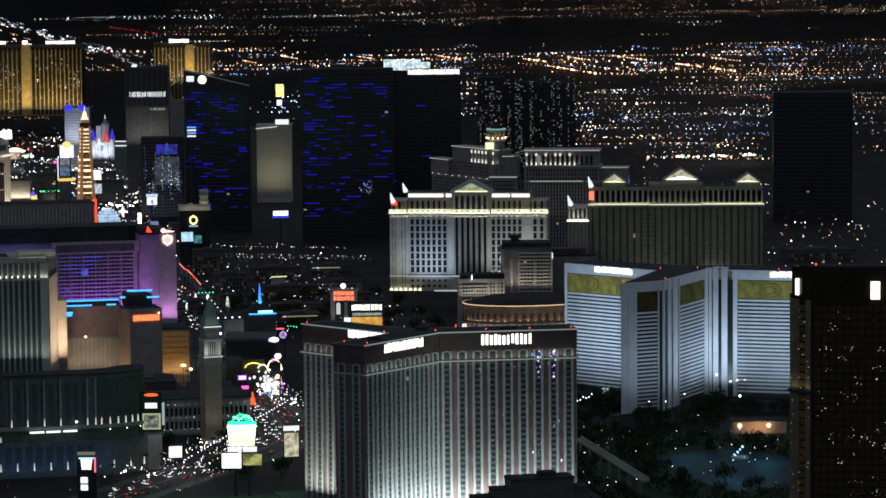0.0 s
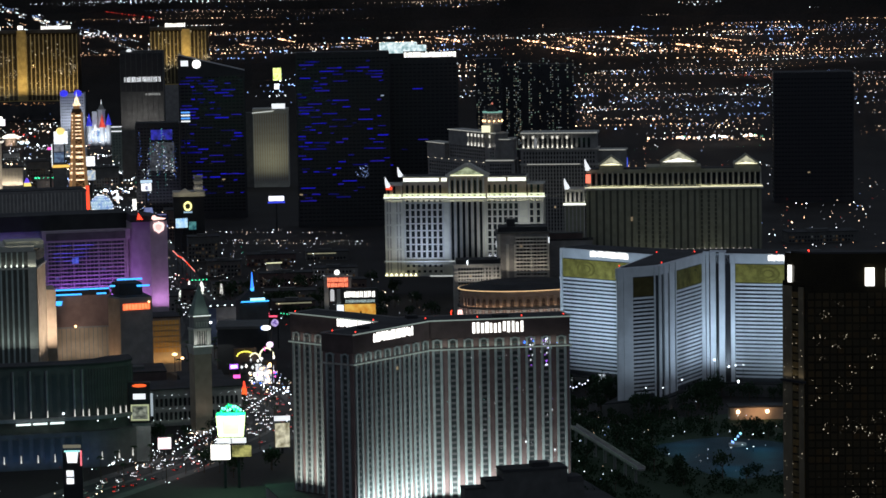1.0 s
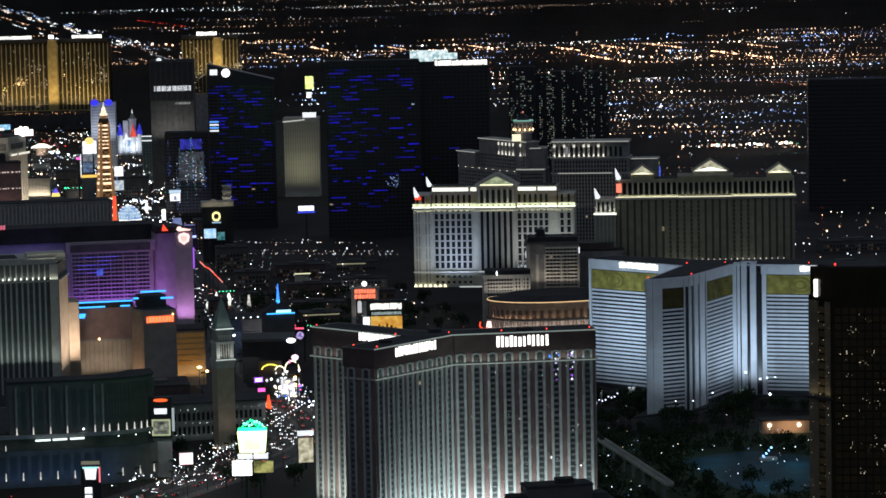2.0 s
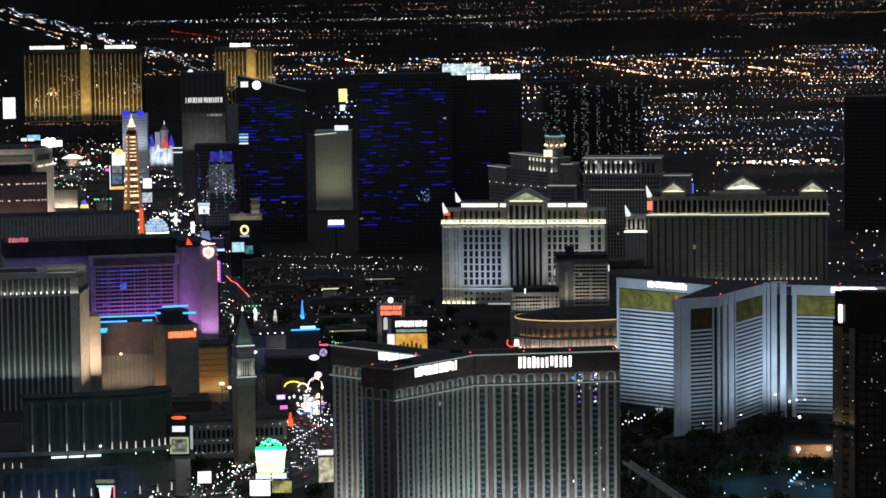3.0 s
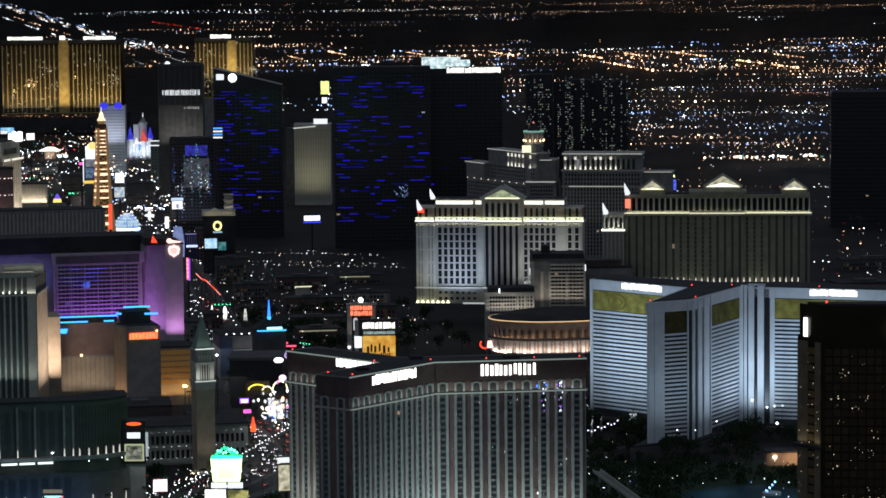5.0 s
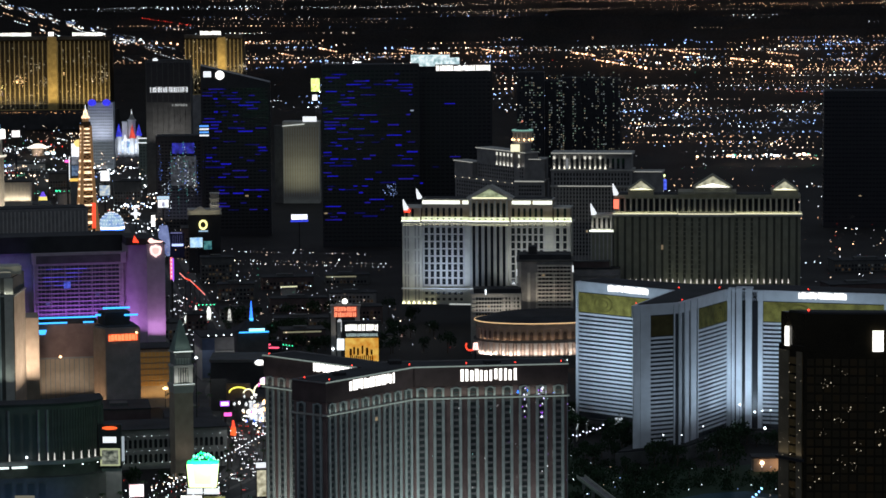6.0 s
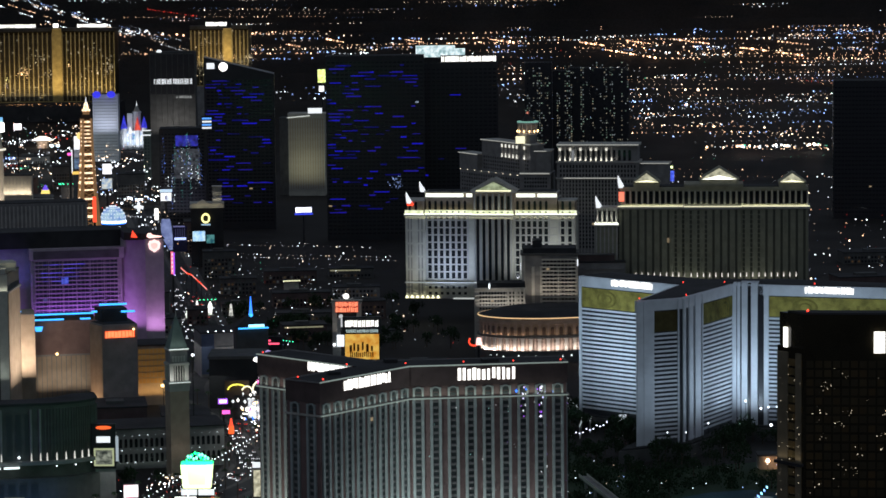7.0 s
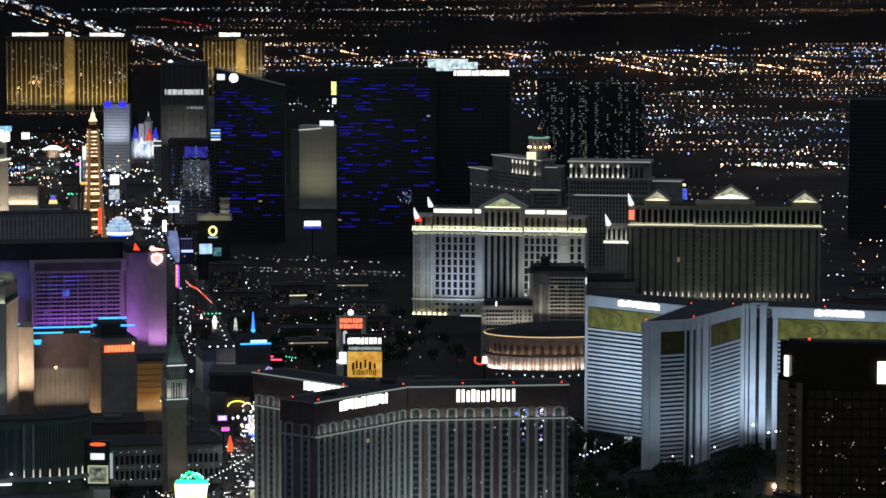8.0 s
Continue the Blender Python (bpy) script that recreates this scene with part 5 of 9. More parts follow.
for k in range(24):
    g = Geo()
    for i in range(7):
        e = radians(15 * i)
        for a in (radians(k * 15), radians(k * 15 + 15)):
            g.v.append((11.8 * math.cos(e) * math.cos(a), 11.8 * math.cos(e) * math.sin(a), 48 + 13.6 * math.sin(e)))
        if i:
            g.f.append((2 * i - 2, 2 * i - 1, 2 * i + 1, 2 * i))
    part("gore", g, b_mat, blo)
    seam = Geo()
    a = radians(k * 15)
    for i in range(6):
        e = radians(15 * i)
        seam.bead(11.95 * math.cos(e) * math.cos(a), 11.95 * math.cos(e) * math.sin(a), 48 + 13.75 * math.sin(e), 0.36, 0.9)
    part("seam_light", seam, sign_soft, blo, "string of white bulbs on a seam")
part("band", Geo().cyl(0, 0, 46.6, 48.6, 12.2, n=24), sign_white, blo)
part("lower_band", Geo().cyl(0, 0, 45.4, 46.6, 11.6, n=24), neon_blue, blo, "blue lower rim")


# ---------- generic towers ----------
def tower(name, x, y, w_, d, h, rz, wall, label, rows=0, cols=0, pane_mat=None, pane=(1.6, 1.4), z0=6, top=None, side=True, far_off=False):
    t = thing(name, x, y, 0, rz, label, "tower block")
    if far_off:
        t.matrix_basis = at_far(x, y, rz)
    part("body", Geo().box(-w_ / 2, w_ / 2, 0, d, 0, h), wall, t)
    part("roof", Geo().box(-w_ / 2 + 0.6, w_ / 2 - 0.6, 0.6, d - 0.6, h, h + 0.5), dark_roof, t)
    if rows:
        dz = (h - z0 - 3) / rows
        grid_face(t, (-w_ / 2, 0), (w_ / 2, 0), z0, rows, dz, cols, pane[0], pane[1], pane_mat, 1.0)
        if side:
            grid_face(t, (-w_ / 2, d), (-w_ / 2, 0), z0, rows, dz, max(3, int(cols * d / w_)), pane[0], pane[1], pane_mat, 1.0)
    return t


def blue_lines(t, w_, h, n, seed, z0=25):
    """Short blue lit ledges scattered over a dark facade."""
    rnd = random.Random(seed)
    for i in range(n):
        ln = rnd.choice((4, 6, 8, 11, 15))
        x = -w_ / 2 + 1 + (w_ - ln - 2) * rnd.random() ** 1.5
        z = z0 + (h - z0 - 6) * rnd.random()
        z = round(z / 3.4) * 3.4
        part("lit_ledge", Geo().box(x, x + ln, -0.5, 0.0, z, z + rnd.choice((0.5, 0.9, 1.3))), rnd.choice(BLUES), t)


BLUES = [glow("ledge_blue", (0.02, 0.015, 1.0), 0.42), glow("ledge_indigo", (0.05, 0.03, 1.0), 0.2), glow("ledge_deep", (0.02, 0.016, 0.8), 0.1)]

cosE = tower("glass_tower", 297, 1250, 98, 30, 183, -12, black_glass, "black glass tower with scattered blue lit ledges", 44, 22, win_black, (3.2, 1.5))
blue_lines(cosE, 98, 180, 110, 3)
rnd = random.Random(91)
entry = Geo()
for i in range(40):
    entry.bead(20 + rnd.gauss(0, 3.2), -1.0, 57 + rnd.gauss(0, 3.0), rnd.uniform(0.25, 0.7))
part("entrance_lights", entry, lamps("entry_blue", (0.35, 0.5, 1.0), 0.2, 2.0), cosE, kind="stuff")
cosW = tower("glass_tower", 394, 1300, 78, 34, 172, -12, black_glass, "black glass tower with a white rooftop sign", 40, 16, win_black, (3.2, 1.5))
blue_lines(cosW, 78, 160, 5, 8)
letters(cosW, Matrix.Translation((0, 0, 0)), -18, 38, 173.5, 179, 15, sign_white)
part("sign_frame", Geo().box(-19, 39, 0, 0.8, 172.5, 180), dark_metal, cosW)
for q in ((-44, -4, 4, 24, 178, 189), (-4, 6, 6, 22, 178, 186)):
    part("rooftop_pavilion", Geo().box(*q), picture("pavilion_white", (0.25, 0.42, 0.45), (0.85, 0.97, 1.0), 1.1, 0.22), cosW, "brightly lit white rooftop pavilion")
part("pavilion_base", Geo().box(-45, 8, 3, 26, 172.5, 178), dark_roof, cosW)
blu = thing("glass_tower", 184, 1400, 0, -10, "dark slanted-roof tower with blue lit ledges", "tower block")
g = Geo().prism([(-36, 0), (36, 0), (36, 30), (-36, 30)], 0, 160)
part("body", g, black_glass, blu)
wedge = Geo()
wedge.v = [(-36, 0, 160), (36, 0, 160), (36, 30, 160), (-36, 30, 160), (-36, 0, 178), (-36, 30, 178)]
wedge.f = [(0, 1, 4), (3, 5, 2), (0, 4, 5, 3), (1, 2, 5, 4)]
part("slanted_top", wedge, black_glass, blu)
grid_face(blu, (-36, 0), (36, 0), 8, 40, 3.7, 16, 3.2, 1.6, win_black)
blue_lines(blu, 72, 160, 80, 5)
part("round_sign", Geo().cyl(0, 0, 0, 0.8, 4.6, n=18, m=Matrix.Translation((-16, -0.3, 168)) @ Matrix.Rotation(radians(90), 4, "X")), sign_white, blu, "round white sign")
part("square_sign", Geo().box(-33, -25, -1, -0.2, 166, 172), sign_soft, blu)
mon = tower("hotel_tower", 317, 1760, 42, 26, 92, -14, cream, "pale hotel tower lit warmly from below")
ribs(mon, (-21, 0), (21, 0), 6, 91, 15, 1.2, 0.7, stone)
pieces("window_slot", Geo().box(-0.5, 0.5, -0.15, 0, 8, 89).mesh("window_slot", tan_render), mon, [Matrix.Translation((-18.6 + i * 2.86, 0, 0)) for i in range(14)])
part("crown", Geo().box(-21.5, 21.5, -0.8, 26, 92, 95), stone, mon)
part("crown_sign", Geo().box(2, 18, -1.0, -0.4, 95, 101), sign_soft, mon, "white roof sign")
part("cove_light", Geo().box(-22, 4, -1.4, -0.9, -0.45, 0.45, Matrix.Translation((0, 0, 92)) @ Matrix.Rotation(radians(-5), 4, "Y")), glow("cove_pale", (0.9, 0.95, 0.9), 0.7), mon, "slanting white light line")
part("side_wing", Geo().prism([(-21, 0), (-32, 12), (-30, 26), (-21, 26)], 0, 90), shade_render, mon)
flood_on(mon.matrix_basis, "hotel_wash", (-21, 0), (21, 0), 34, 12, 3800, (0.95, 1.0, 0.72), 56, 0, 110)
mdr = tower("grey_tower", 169, 1800, 52, 30, 166, -12, shade_render, "grey slab tower with a white sign line")
part("upper_glass", Geo().box(-25.6, 25.6, -0.5, 0, 118, 164), black_glass, mdr)
for i in range(9):
    part("fin", Geo().box(-26 + i * 6.4, -25.4 + i * 6.4, -0.9, 0, 82, 165), shade_render, mdr)
letters(mdr, Matrix.Identity(4), -21, 23, 129.6, 135.8, 15, sign_soft, gap=0.3)
letters(mdr, Matrix.Identity(4), 4, 22, 113.4, 116.2, 9, glow("sign_faint", (0.9, 0.92, 0.9), 0.3))
part("dome_lamp", Geo().cyl(-15, 3, 166, 169, 4, 1.5, 14), sign_soft, mdr)
flood_on(mdr.matrix_basis, "tower_wash", (-26, 0), (26, 0), 20, 70, 5200, (1.0, 0.95, 0.92), 100, 0, 110)
cry = tower("glass_tower", 131, 1450, 48, 30, 102, -10, black_glass, "dark glass block with strings of white and blue lights", 26, 12, win_black, (2.6, 1.6))
rnd = random.Random(12)
for mt in (lamps("string_white", (0.85, 0.93, 1.0), 0.1, 3), lamps("string_blue", (0.15, 0.3, 1.0), 0.1, 2), lamps("string_teal", (0.2, 0.8, 0.75), 0.1, 1.2)):
    g = Geo()
    for col in range(12):
        x, top = rnd.uniform(-22, 23), rnd.uniform(50, 98)
        for i in range(rnd.randint(5, 16)):
            g.bead(x + rnd.gauss(0, 0.5), -0.6, top - 2.6 * i * rnd.uniform(0.8, 1.2), rnd.uniform(0.2, 0.6))
    part("string_light", g, mt, cry, kind="stuff")
part("blue_screen", Geo().box(-7, 16, -0.5, 0, 84, 95), picture("screen_indigo", (0.01, 0.01, 0.06), (0.06, 0.06, 0.9), 0.5, 0.12), cry, "indigo lit screen")
part("media_wall", Geo().box(-9, 18, -0.4, 0, 50, 81), picture("media_wall", (0.005, 0.006, 0.01), (0.42, 0.46, 0.55), 0.13, 0.3), cry, "dim patchy media wall")
flood_on(cry.matrix_basis, "block_wash", (-24, 0), (24, 0), 16, 10, 5000, (0.7, 0.75, 1.0), 60, 0, 120)
tro = tower("hotel_tower", 155, 2350, 33, 24, 88, -12, white_paint, "pale tower with a blue lit crown", 20, 12, win_dark_rest, (0.9, 1.4), far_off=True)
for x in (-16, 3):
    part("crown_lamp", Geo().bead(x + 5, -1, 88, 5.5, 4.5), glow("crown_blue", (0.05, 0.05, 1.0), 0.8), tro, "blue lit crown")
flood_on(tro.matrix_basis, "tower_wash", (-16, 0), (16, 0), 20, 35, 5200, (0.75, 0.8, 1.0), 70, 0, 120)
tel = tower("tower_block", 171, 2000, 24, 20, 62, -12, verdigris, "narrow green tower with white crown bands", 14, 6, win_dark_rest, (1.2, 1.4))
for z in (57, 62.6):
    part("crown_light", Geo().box(-12.4, 12.4, -0.7, 0, z, z + 1.3), sign_soft, tel)
# castle
cas = thing("castle_hotel", 182, 2300, 0, -10, "white castle-like hotel with red and blue spires", "hotel")
part("keep", Geo().box(-15, 18, 0, 16, 0, 43), white_paint, cas)
part("box_tower", Geo().box(-6, 1, 1, 9, 43, 65), white_paint, cas, "white square tower")
part("turret", Geo().cyl(6.5, 5, 43, 66, 5, n=14), white_paint, cas, "white round turret")
part("turret_cap", Geo().cyl(6.5, 5, 66, 67.4, 6, n=14), white_paint, cas)
part("dome", Geo().cyl(6.5, 5, 67.4, 75, 4.6, 1.0, 14), stone, cas)
part("finial", Geo().cyl(6.5, 5, 75, 81, 0.8, 0.1, 8), sign_soft, cas)
# floodlight on the spires is put into their colour as glow
spire_blue, spire_red = picture("spire_blue", (0.02, 0.02, 0.5), (0.05, 0.06, 1.0), 0.8, 0.3), picture("spire_red", (0.5, 0.03, 0.02), (1.0, 0.1, 0.05), 0.9, 0.3)
for x, y, r, z, h, mt in ((-10, -2, 3.8, 46, 17, spire_blue), (16, -2, 3.6, 47, 15, spire_blue), (7.5, -4, 3.8, 44, 17, spire_red), (-2, -3, 2.4, 40, 9, sign_soft)):
    tw = part("turret", Geo().cyl(x, y, 0, z, r * 0.9), white_paint, cas)
    part("spire", Geo().cyl(x, y, z, z + h, r * 1.15, 0.15), mt, tw, "conical spire, its floodlight drawn as glow")
# glowing sheet in place of the patches of light on the front
part("front_glow", Geo().box(-13, 17, -0.6, -0.1, 24, 42), picture("castle_front", (0.08, 0.2, 0.45), (0.9, 0.97, 1.0), 1.3, 0.2), cas, "front with patchy white and pale blue floodlight drawn as glow")
flood_on(cas.matrix_basis, "castle_wash", (-14, -4), (18, -4), 16, 20, 9000, (0.85, 0.92, 1.0), 56, 0, 130)
# gold glass towers far to the south
GOLD = (1.0, 0.80, 0.44)


def gold_tower(x, y, rz, wings, h, z0, label, seed):
    t = thing("gold_hotel", x, y, 0, rz, label, "hotel")
    t.matrix_basis = at_far(x, y, rz)
    for a, b, wide, clusters in wings:
        m, n = face(a, b)
        wg = part("wing", Geo().box(0, n, 0, 24, z0, h), gold_glass, t, "gold mirror glass wing", m)
        me = Geo().box(-0.6, 0.6, -1.2, 0, z0 + 2, h - 2).mesh("rib", dull_gold)
        st = (n - 2) / (wide - 1)
        for i in range(wide):
            ob = new("rib", me)
            ob.parent, ob.matrix_basis = wg, Matrix.Translation((1 + st * i, 0, 0))
        panes = Geo()
        for i in range(wide - 1):
            for r in range(int((h - z0 - 6) / 3.2)):
                for k in (0.28, 0.72):
                    px_ = 1 + st * (i + k)
                    panes.box(px_ - st * 0.17, px_ + st * 0.17, -0.25, 0, z0 + 3 + 3.2 * r, z0 + 5.2 + 3.2 * r)
        part("window_rest", panes, win_gold, wg, kind="stuff")
        part("crown_band", Geo().box(-0.5, n + 0.5, -1, 24, h, h + 5), dark_roof, wg)
        # clusters of glowing beads imitate reflections glimmering in the gold glass
        rn = random.Random(seed + wide)
        for cx, cz, cn, sp, mt in clusters:
            g = Geo()
            for i in range(cn):
                g.bead(n * cx + rn.gauss(0, sp), -0.9, z0 + (h - z0) * cz + rn.gauss(0, sp * 0.8), 0.2 + 1.0 * rn.random() ** 3)
            part("glass_glimmer", g, mt, wg, kind="stuff")
        part("sill_band", Geo().box(-0.5, n + 0.5, -1.4, 0, z0, z0 + 1.4), gold_rib, wg)
    return t


dull_gold = surface("dull_gold", (0.62, 0.5, 0.25), rough=0.5, vary=0.6, scale=0.05)
faint_glimmer = lamps("faint_glimmer", (0.95, 0.78, 0.5), 0.05, 1.5)
star_glimmer = lamps("star_glimmer", (1.0, 0.62, 0.28), 0.3, 4.0)
violet_glimmer = lamps("violet_glimmer", (0.8, 0.7, 1.0), 0.2, 2.0)
LEFT_ = ((0.5, 0.42, 90, 5.0, star_glimmer), (0.2, 0.33, 12, 1.8, lamps("lemon_glimmer", (1.0, 0.9, 0.35), 0.5, 3.0)), (0.2, 0.22, 9, 1.6, violet_glimmer), (0.75, 0.6, 50, 8, faint_glimmer), (0.3, 0.15, 60, 12, faint_glimmer), (0.9, 0.4, 40, 6, faint_glimmer))
RIGHT_ = ((0.75, 0.45, 80, 9, faint_glimmer), (0.15, 0.5, 8, 2.0, star_glimmer), (0.3, 0.25, 70, 10, faint_glimmer), (0.9, 0.5, 60, 5, faint_glimmer), (0.5, 0.75, 40, 12, faint_glimmer))
man = gold_tower(170, 3190, -13, [((-85, -8), (4, 6), 13, LEFT_), ((18, 6), (102, -6), 13, RIGHT_)], 140, 30, "gold glass hotel with two angled wings", 4)
part("pillar", Geo().box(4, 18, 2, 26, 30, 144), gold_rib, man, "plain gold centre pillar")
letters(man, Matrix.Identity(4), -76, -20, 146, 151.5, 11, sign_white, gap=0.25)
letters(man, Matrix.Translation((0, -2, 0)), 44, 92, 146, 151.5, 11, sign_white, gap=0.25)
part("roof_sign", Geo().box(6, 14, 0, 1, 146, 152), sign_white, man, "white roof sign")
part("podium", Geo().box(-90, 110, -10, 50, 0, 30), dark_roof, man)
rn, g = random.Random(31), Geo()
for i in range(70):
    g.bead(rn.uniform(-86, 106), -11, 27 + rn.gauss(0, 1.2), rn.uniform(0.3, 0.9))
part("podium_light", g, lamps("podium_amber", (1.0, 0.5, 0.22), 0.1, 2.0), man, kind="stuff")
flood_on(man.matrix_basis, "gold_wash", (-85, -8), (2, 6), 22, 36, 33000, GOLD, 100, 0, 130)
flood_on(man.matrix_basis, "gold_wash", (22, 6), (102, -6), 22, 36, 33000, GOLD, 100, 0, 130)
dele = gold_tower(407, 3000, -13, [((-44, 0), (6, 3), 9, RIGHT_), ((18, 3), (44, 0), 5, RIGHT_)], 146, 60, "gold glass hotel with a white roof sign", 9)
part("pillar", Geo().box(6, 18, 1, 24, 60, 147), gold_rib, dele, "plain gold pillar")
letters(dele, Matrix.Identity(4), -20, 12, 151, 157, 6, sign_white, gap=0.2)
part("podium", Geo().box(-46, 46, -2, 30, 0, 60), grey_render, dele)
flood_on(dele.matrix_basis, "gold_wash", (-44, 0), (44, 0), 24, 90, 20000, GOLD, 130, 0, 130)
# lit condominium towers
for i, (x, y, w_, h, sd) in enumerate(((626, 1900, 33, 140, 1), (664, 1935, 22, 128, 2), (690, 1950, 26, 130, 3), (742, 2000, 48, 126, 4))):
    c = tower("condo_tower", x, y, w_, 24, h, -15, black_glass, "dark residential tower with columns of lit windows")
    rn, g = random.Random(sd), Geo()
    for k in range(int(w_ / 2.4)):
        share = rn.choice((0.0, 0.05, 0.12, 0.3, 0.55, 0.7))
        for r in range(38):
            if rn.random() < share:
                g.box(-w_ / 2 + 2.4 * k + 0.4, -w_ / 2 + 2.4 * k + rn.uniform(1.2, 2.2), -0.2, 0.05, 22 + r * 3.0, 23.3 + r * 3.0)
    part("window_rest", g, win_condo, c, kind="stuff")
rio = tower("dark_tower", 840, 1303.8, 88, 40, 144, -18, black_glass, "unlit black hotel tower", 30, 24, win_black, (2.6, 1.5))

# fountain hotel: long cream tower behind the classical ones
bel = thing("hotel_tower", 380, 860, 0, -20, "long cream hotel with arcaded attic and lantern", "hotel")
part("left_wing", Geo().prism([(-94, 82), (-24, -4), (-6, 10), (-76, 98)], 0, 92), grey_render, bel)
part("left_upper", Geo().prism([(-72, 68), (-21, 2), (-10, 12), (-60, 78)], 92, 119.4), grey_render, bel)
part("left_attic_cornice", Geo().prism([(-73, 68), (-20.4, 0.4), (-8.6, 11.4), (-60, 79.4)], 119.4, 120.6), stone, bel)
part("left_step", Geo().prism([(-96, 94), (-76, 66), (-66, 74), (-86, 104)], 92, 106), grey_render, bel)
part("step_cornice", Geo().prism([(-97, 94), (-75.6, 64.6), (-64.6, 74), (-86, 105.4)], 106, 107), stone, bel)
part("centre", Geo().box(-29, -2, -6, 30, 0, 95), grey_render, bel)
part("centre_tower", Geo().box(-21, -3, 6, 30, 95, 113.4), grey_render, bel)
part("right_wing", Geo().box(4, 76, -12, 18, 0, 106), grey_render, bel)
part("right_attic", Geo().box(5, 75, -10, 16, 106, 119.6), grey_render, bel)
part("far_wing", Geo().box(76, 102, -2, 18, 0, 103.4), grey_render, bel)
for q in ((3, 77, -13.2, 19, 91.0, 92.0), (3, 77, -13.2, 19, 105.2, 106.4), (3.6, 76.4, -11.8, 17, 119.6, 121.6), (75.6, 103, -3, 19, 103.4, 104.4), (-30, -2, -7, 31, 94.2, 95.4), (-22, -2.6, 5, 31, 113.4, 114.4)):
    part("cornice", Geo().box(*q), stone, bel)
dimline = glow("cove_grey", (0.95, 0.95, 0.86), 0.34)
for q in ((10, 60, -13.6, -13.2, 91.4, 92.2), (-29.6, -3.2, -7.5, -7.0, 94.8, 95.8), (77, 102, -3.4, -3.0, 103.7, 104.4), (-18, -7, 4.5, 5.0, 113.8, 114.5), (4, 76, -12.1, -11.8, 120.6, 121.4)):
    part("cove_light", Geo().box(*q), dimline, bel, "thin pale light line")
m, n = face((-73, 68), (-20.4, 0.4))
part("cove_light", Geo().box(0, n, -0.5, -0.1, 119.8, 120.5), dimline, bel, "thin pale light line", m)
m2, n2 = face((-97, 94), (-75.6, 64.6))
part("cove_light", Geo().box(0, n2, -0.5, -0.1, 106.2, 106.9), dimline, bel, "thin pale light line", m2)
cream_lamp = glow("lamp_cream", (1.0, 0.88, 0.65), 1.6)
pieces("lamp", Geo().bead(0, -0.9, 92.6, 0.55).mesh("lamp", cream_lamp), bel, [face((-94, 82), (-24, -4))[0] @ Matrix.Translation((2 + i * 12.0, 0, 0)) for i in range(10)])
mu, nu = face((-72, 68), (-21, 2))
colb = Geo().cyl(0, -0.9, 106.4, 107.6, 1.1, n=8).cyl(0, -0.9, 107.6, 118.2, 0.62, 0.55, n=8).cyl(0, -0.9, 118.2, 119.4, 1.0, n=8).mesh("column", stone)
pieces("column", colb, bel, [Matrix.Translation((6.6 + i * 4.55, -10, 0)) for i in range(11)])
# uplight on capitals and column feet is drawn as glowing boxes and wedges
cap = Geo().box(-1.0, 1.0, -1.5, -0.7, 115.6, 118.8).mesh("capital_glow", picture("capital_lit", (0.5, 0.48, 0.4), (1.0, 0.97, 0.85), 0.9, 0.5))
foot = Geo().prism([(-0.8, -1.6), (0.8, -1.6), (0.8, -1.0), (-0.8, -1.0)], 106.5, 110.5, taper=0.3).mesh("column_light_streak", glow("streak_cream", (1.0, 0.97, 0.86), 0.9))
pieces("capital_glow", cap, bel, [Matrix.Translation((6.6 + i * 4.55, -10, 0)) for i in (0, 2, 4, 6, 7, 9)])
pieces("column_light_streak", foot, bel, [Matrix.Translation((6.6 + i * 4.55, -10, 0)) for i in range(11)])
pieces("column", Geo().cyl(0, -0.8, 107, 118.5, 0.7, n=8).mesh("column", stone), bel, [mu @ Matrix.Translation((37 + i * 6.4, 0, 0)) for i in range(7)])
foot2 = Geo().prism([(-0.9, -1.7), (0.9, -1.7), (0.9, -1.0), (-0.9, -1.0)], 106.6, 110.4, taper=0.3).box(-0.9, 0.9, -1.6, -1.0, 115.4, 118.2).mesh("column_light_streak", glow("streak_cream", (1.0, 0.97, 0.86), 0.9))
pieces("column_light_streak", foot2, bel, [mu @ Matrix.Translation((37 + i * 6.4, 0, 0)) for i in range(7)])
attw = arched_pane(2.4, 9.5).mesh("attic_window", win_dark)
pieces("attic_window", attw, bel, [Matrix.Translation((8.9 + i * 4.55, -10, 107)) for i in range(14)])
grid_face(bel, (4, -12), (76, -12), 30, 18, 3.4, 24, 1.4, 1.9, win_dark_rest)
grid_face(bel, (4, -12), (76, -12), 93, 3, 3.9, 24, 1.4, 2.4, win_dark_rest)
grid_face(bel, (-94, 82), (-24, -4), 30, 18, 3.4, 26, 1.4, 1.8, win_dark_rest)
grid_face(bel, (-72, 68), (-21, 2), 94, 4, 3.3, 20, 1.4, 1.9, win_dark_rest)
grid_face(bel, (-28, -6), (-3, -6), 66, 8, 3.4, 9, 1.4, 1.8, win_dark_rest)
ribs(bel, (4, -12), (76, -12), 20, 91, 25, 0.5, 0.5, stone)
part("lantern_base", Geo().cyl(-24.6, 16, 95, 128, 8, n=16), grey_render, bel)
part("lantern_floor", Geo().cyl(-24.6, 16, 128, 130, 9.2, n=16), stone, bel)
part("lantern_core", Geo().cyl(-24.6, 16, 130, 137.6, 6.4, n=16), grey_render, bel)
pieces("lantern_column", Geo().cyl(0, 0, 130, 137.6, 0.55, n=8).mesh("lantern_column", stone), bel, [Matrix.Translation((-24.6 + 8.2 * math.cos(a * 0.524), 16 + 8.2 * math.sin(a * 0.524), 0)) for a in range(12)])
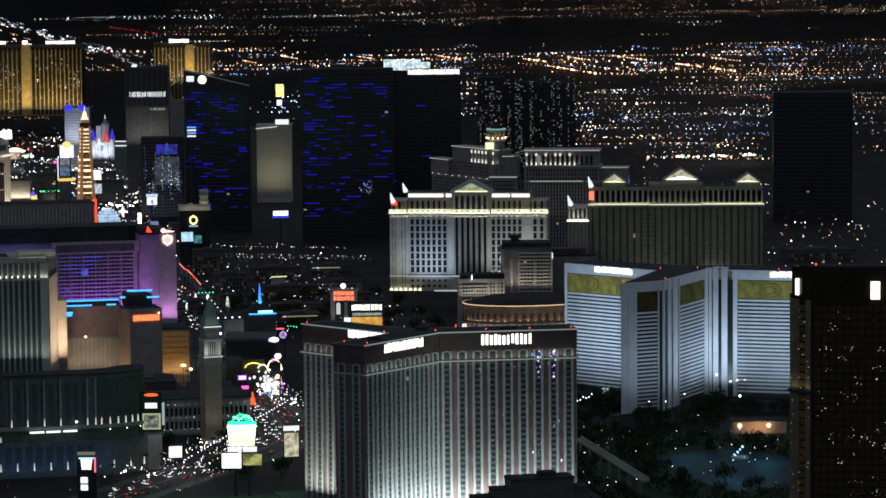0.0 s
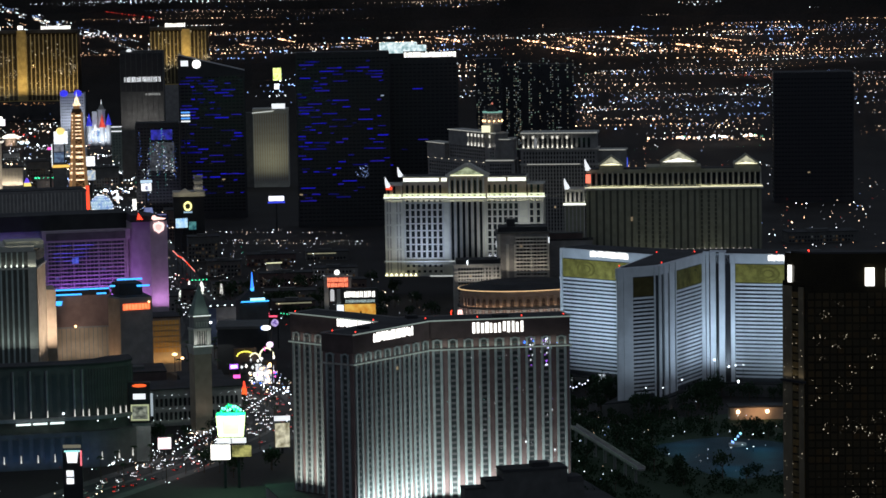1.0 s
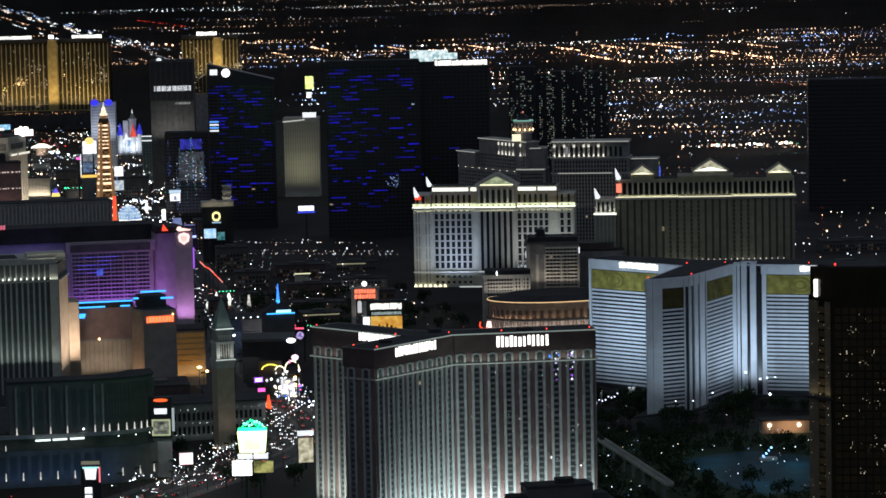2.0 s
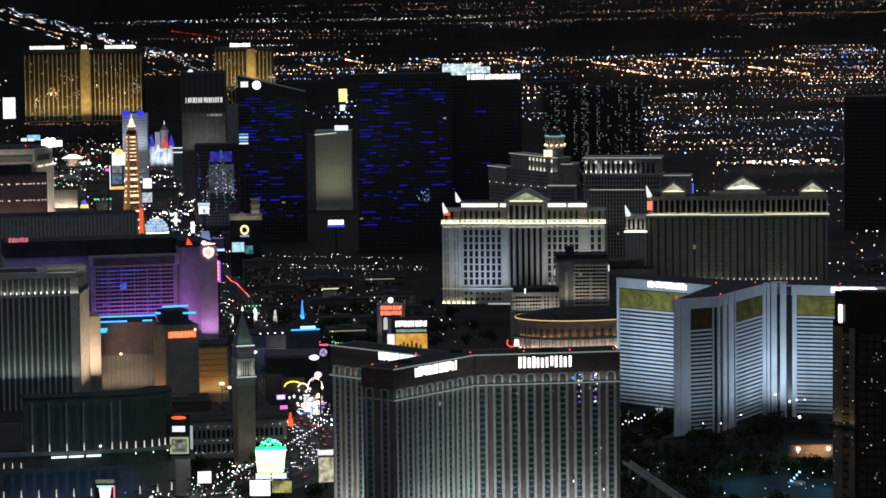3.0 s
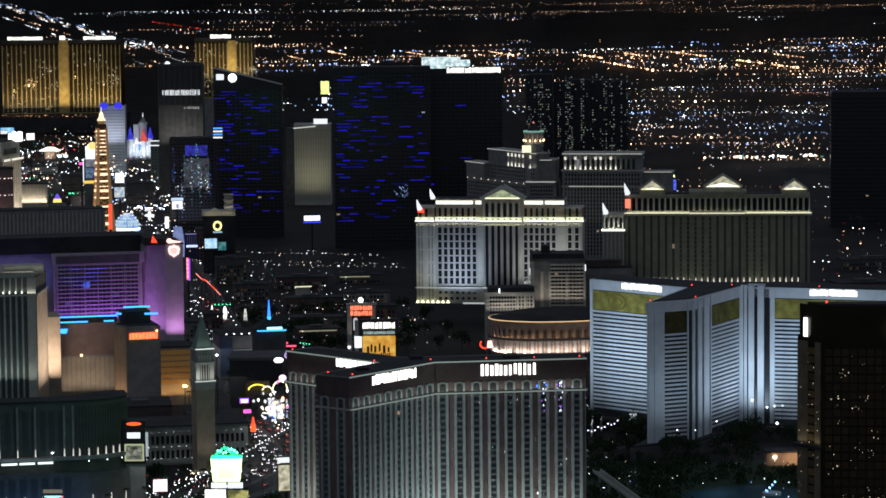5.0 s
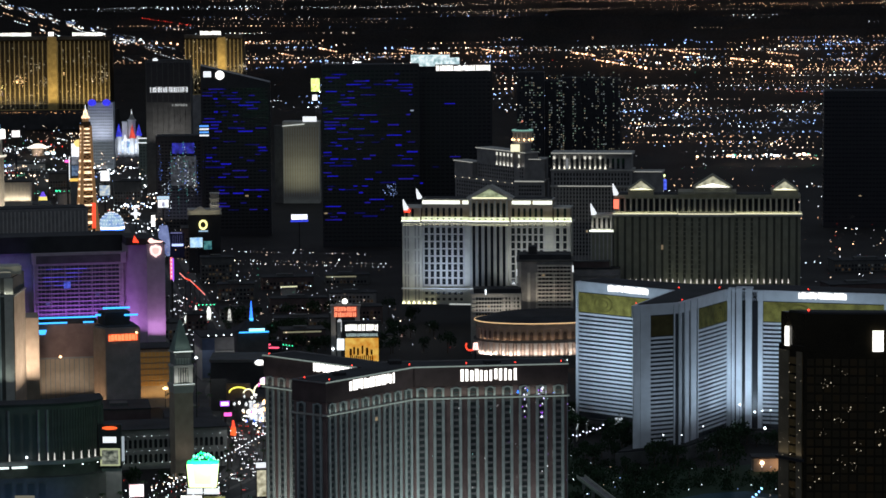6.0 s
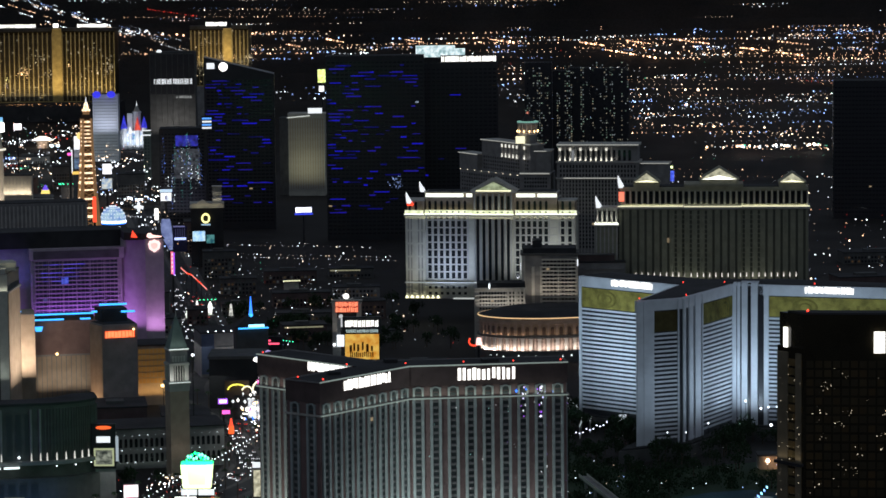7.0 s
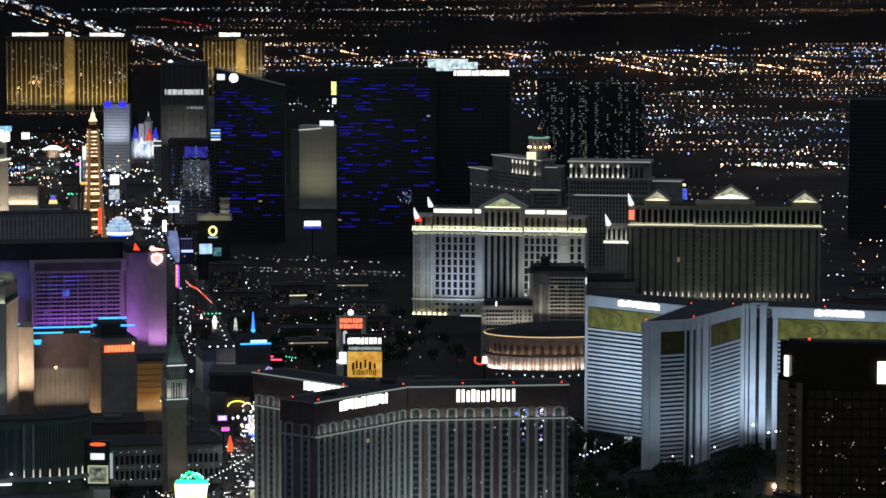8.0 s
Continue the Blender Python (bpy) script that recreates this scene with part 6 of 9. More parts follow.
part("lantern_entablature", Geo().cyl(-24.6, 16, 137.6, 139.0, 9.4, n=16), stone, bel)
part("lantern_rim", Geo().cyl(-24.6, 16, 139.0, 140.2, 9.5, n=16), glow("lantern_green", (0.35, 0.75, 0.62), 0.45), bel, "pale green lit rim")
pieces("lantern_lamp", Geo().bead(0, 0, 0, 0.9, 1.3).mesh("lantern_lamp", lamp_warm), bel, [Matrix.Translation((-24.6 + 9.3 * math.cos(a * 0.524 + 0.26), 16 + 9.3 * math.sin(a * 0.524 + 0.26), 131.4)) for a in range(12)])
part("lantern_roof", Geo().cyl(-24.6, 16, 140.2, 147, 6, 0.6, 12), dark_roof, bel)
part("roof_beacon", Geo().bead(-24.6, 15, 147.6, 1.1), glow("lamp_rust", (1.0, 0.3, 0.2), 0.8), bel)
part("lit_box", Geo().box(-34, -26, 4, 6, 121, 127.4), glow("lit_box_warm", (1.0, 0.95, 0.65), 1.1), bel, "bright lit roof box")
cove("lantern_wash", bel.matrix_basis, -33, -16, 4, 129, 260, (1.0, 0.8, 0.66), 8, 5)
cove("arcade_wash", bel.matrix_basis, 4, 56, -12.4, 106.8, 1300, (1.0, 0.97, 0.86), 6, 2.0)
cove("arcade_wash", bel.matrix_basis @ mu, 36, nu, -1.6, 106.6, 500, (1.0, 0.97, 0.88), 6, 1.6)
cove("body_wash", bel.matrix_basis, 4, 78, -34, 60, 420, (1.0, 0.97, 0.8), 36, 24)
# sign-crowned casino house
ob_ = thing("casino_house", 99.5, 1060, 0, -8, "dark casino block with stepped lit crown and yellow ring sign", "casino")
part("body", Geo().box(-15, 15, 0, 20, 0, 55.5), dark_roof, ob_)
part("crown", Geo().box(-15.4, 15.4, -0.6, 20.6, 55.5, 58.6), cream, ob_)
part("crown_lip", Geo().box(-16, 16, -1.3, 21, 54.8, 55.6), cream, ob_)
part("crown_coping", Geo().box(-16, 16, -1.3, 21, 58.6, 59.2), stone, ob_)
part("gable", Geo().gable(-10, 2, -1.2, 4, 59.2, 62.4), stone, ob_)
tur = part("turret", Geo().box(5.4, 13.6, 4.4, 13.6, 59.2, 63).box(5.4, 13.6, 4.4, 13.6, 66.8, 69.4).box(6.6, 12.4, 6, 12, 63, 74), cream, ob_)
pieces("turret_column", Geo().cyl(0, 0, 63, 66.8, 0.4, n=8).cyl(0, 0, 69.4, 74, 0.4, n=8).mesh("turret_column", stone), tur, [Matrix.Translation((x, 4.8, 0)) for x in (5.9, 8.2, 10.8, 13.1)])
for z in (63, 69.0, 74.0):
    part("turret_cap", Geo().box(4.8, 14.2, 3.8, 14.2, z - 0.4, z + 0.4), stone, tur)
ring = Geo()
for i in range(24):
    a = 2 * math.pi * i / 24
    ring.v += [(4.1 * r * math.cos(a) - 1.4, y, 45.2 + 4.7 * r * math.sin(a)) for r in (0.62, 1.0) for y in (-1.1, -0.5)]
    k, j = 4 * i, 4 * ((i + 1) % 24)
    ring.f += [(k, k + 2, j + 2, j), (k + 2, k + 3, j + 3, j + 2), (k, j, j + 1, k + 1)]
part("ring_sign", ring, glow("ring_lemon", (1.0, 0.93, 0.35), 1.7), ob_, "yellow neon ring")
part("ring_foot", Geo().box(-5.6, 3, -1.1, -0.5, 38.6, 40.0), glow("caption_blue", (0.5, 0.75, 1.0), 0.6), ob_, "faint blue caption bar")
cove("crown_wash", ob_.matrix_basis, -14, 14, -5, 53, 420, (1.0, 0.9, 0.65), 10, 4)
cove("turret_wash", ob_.matrix_basis, 4, 15, 0.5, 60, 160, (1.0, 0.9, 0.75), 10, 4)
# further signs along the boulevard
white_board = picture("white_board", (0.55, 0.6, 0.66), (1.0, 1.0, 1.0), 1.5, 0.3)
def billboard(x, y, z0, z1, w_, mat, label, frame_mat=None, poles=1):
    t = thing("billboard", x, y, 0, random.uniform(-8, 0), label, "sign")
    part("screen", Geo().box(-w_ / 2, w_ / 2, -0.4, 0, z0, z1), mat, t)
    part("frame", Geo().box(-w_ / 2 - 0.5, w_ / 2 + 0.5, 0, 1.2, z0 - 0.5, z1 + 0.5), frame_mat or dark_metal, t)
    for i in range(poles):
        xx = 0 if poles == 1 else (-w_ / 3, w_ / 3)[i]
        part("pole", Geo().cyl(xx, 0.6, 0, z0, 0.8), dark_metal, t)
    return t


billboard(90.6, 1054, 24.7, 33.9, 11.6, picture("screen_cyan", (0.25, 0.55, 1.0), (0.7, 0.95, 1.0), 1.0, 0.2), "bright cyan screen on a pole")
billboard(101.3, 1054, 22.5, 30.3, 7.4, picture("screen_teal", (0.02, 0.15, 0.2), (0.15, 0.5, 0.5), 0.5, 0.3), "dim teal screen on a pole")
pyl = billboard(85.2, 1240, 46.2, 54, 10.4, white_board, "white lit pylon sign with a pale blue header")
part("header", Geo().box(-6, 6, -0.8, 0.6, 54.6, 57.4), glow("header_ice", (0.6, 0.8, 1.0), 0.9), pyl)
part("emblem", Geo().box(-1.2, 1.2, -0.7, -0.45, 47.4, 51.4), glow("emblem_lilac", (0.5, 0.5, 0.75), 0.5), pyl)
lime = billboard(564, 3000, 62, 82, 13, picture("lime_board", (0.35, 0.5, 0.05), (0.9, 1.0, 0.4), 1.6, 0.25), "tall yellow-green lit sign far south")
part("lower_board", Geo().box(-5, 3, -0.5, 0, 48, 57), white_board, lime)
lime.matrix_basis = at_far(564, 3000, -12)
billboard(-69, 1700, 122, 146, 14, white_board, "tall white and cyan sign")
vb = billboard(221, 1237, 31, 36, 16, picture("screen_violet", (0.7, 0.75, 1.0), (1.0, 1.0, 1.0), 1.8, 0.2), "glowing violet-white sign beside the gardens")
part("glow_strip", Geo().box(-9, 9, -0.3, 0, 28.6, 30.4), glow("strip_ultramarine", (0.05, 0.08, 1.0), 0.8), vb, "blue light strip under the sign")
billboard(28, 1240, 74, 84, 9, white_board, "white lit sign with lower amber panel")
billboard(27, 1235, 60, 70, 10, picture("screen_blueish", (0.2, 0.4, 0.7), (0.9, 0.9, 0.8), 0.8, 0.25), "blue and white sign panel")
dm = thing("casino_pylon", 0, 1500, 0, 0, "tall casino pylon with white sign, dome and screens", "sign")
part("white_sign", Geo().box(23.4, 38.6, -0.8, 0, 79.4, 93.5), white_board, dm, "glaring white sign")
part("dome", Geo().bead(31, 0, 93.5, 5, 4.2), glow("dome_yellow", (1.0, 0.75, 0.25), 1.1), dm, "small amber dome")
part("upper_screen", Geo().box(23.4, 34, -0.6, 0, 70.9, 79.3), picture("screen_slate", (0.06, 0.07, 0.09), (0.4, 0.42, 0.5), 0.5, 0.25), dm)
part("lower_screen", Geo().box(23.4, 34, -0.6, 0, 59.1, 70.0), picture("screen_night", (0.01, 0.02, 0.15), (0.3, 0.5, 0.8), 0.4, 0.2), dm)
part("frame", Geo().box(20.4, 21.4, -0.6, 0, 54.7, 79.4), sign_soft, dm, "upright white light line")
part("marquee_strip", Geo().box(21, 40, -1.2, -0.6, 53.4, 56.4), glow("strip_amber", (1.0, 0.6, 0.12), 1.0), dm, "amber marquee strip")
part("mast", Geo().box(22, 36, 0, 2, 0, 93.5 - 1), dark_metal, dm)
yv = thing("rooftop_sign", -7.6, 1500, 0, -8, "yellow disc sign under a violet cap", "sign")
part("disc", Geo().cyl(0, 0, 33.5, 38, 4.9, 3.8, 14), glow("disc_amber", (1.0, 0.78, 0.2), 1.1), yv)
part("cap", Geo().cyl(0, 0, 38, 43, 3.4, 0.8, 14), glow("cap_violet", (0.2, 0.1, 1.0), 0.8), yv)
part("stalk", Geo().cyl(0, 0, 0, 33.5, 1.2), dark_metal, yv)
gr = thing("pavilion_roof", 46.5, 1780, 0, 0, "round pavilion with a rim of green lamps", "building")
part("drum", Geo().cyl(0, 0, 0, 18, 10, n=20), grey_render, gr)
part("roof", Geo().cyl(0, 0, 18, 22, 11, 3, 20), dark_roof, gr)
pieces("rim_lamp", Geo().bead(0, 0, 0, 0.9).mesh("rim_lamp", lamp_green), gr, [Matrix.Translation((11.6 * math.cos(k * 0.45), 6 * math.sin(k * 0.45), 20)) for k in range(14)])
fl = thing("entrance_canopy", 69, 2330, 0, -6, "brightly lit white entrance canopy on a tower", "building")
part("body", Geo().box(-8, 8, 0, 14, 0, 31), tan_render, fl)
part("canopy", Geo().prism([(-14, -4), (14, -4), (14, 12), (-14, 12)], 31, 36, taper=0.3), picture("canopy_white", (0.9, 0.7, 0.5), (1.0, 1.0, 0.95), 2.0, 0.2), fl, "glaring white canopy")
part("front_glow", Geo().box(-6, 5, -0.5, 0, 8, 29), picture("front_amber", (0.15, 0.08, 0.03), (1.0, 0.7, 0.5), 0.8, 0.2), fl, "warm lit front")
pr = thing("floodlight_mast", 74.8, 2190, 0, 0, "mast with two large cool white lamps", "lamp")
for x in (0, -7.6):
    part("head", Geo().bead(x, 0, 33.9, 2.8, 2.0), glow("lamp_icy", (0.75, 0.95, 1.0), 2.2), pr)
part("arm", Geo().box(-8, 0.4, 0.5, 1, 33.4, 34.2), dark_metal, pr)
part("mast", Geo().cyl(-3.8, 0.8, 0, 33.6, 0.7), dark_metal, pr)
billboard(-40.4, 1440, 105.6, 112.3, 8.2, picture("glare_white", (0.9, 0.75, 0.8), (1.0, 1.0, 1.0), 1.6, 0.3), "white and pink rooftop screen")
billboard(-38.2, 1740, 94, 100, 15, picture("screen_azure", (0.1, 0.4, 0.9), (0.5, 0.9, 1.0), 1.0, 0.2), "cyan and white rooftop screen")
stp = thing("rooftop_sign", 118, 1180, 0, -8, "tilted blue and white striped sign", "sign")
for k in range(4):
    part("stripe", Geo().box(-4.5, 4.5, -0.5, 0, 120 + 3 * k, 121.6 + 3 * k), glow("stripe_blue", (0.1, 0.35, 1.0), 1.2) if k % 2 else sign_soft, stp)
part("backing", Geo().box(-5, 5, 0, 0.8, 119, 132), dark_metal, stp)
part("stalk", Geo().cyl(0, 0.8, 0, 120, 1.0), dark_metal, stp)
# cream hotel with a lit ledge, and the low casino block before it
phw = thing("hotel_tower", 0, 0, 0, 0, "cream hotel tower with a lit ledge and white roof sign", "hotel")
PC, PE = (-120.3, 860.7), (-100.8, 894.5)
PLAN_P = [(-205, 858), PC, PE, (-118, 925), (-200, 900)]
part("body", Geo().prism(PLAN_P, 0, 125), cream, phw)
part("upper_wall", Geo().prism(inset(PLAN_P, 0.8), 125, 142), cream, phw)
part("roof", Geo().prism(inset(PLAN_P, 2.5), 142, 143), dark_roof, phw)
part("ledge", Geo().prism(inset(PLAN_P, -1.4), 124.4, 125.4), stone, phw)
m, n = face(PC, PE)
for a, b in ((1, 13), (17, n + 2)):
    part("ledge_light", Geo().box(a, b, -1.9, -1.5, 125.4, 127.0), glow("ledge_cream", (1.0, 0.96, 0.82), 0.9), phw, "white light strip on the ledge", m)
part("window_band", Geo().box(6, 30, -0.35, 0.75, 131, 136), shade_render, phw, "dark window band", m)
part("window_band", Geo().box(4, 82, -0.35, 0.75, 130.5, 136), shade_render, phw, "dark window band", face((-205, 858), PC)[0])
ribs(phw, PC, PE, 20, 124, 9, 0.9, 0.5, stone, "pilaster")
part("roof_sign", Geo().prism([(-6.2, -4.6), (6.2, -3.4), (6.2, 4.2), (3.2, 5.2), (1.6, 3.6), (-0.6, 5.6), (-2.6, 3.8), (-6.2, 3.0)], 0, 1.0, Matrix.Translation((-105.8, 888, 145)) @ Matrix.Rotation(radians(90), 4, "X")), sign_white, phw, "glaring white roof sign")
part("sign_post", Geo().box(-107, -104.6, 889, 890, 140, 145), dark_metal, phw)
part("roof_beacon", Geo().bead(-128, 866, 144.4, 0.7), lamp_red, phw)
flood("tower_wash", (-205, 858), PC, 6, 130, 2600, (1.0, 0.86, 0.7), 138, 2, 150)
flood("tower_wash", PC, PE, 14, 60, 20000, (1.0, 0.84, 0.68), 120, 2, 120)
bwl = thing("casino_block", 0, 0, 0, 0, "dark red-brown casino block with rows of small lamps", "casino")
part("wall", Geo().box(-230, -113, 836, 855, 0, 121), brick_red, bwl)
part("roof", Geo().box(-230.5, -112.5, 835.5, 855.5, 121, 122), dark_roof, bwl)
part("upper_roof", Geo().box(-230, -126, 838, 855, 122, 129), dark_roof, bwl)
for z, n, r in ((113, 24, 0.7), (98.4, 30, 0.6)):
    pieces("row_lamp", Geo().bead(0, 0, 0, r).mesh("row_lamp", glow("row_rose", (1.0, 0.82, 0.76), 1.1)), bwl, [Matrix.Translation((-114.5 - (2.1 + 0.4 * (k % 3)) * k, 835.2, z - 0.05 * (k % 4))) for k in range(n)])
flood("row_wash", (-170, 836), (-113, 836), 5, 84, 1000, (1.0, 0.68, 0.6), 110, 2, 130)
arc2 = thing("low_building", -72, 1100, 0, -8, "pale arcaded low block, lit warmly", "building")
part("body", Geo().box(-30, 14, 0, 20, 0, 86), cream, arc2)
part("roof", Geo().box(-30.5, 14.5, -0.5, 20.5, 86, 87), dark_roof, arc2)
ribs(arc2, (-30, 0), (14, 0), 66, 85, 14, 1.0, 0.8, stone, "column")
cove("arcade_wash", arc2.matrix_basis, -30, 14, -3, 68, 5200, (1.0, 0.84, 0.66), 10, 3)
# ---------- round shopping hall and older hotel blocks ----------
hall = thing("shopping_hall", 258, 388, -1.2, 0, "oval classical shopping hall with amber cornice and uplit columns", "building")
HR = [(55 * math.cos(radians(a)), 36 * math.sin(radians(a))) for a in range(0, 360, 6)]
blush_stone = surface("blush_stone", (0.52, 0.42, 0.35), vary=0.3)
part("drum", Geo().prism(HR, 0, 20), surface("dun_render", (0.30, 0.245, 0.20), vary=0.3), hall)
part("attic", Geo().prism(inset(HR, 1.4), 20, 29.2), tan_render, hall)
part("cove_wall", Geo().prism(inset(HR, 1.2), 29.2, 33.0, taper=1.02), blush_stone, hall, "smooth concave wall under the crown")
part("belt", Geo().prism(inset(HR, -1.5), 19.2, 20.3), shade_render, hall, "dark belt cornice")
part("plinth", Geo().prism(inset(HR, -2.5), 0, 9.4), shade_render, hall, "dark plinth storey")
part("crown", Geo().prism(inset(HR, -0.6), 33.0, 34.0), tan_render, hall)
part("crown_light", rim(HR, 0.9, -0.4, 33.4, 34.0), glow("crown_amber", (1.0, 0.66, 0.34), 0.95), hall, "amber line of light on the crown")
part("roof", Geo().prism(inset(HR, 0.6), 34.0, 37.6, taper=0.72), dark_roof, hall)
colh = Geo().box(-1.1, 1.1, -1.2, 0, 9.4, 18.2).box(-1.5, 1.5, -1.5, 0, 18.2, 19.2).mesh("column", stone)
thin = Geo().box(-0.45, 0.45, -0.7, 0, 9.4, 19.0).mesh("column", blush_stone)
pier = Geo().box(-0.8, 0.8, -1.0, 0, 20.3, 27.6).prism([(-0.8, -1.0), (0.8, -1.0), (0.8, 0), (-0.8, 0)], 27.6, 29.2, taper=1.7).mesh("bracket", blush_stone)
# flat panes whose dark colour gives the shade inside the niches
niche = arched_pane(2.6, 6.0).mesh("niche", surface("niche_shade", (0.16, 0.12, 0.1), vary=0.4))
foot_mat = glow("foot_white", (0.85, 0.97, 0.95), 1.5)
for k in range(29):
    a = radians(176 + 6.8 * k)

    def ring_at(r, b):
        return Matrix.Translation(((r + 2) * math.cos(b), (r - 17) * math.sin(b), 0)) @ Matrix.Rotation(math.atan2(-math.cos(b) * (r - 17), math.sin(b) * r) + math.pi, 4, "Z")

    pieces("column", colh, hall, [ring_at(53, a)])
    pieces("column", thin, hall, [ring_at(53, a + radians(3.4))])
    pieces("bracket", pier, hall, [ring_at(51.6, a)])
    pieces("niche", niche, hall, [ring_at(51.6, a + radians(3.4)) @ Matrix.Translation((0, 0, 21.2))])
    if k % 4 != 3:
        part("foot_lamp", Geo().bead(56.5 * math.cos(a + 0.06), 39.5 * math.sin(a + 0.06), 5.6 + 0.5 * (k % 3), 0.75 - 0.12 * (k % 2)), foot_mat, hall)
for a0 in range(190, 330, 28):
    r0, r1 = radians(a0), radians(a0 + 27)
    p0, p1 = (258 + 54 * math.cos(r0), 388 + 37 * math.sin(r0)), (258 + 54 * math.cos(r1), 388 + 37 * math.sin(r1))
    flood("hall_wash", p0, p1, 3.0, 8.6, 2300, (1.0, 0.83, 0.77), 15.5, 0, 130)
    flood("attic_wash", p0, p1, 0.6, 19.6, 330, (1.0, 0.68, 0.44), 30, 0, 150)
rose = glow("rose_lamp", (1.0, 0.6, 0.55), 2.0)
for k in range(10):
    a = 2.6 + 0.42 * k
    part("emblem_tube", Geo().bead(-64 + 3.6 * math.cos(a), -20, 17.0 + 3.2 * math.sin(a), 0.8, 1.0), neon_red, hall, "red neon emblem")
part("emblem_core", Geo().prism([(-62.4, -20.4), (-58, -20.4), (-58, -19.6), (-62.4, -19.6)], 14.0, 19.4, taper=0.7), rose, hall, "glaring rose-white emblem face")
part("emblem_post", Geo().box(-61, -59.6, -19.4, -18.4, 0, 15), dark_metal, hall)

old = thing("hotel_block", 269.5, 440, 0, -14, "older grey-brown hotel block with balcony bands", "hotel")
part("body", Geo().box(-21, 21, 0, 26, 0, 69), grey_render, old)
part("roof_slab", Geo().box(-22, 22, -1.6, 27, 69, 70.4), shade_render, old)
part("attic_storey", Geo().box(-20, 20, 0.5, 25, 70.4, 74.2), dark_roof, old)
part("roof_house", Geo().box(-13, -6, 6, 18, 74.2, 80), dark_roof, old)
bandm = Geo().box(-6, 20, -1.0, 0, 0, 1.25).mesh("balcony_band", stone)
pieces("balcony_band", bandm, old, [Matrix.Translation((0, 0, 8 + 2.85 * r)) for r in range(21)])
for x0, x1 in ((-21, -18.4), (-13.6, -11.4), (-7.2, -6.0), (6.4, 7.2), (20.0, 21.2)):
    part("fin", Geo().box(x0, x1, -1.5, 0, 0, 60.5 if x0 > -18 else 68.6), stone, old, "pale upright fin")
grid_face(old, (-6, 0), (20, 0), 9.3, 20, 2.85, 9, 2.0, 1.5, win_dark_rest, 0.5)
part("corner_lamp", Geo().box(20.6, 21.6, -1.8, -1.3, 61, 66), sign_soft, old, "upright white corner lamp")
part("corner_lamp", Geo().box(-22, -21.4, -1.8, -1.3, 58, 63.5), glow("corner_pale", (0.9, 0.92, 0.95), 0.7), old, "upright pale corner lamp")
cove("block_wash", old.matrix_basis, -20, 20, -8, 38, 1700, (1.0, 0.9, 0.76), 16, 7)
oldb = thing("hotel_block", 330, 452, 0, -14, "low dark hotel wing with stepped roofs behind the white hotel", "hotel")
part("body", Geo().box(-38, 2, 0, 10, 0, 60), grey_render, oldb)
part("roof", Geo().box(-38.5, 2.5, -0.5, 10.5, 60, 61), dark_roof, oldb)
part("roof_storey", Geo().box(-34, -6, 3, 10, 61, 65.5), umber_render, oldb)
part("roof_storey_edge", Geo().box(-34.5, -5.5, 2.4, 10.4, 65.5, 66.2), shade_render, oldb)
pieces("balcony_band", Geo().box(-37, 1, -0.8, 0, 0, 1.1).mesh("balcony_band", grey_render), oldb, [Matrix.Translation((0, 0, 20 + 2.9 * r)) for r in range(13)])
oldl = thing("low_building", 231, 436, 0, -12, "low pale block with upright fins and balcony bands", "building")
part("body", Geo().box(-20, 18, 0, 20, 0, 45), stone, oldl)
part("roof", Geo().box(-20.6, 18.6, -0.6, 20.6, 45, 46), stone, oldl)
part("roof_top", Geo().box(-18, 18, 1, 20, 46, 49.5), dark_roof, oldl)
ribs(oldl, (4, 0), (18, 0), 4, 45, 5, 1.1, 1.2, stone, "fin", 0.8)
pieces("balcony_band", Geo().box(-19.5, 4, -0.8, 0, 0, 1.2).mesh("balcony_band", stone), oldl, [Matrix.Translation((0, 0, 8 + 2.9 * r)) for r in range(12)])
grid_face(oldl, (-18, 0), (18, 0), 6.4, 13, 2.9, 15, 1.5, 1.7, win_dark_rest, 1.2)
cove("block_wash", oldl.matrix_basis, -18, 18, -6, 32, 1500, (1.0, 0.93, 0.85), 10, 5)
part("roof_lamp", Geo().bead(-9, -1.2, 47.5, 0.5, 2.4), lamp_white, oldl, "upright white roof lamp")
# ---------- marquees ----------
mq = thing("marquee", 102, 377, 0, -10, "white columned marquee with red lettering and a globe", "sign")
for x in (-9.1, 8.6):
    part("pillar", Geo().box(x - 1.7, x + 1.7, -1.3, 1.3, 1.2, 45.4).box(x - 2.1, x + 2.1, -1.6, 1.6, 0, 1.2).box(x - 2.1, x + 2.1, -1.6, 1.6, 45.4, 46.6), stone, mq)
part("board", Geo().box(-7.4, 6.9, -0.5, 0.6, 28, 47.4), dark_metal, mq)
part("architrave", Geo().box(-11.4, 11.2, -1.6, 1.6, 47.4, 48.6).box(-6, 5, -1.0, 1.0, 48.6, 49.2), stone, mq)
part("globe", Geo().bead(-0.6, 0, 51.0, 2.1), sign_white, mq, "white lit globe")
part("letter_tray", Geo().box(-8.4, 8.2, -1.4, -0.9, 39.4, 47.2), picture("tray_red", (0.5, 0.02, 0.01), (0.9, 0.08, 0.03), 0.5, 0.5), mq, "red glowing tray behind the letters")
for z in (43.7, 39.7):
    letters(mq, Matrix.Translation((0, -1.2, 0)), -8.2, 8.2, z, z + 3.3, 7 if z > 42 else 6, glow("letter_coral", (1.0, 0.30, 0.16), 1.6), 0.4, 0.3)
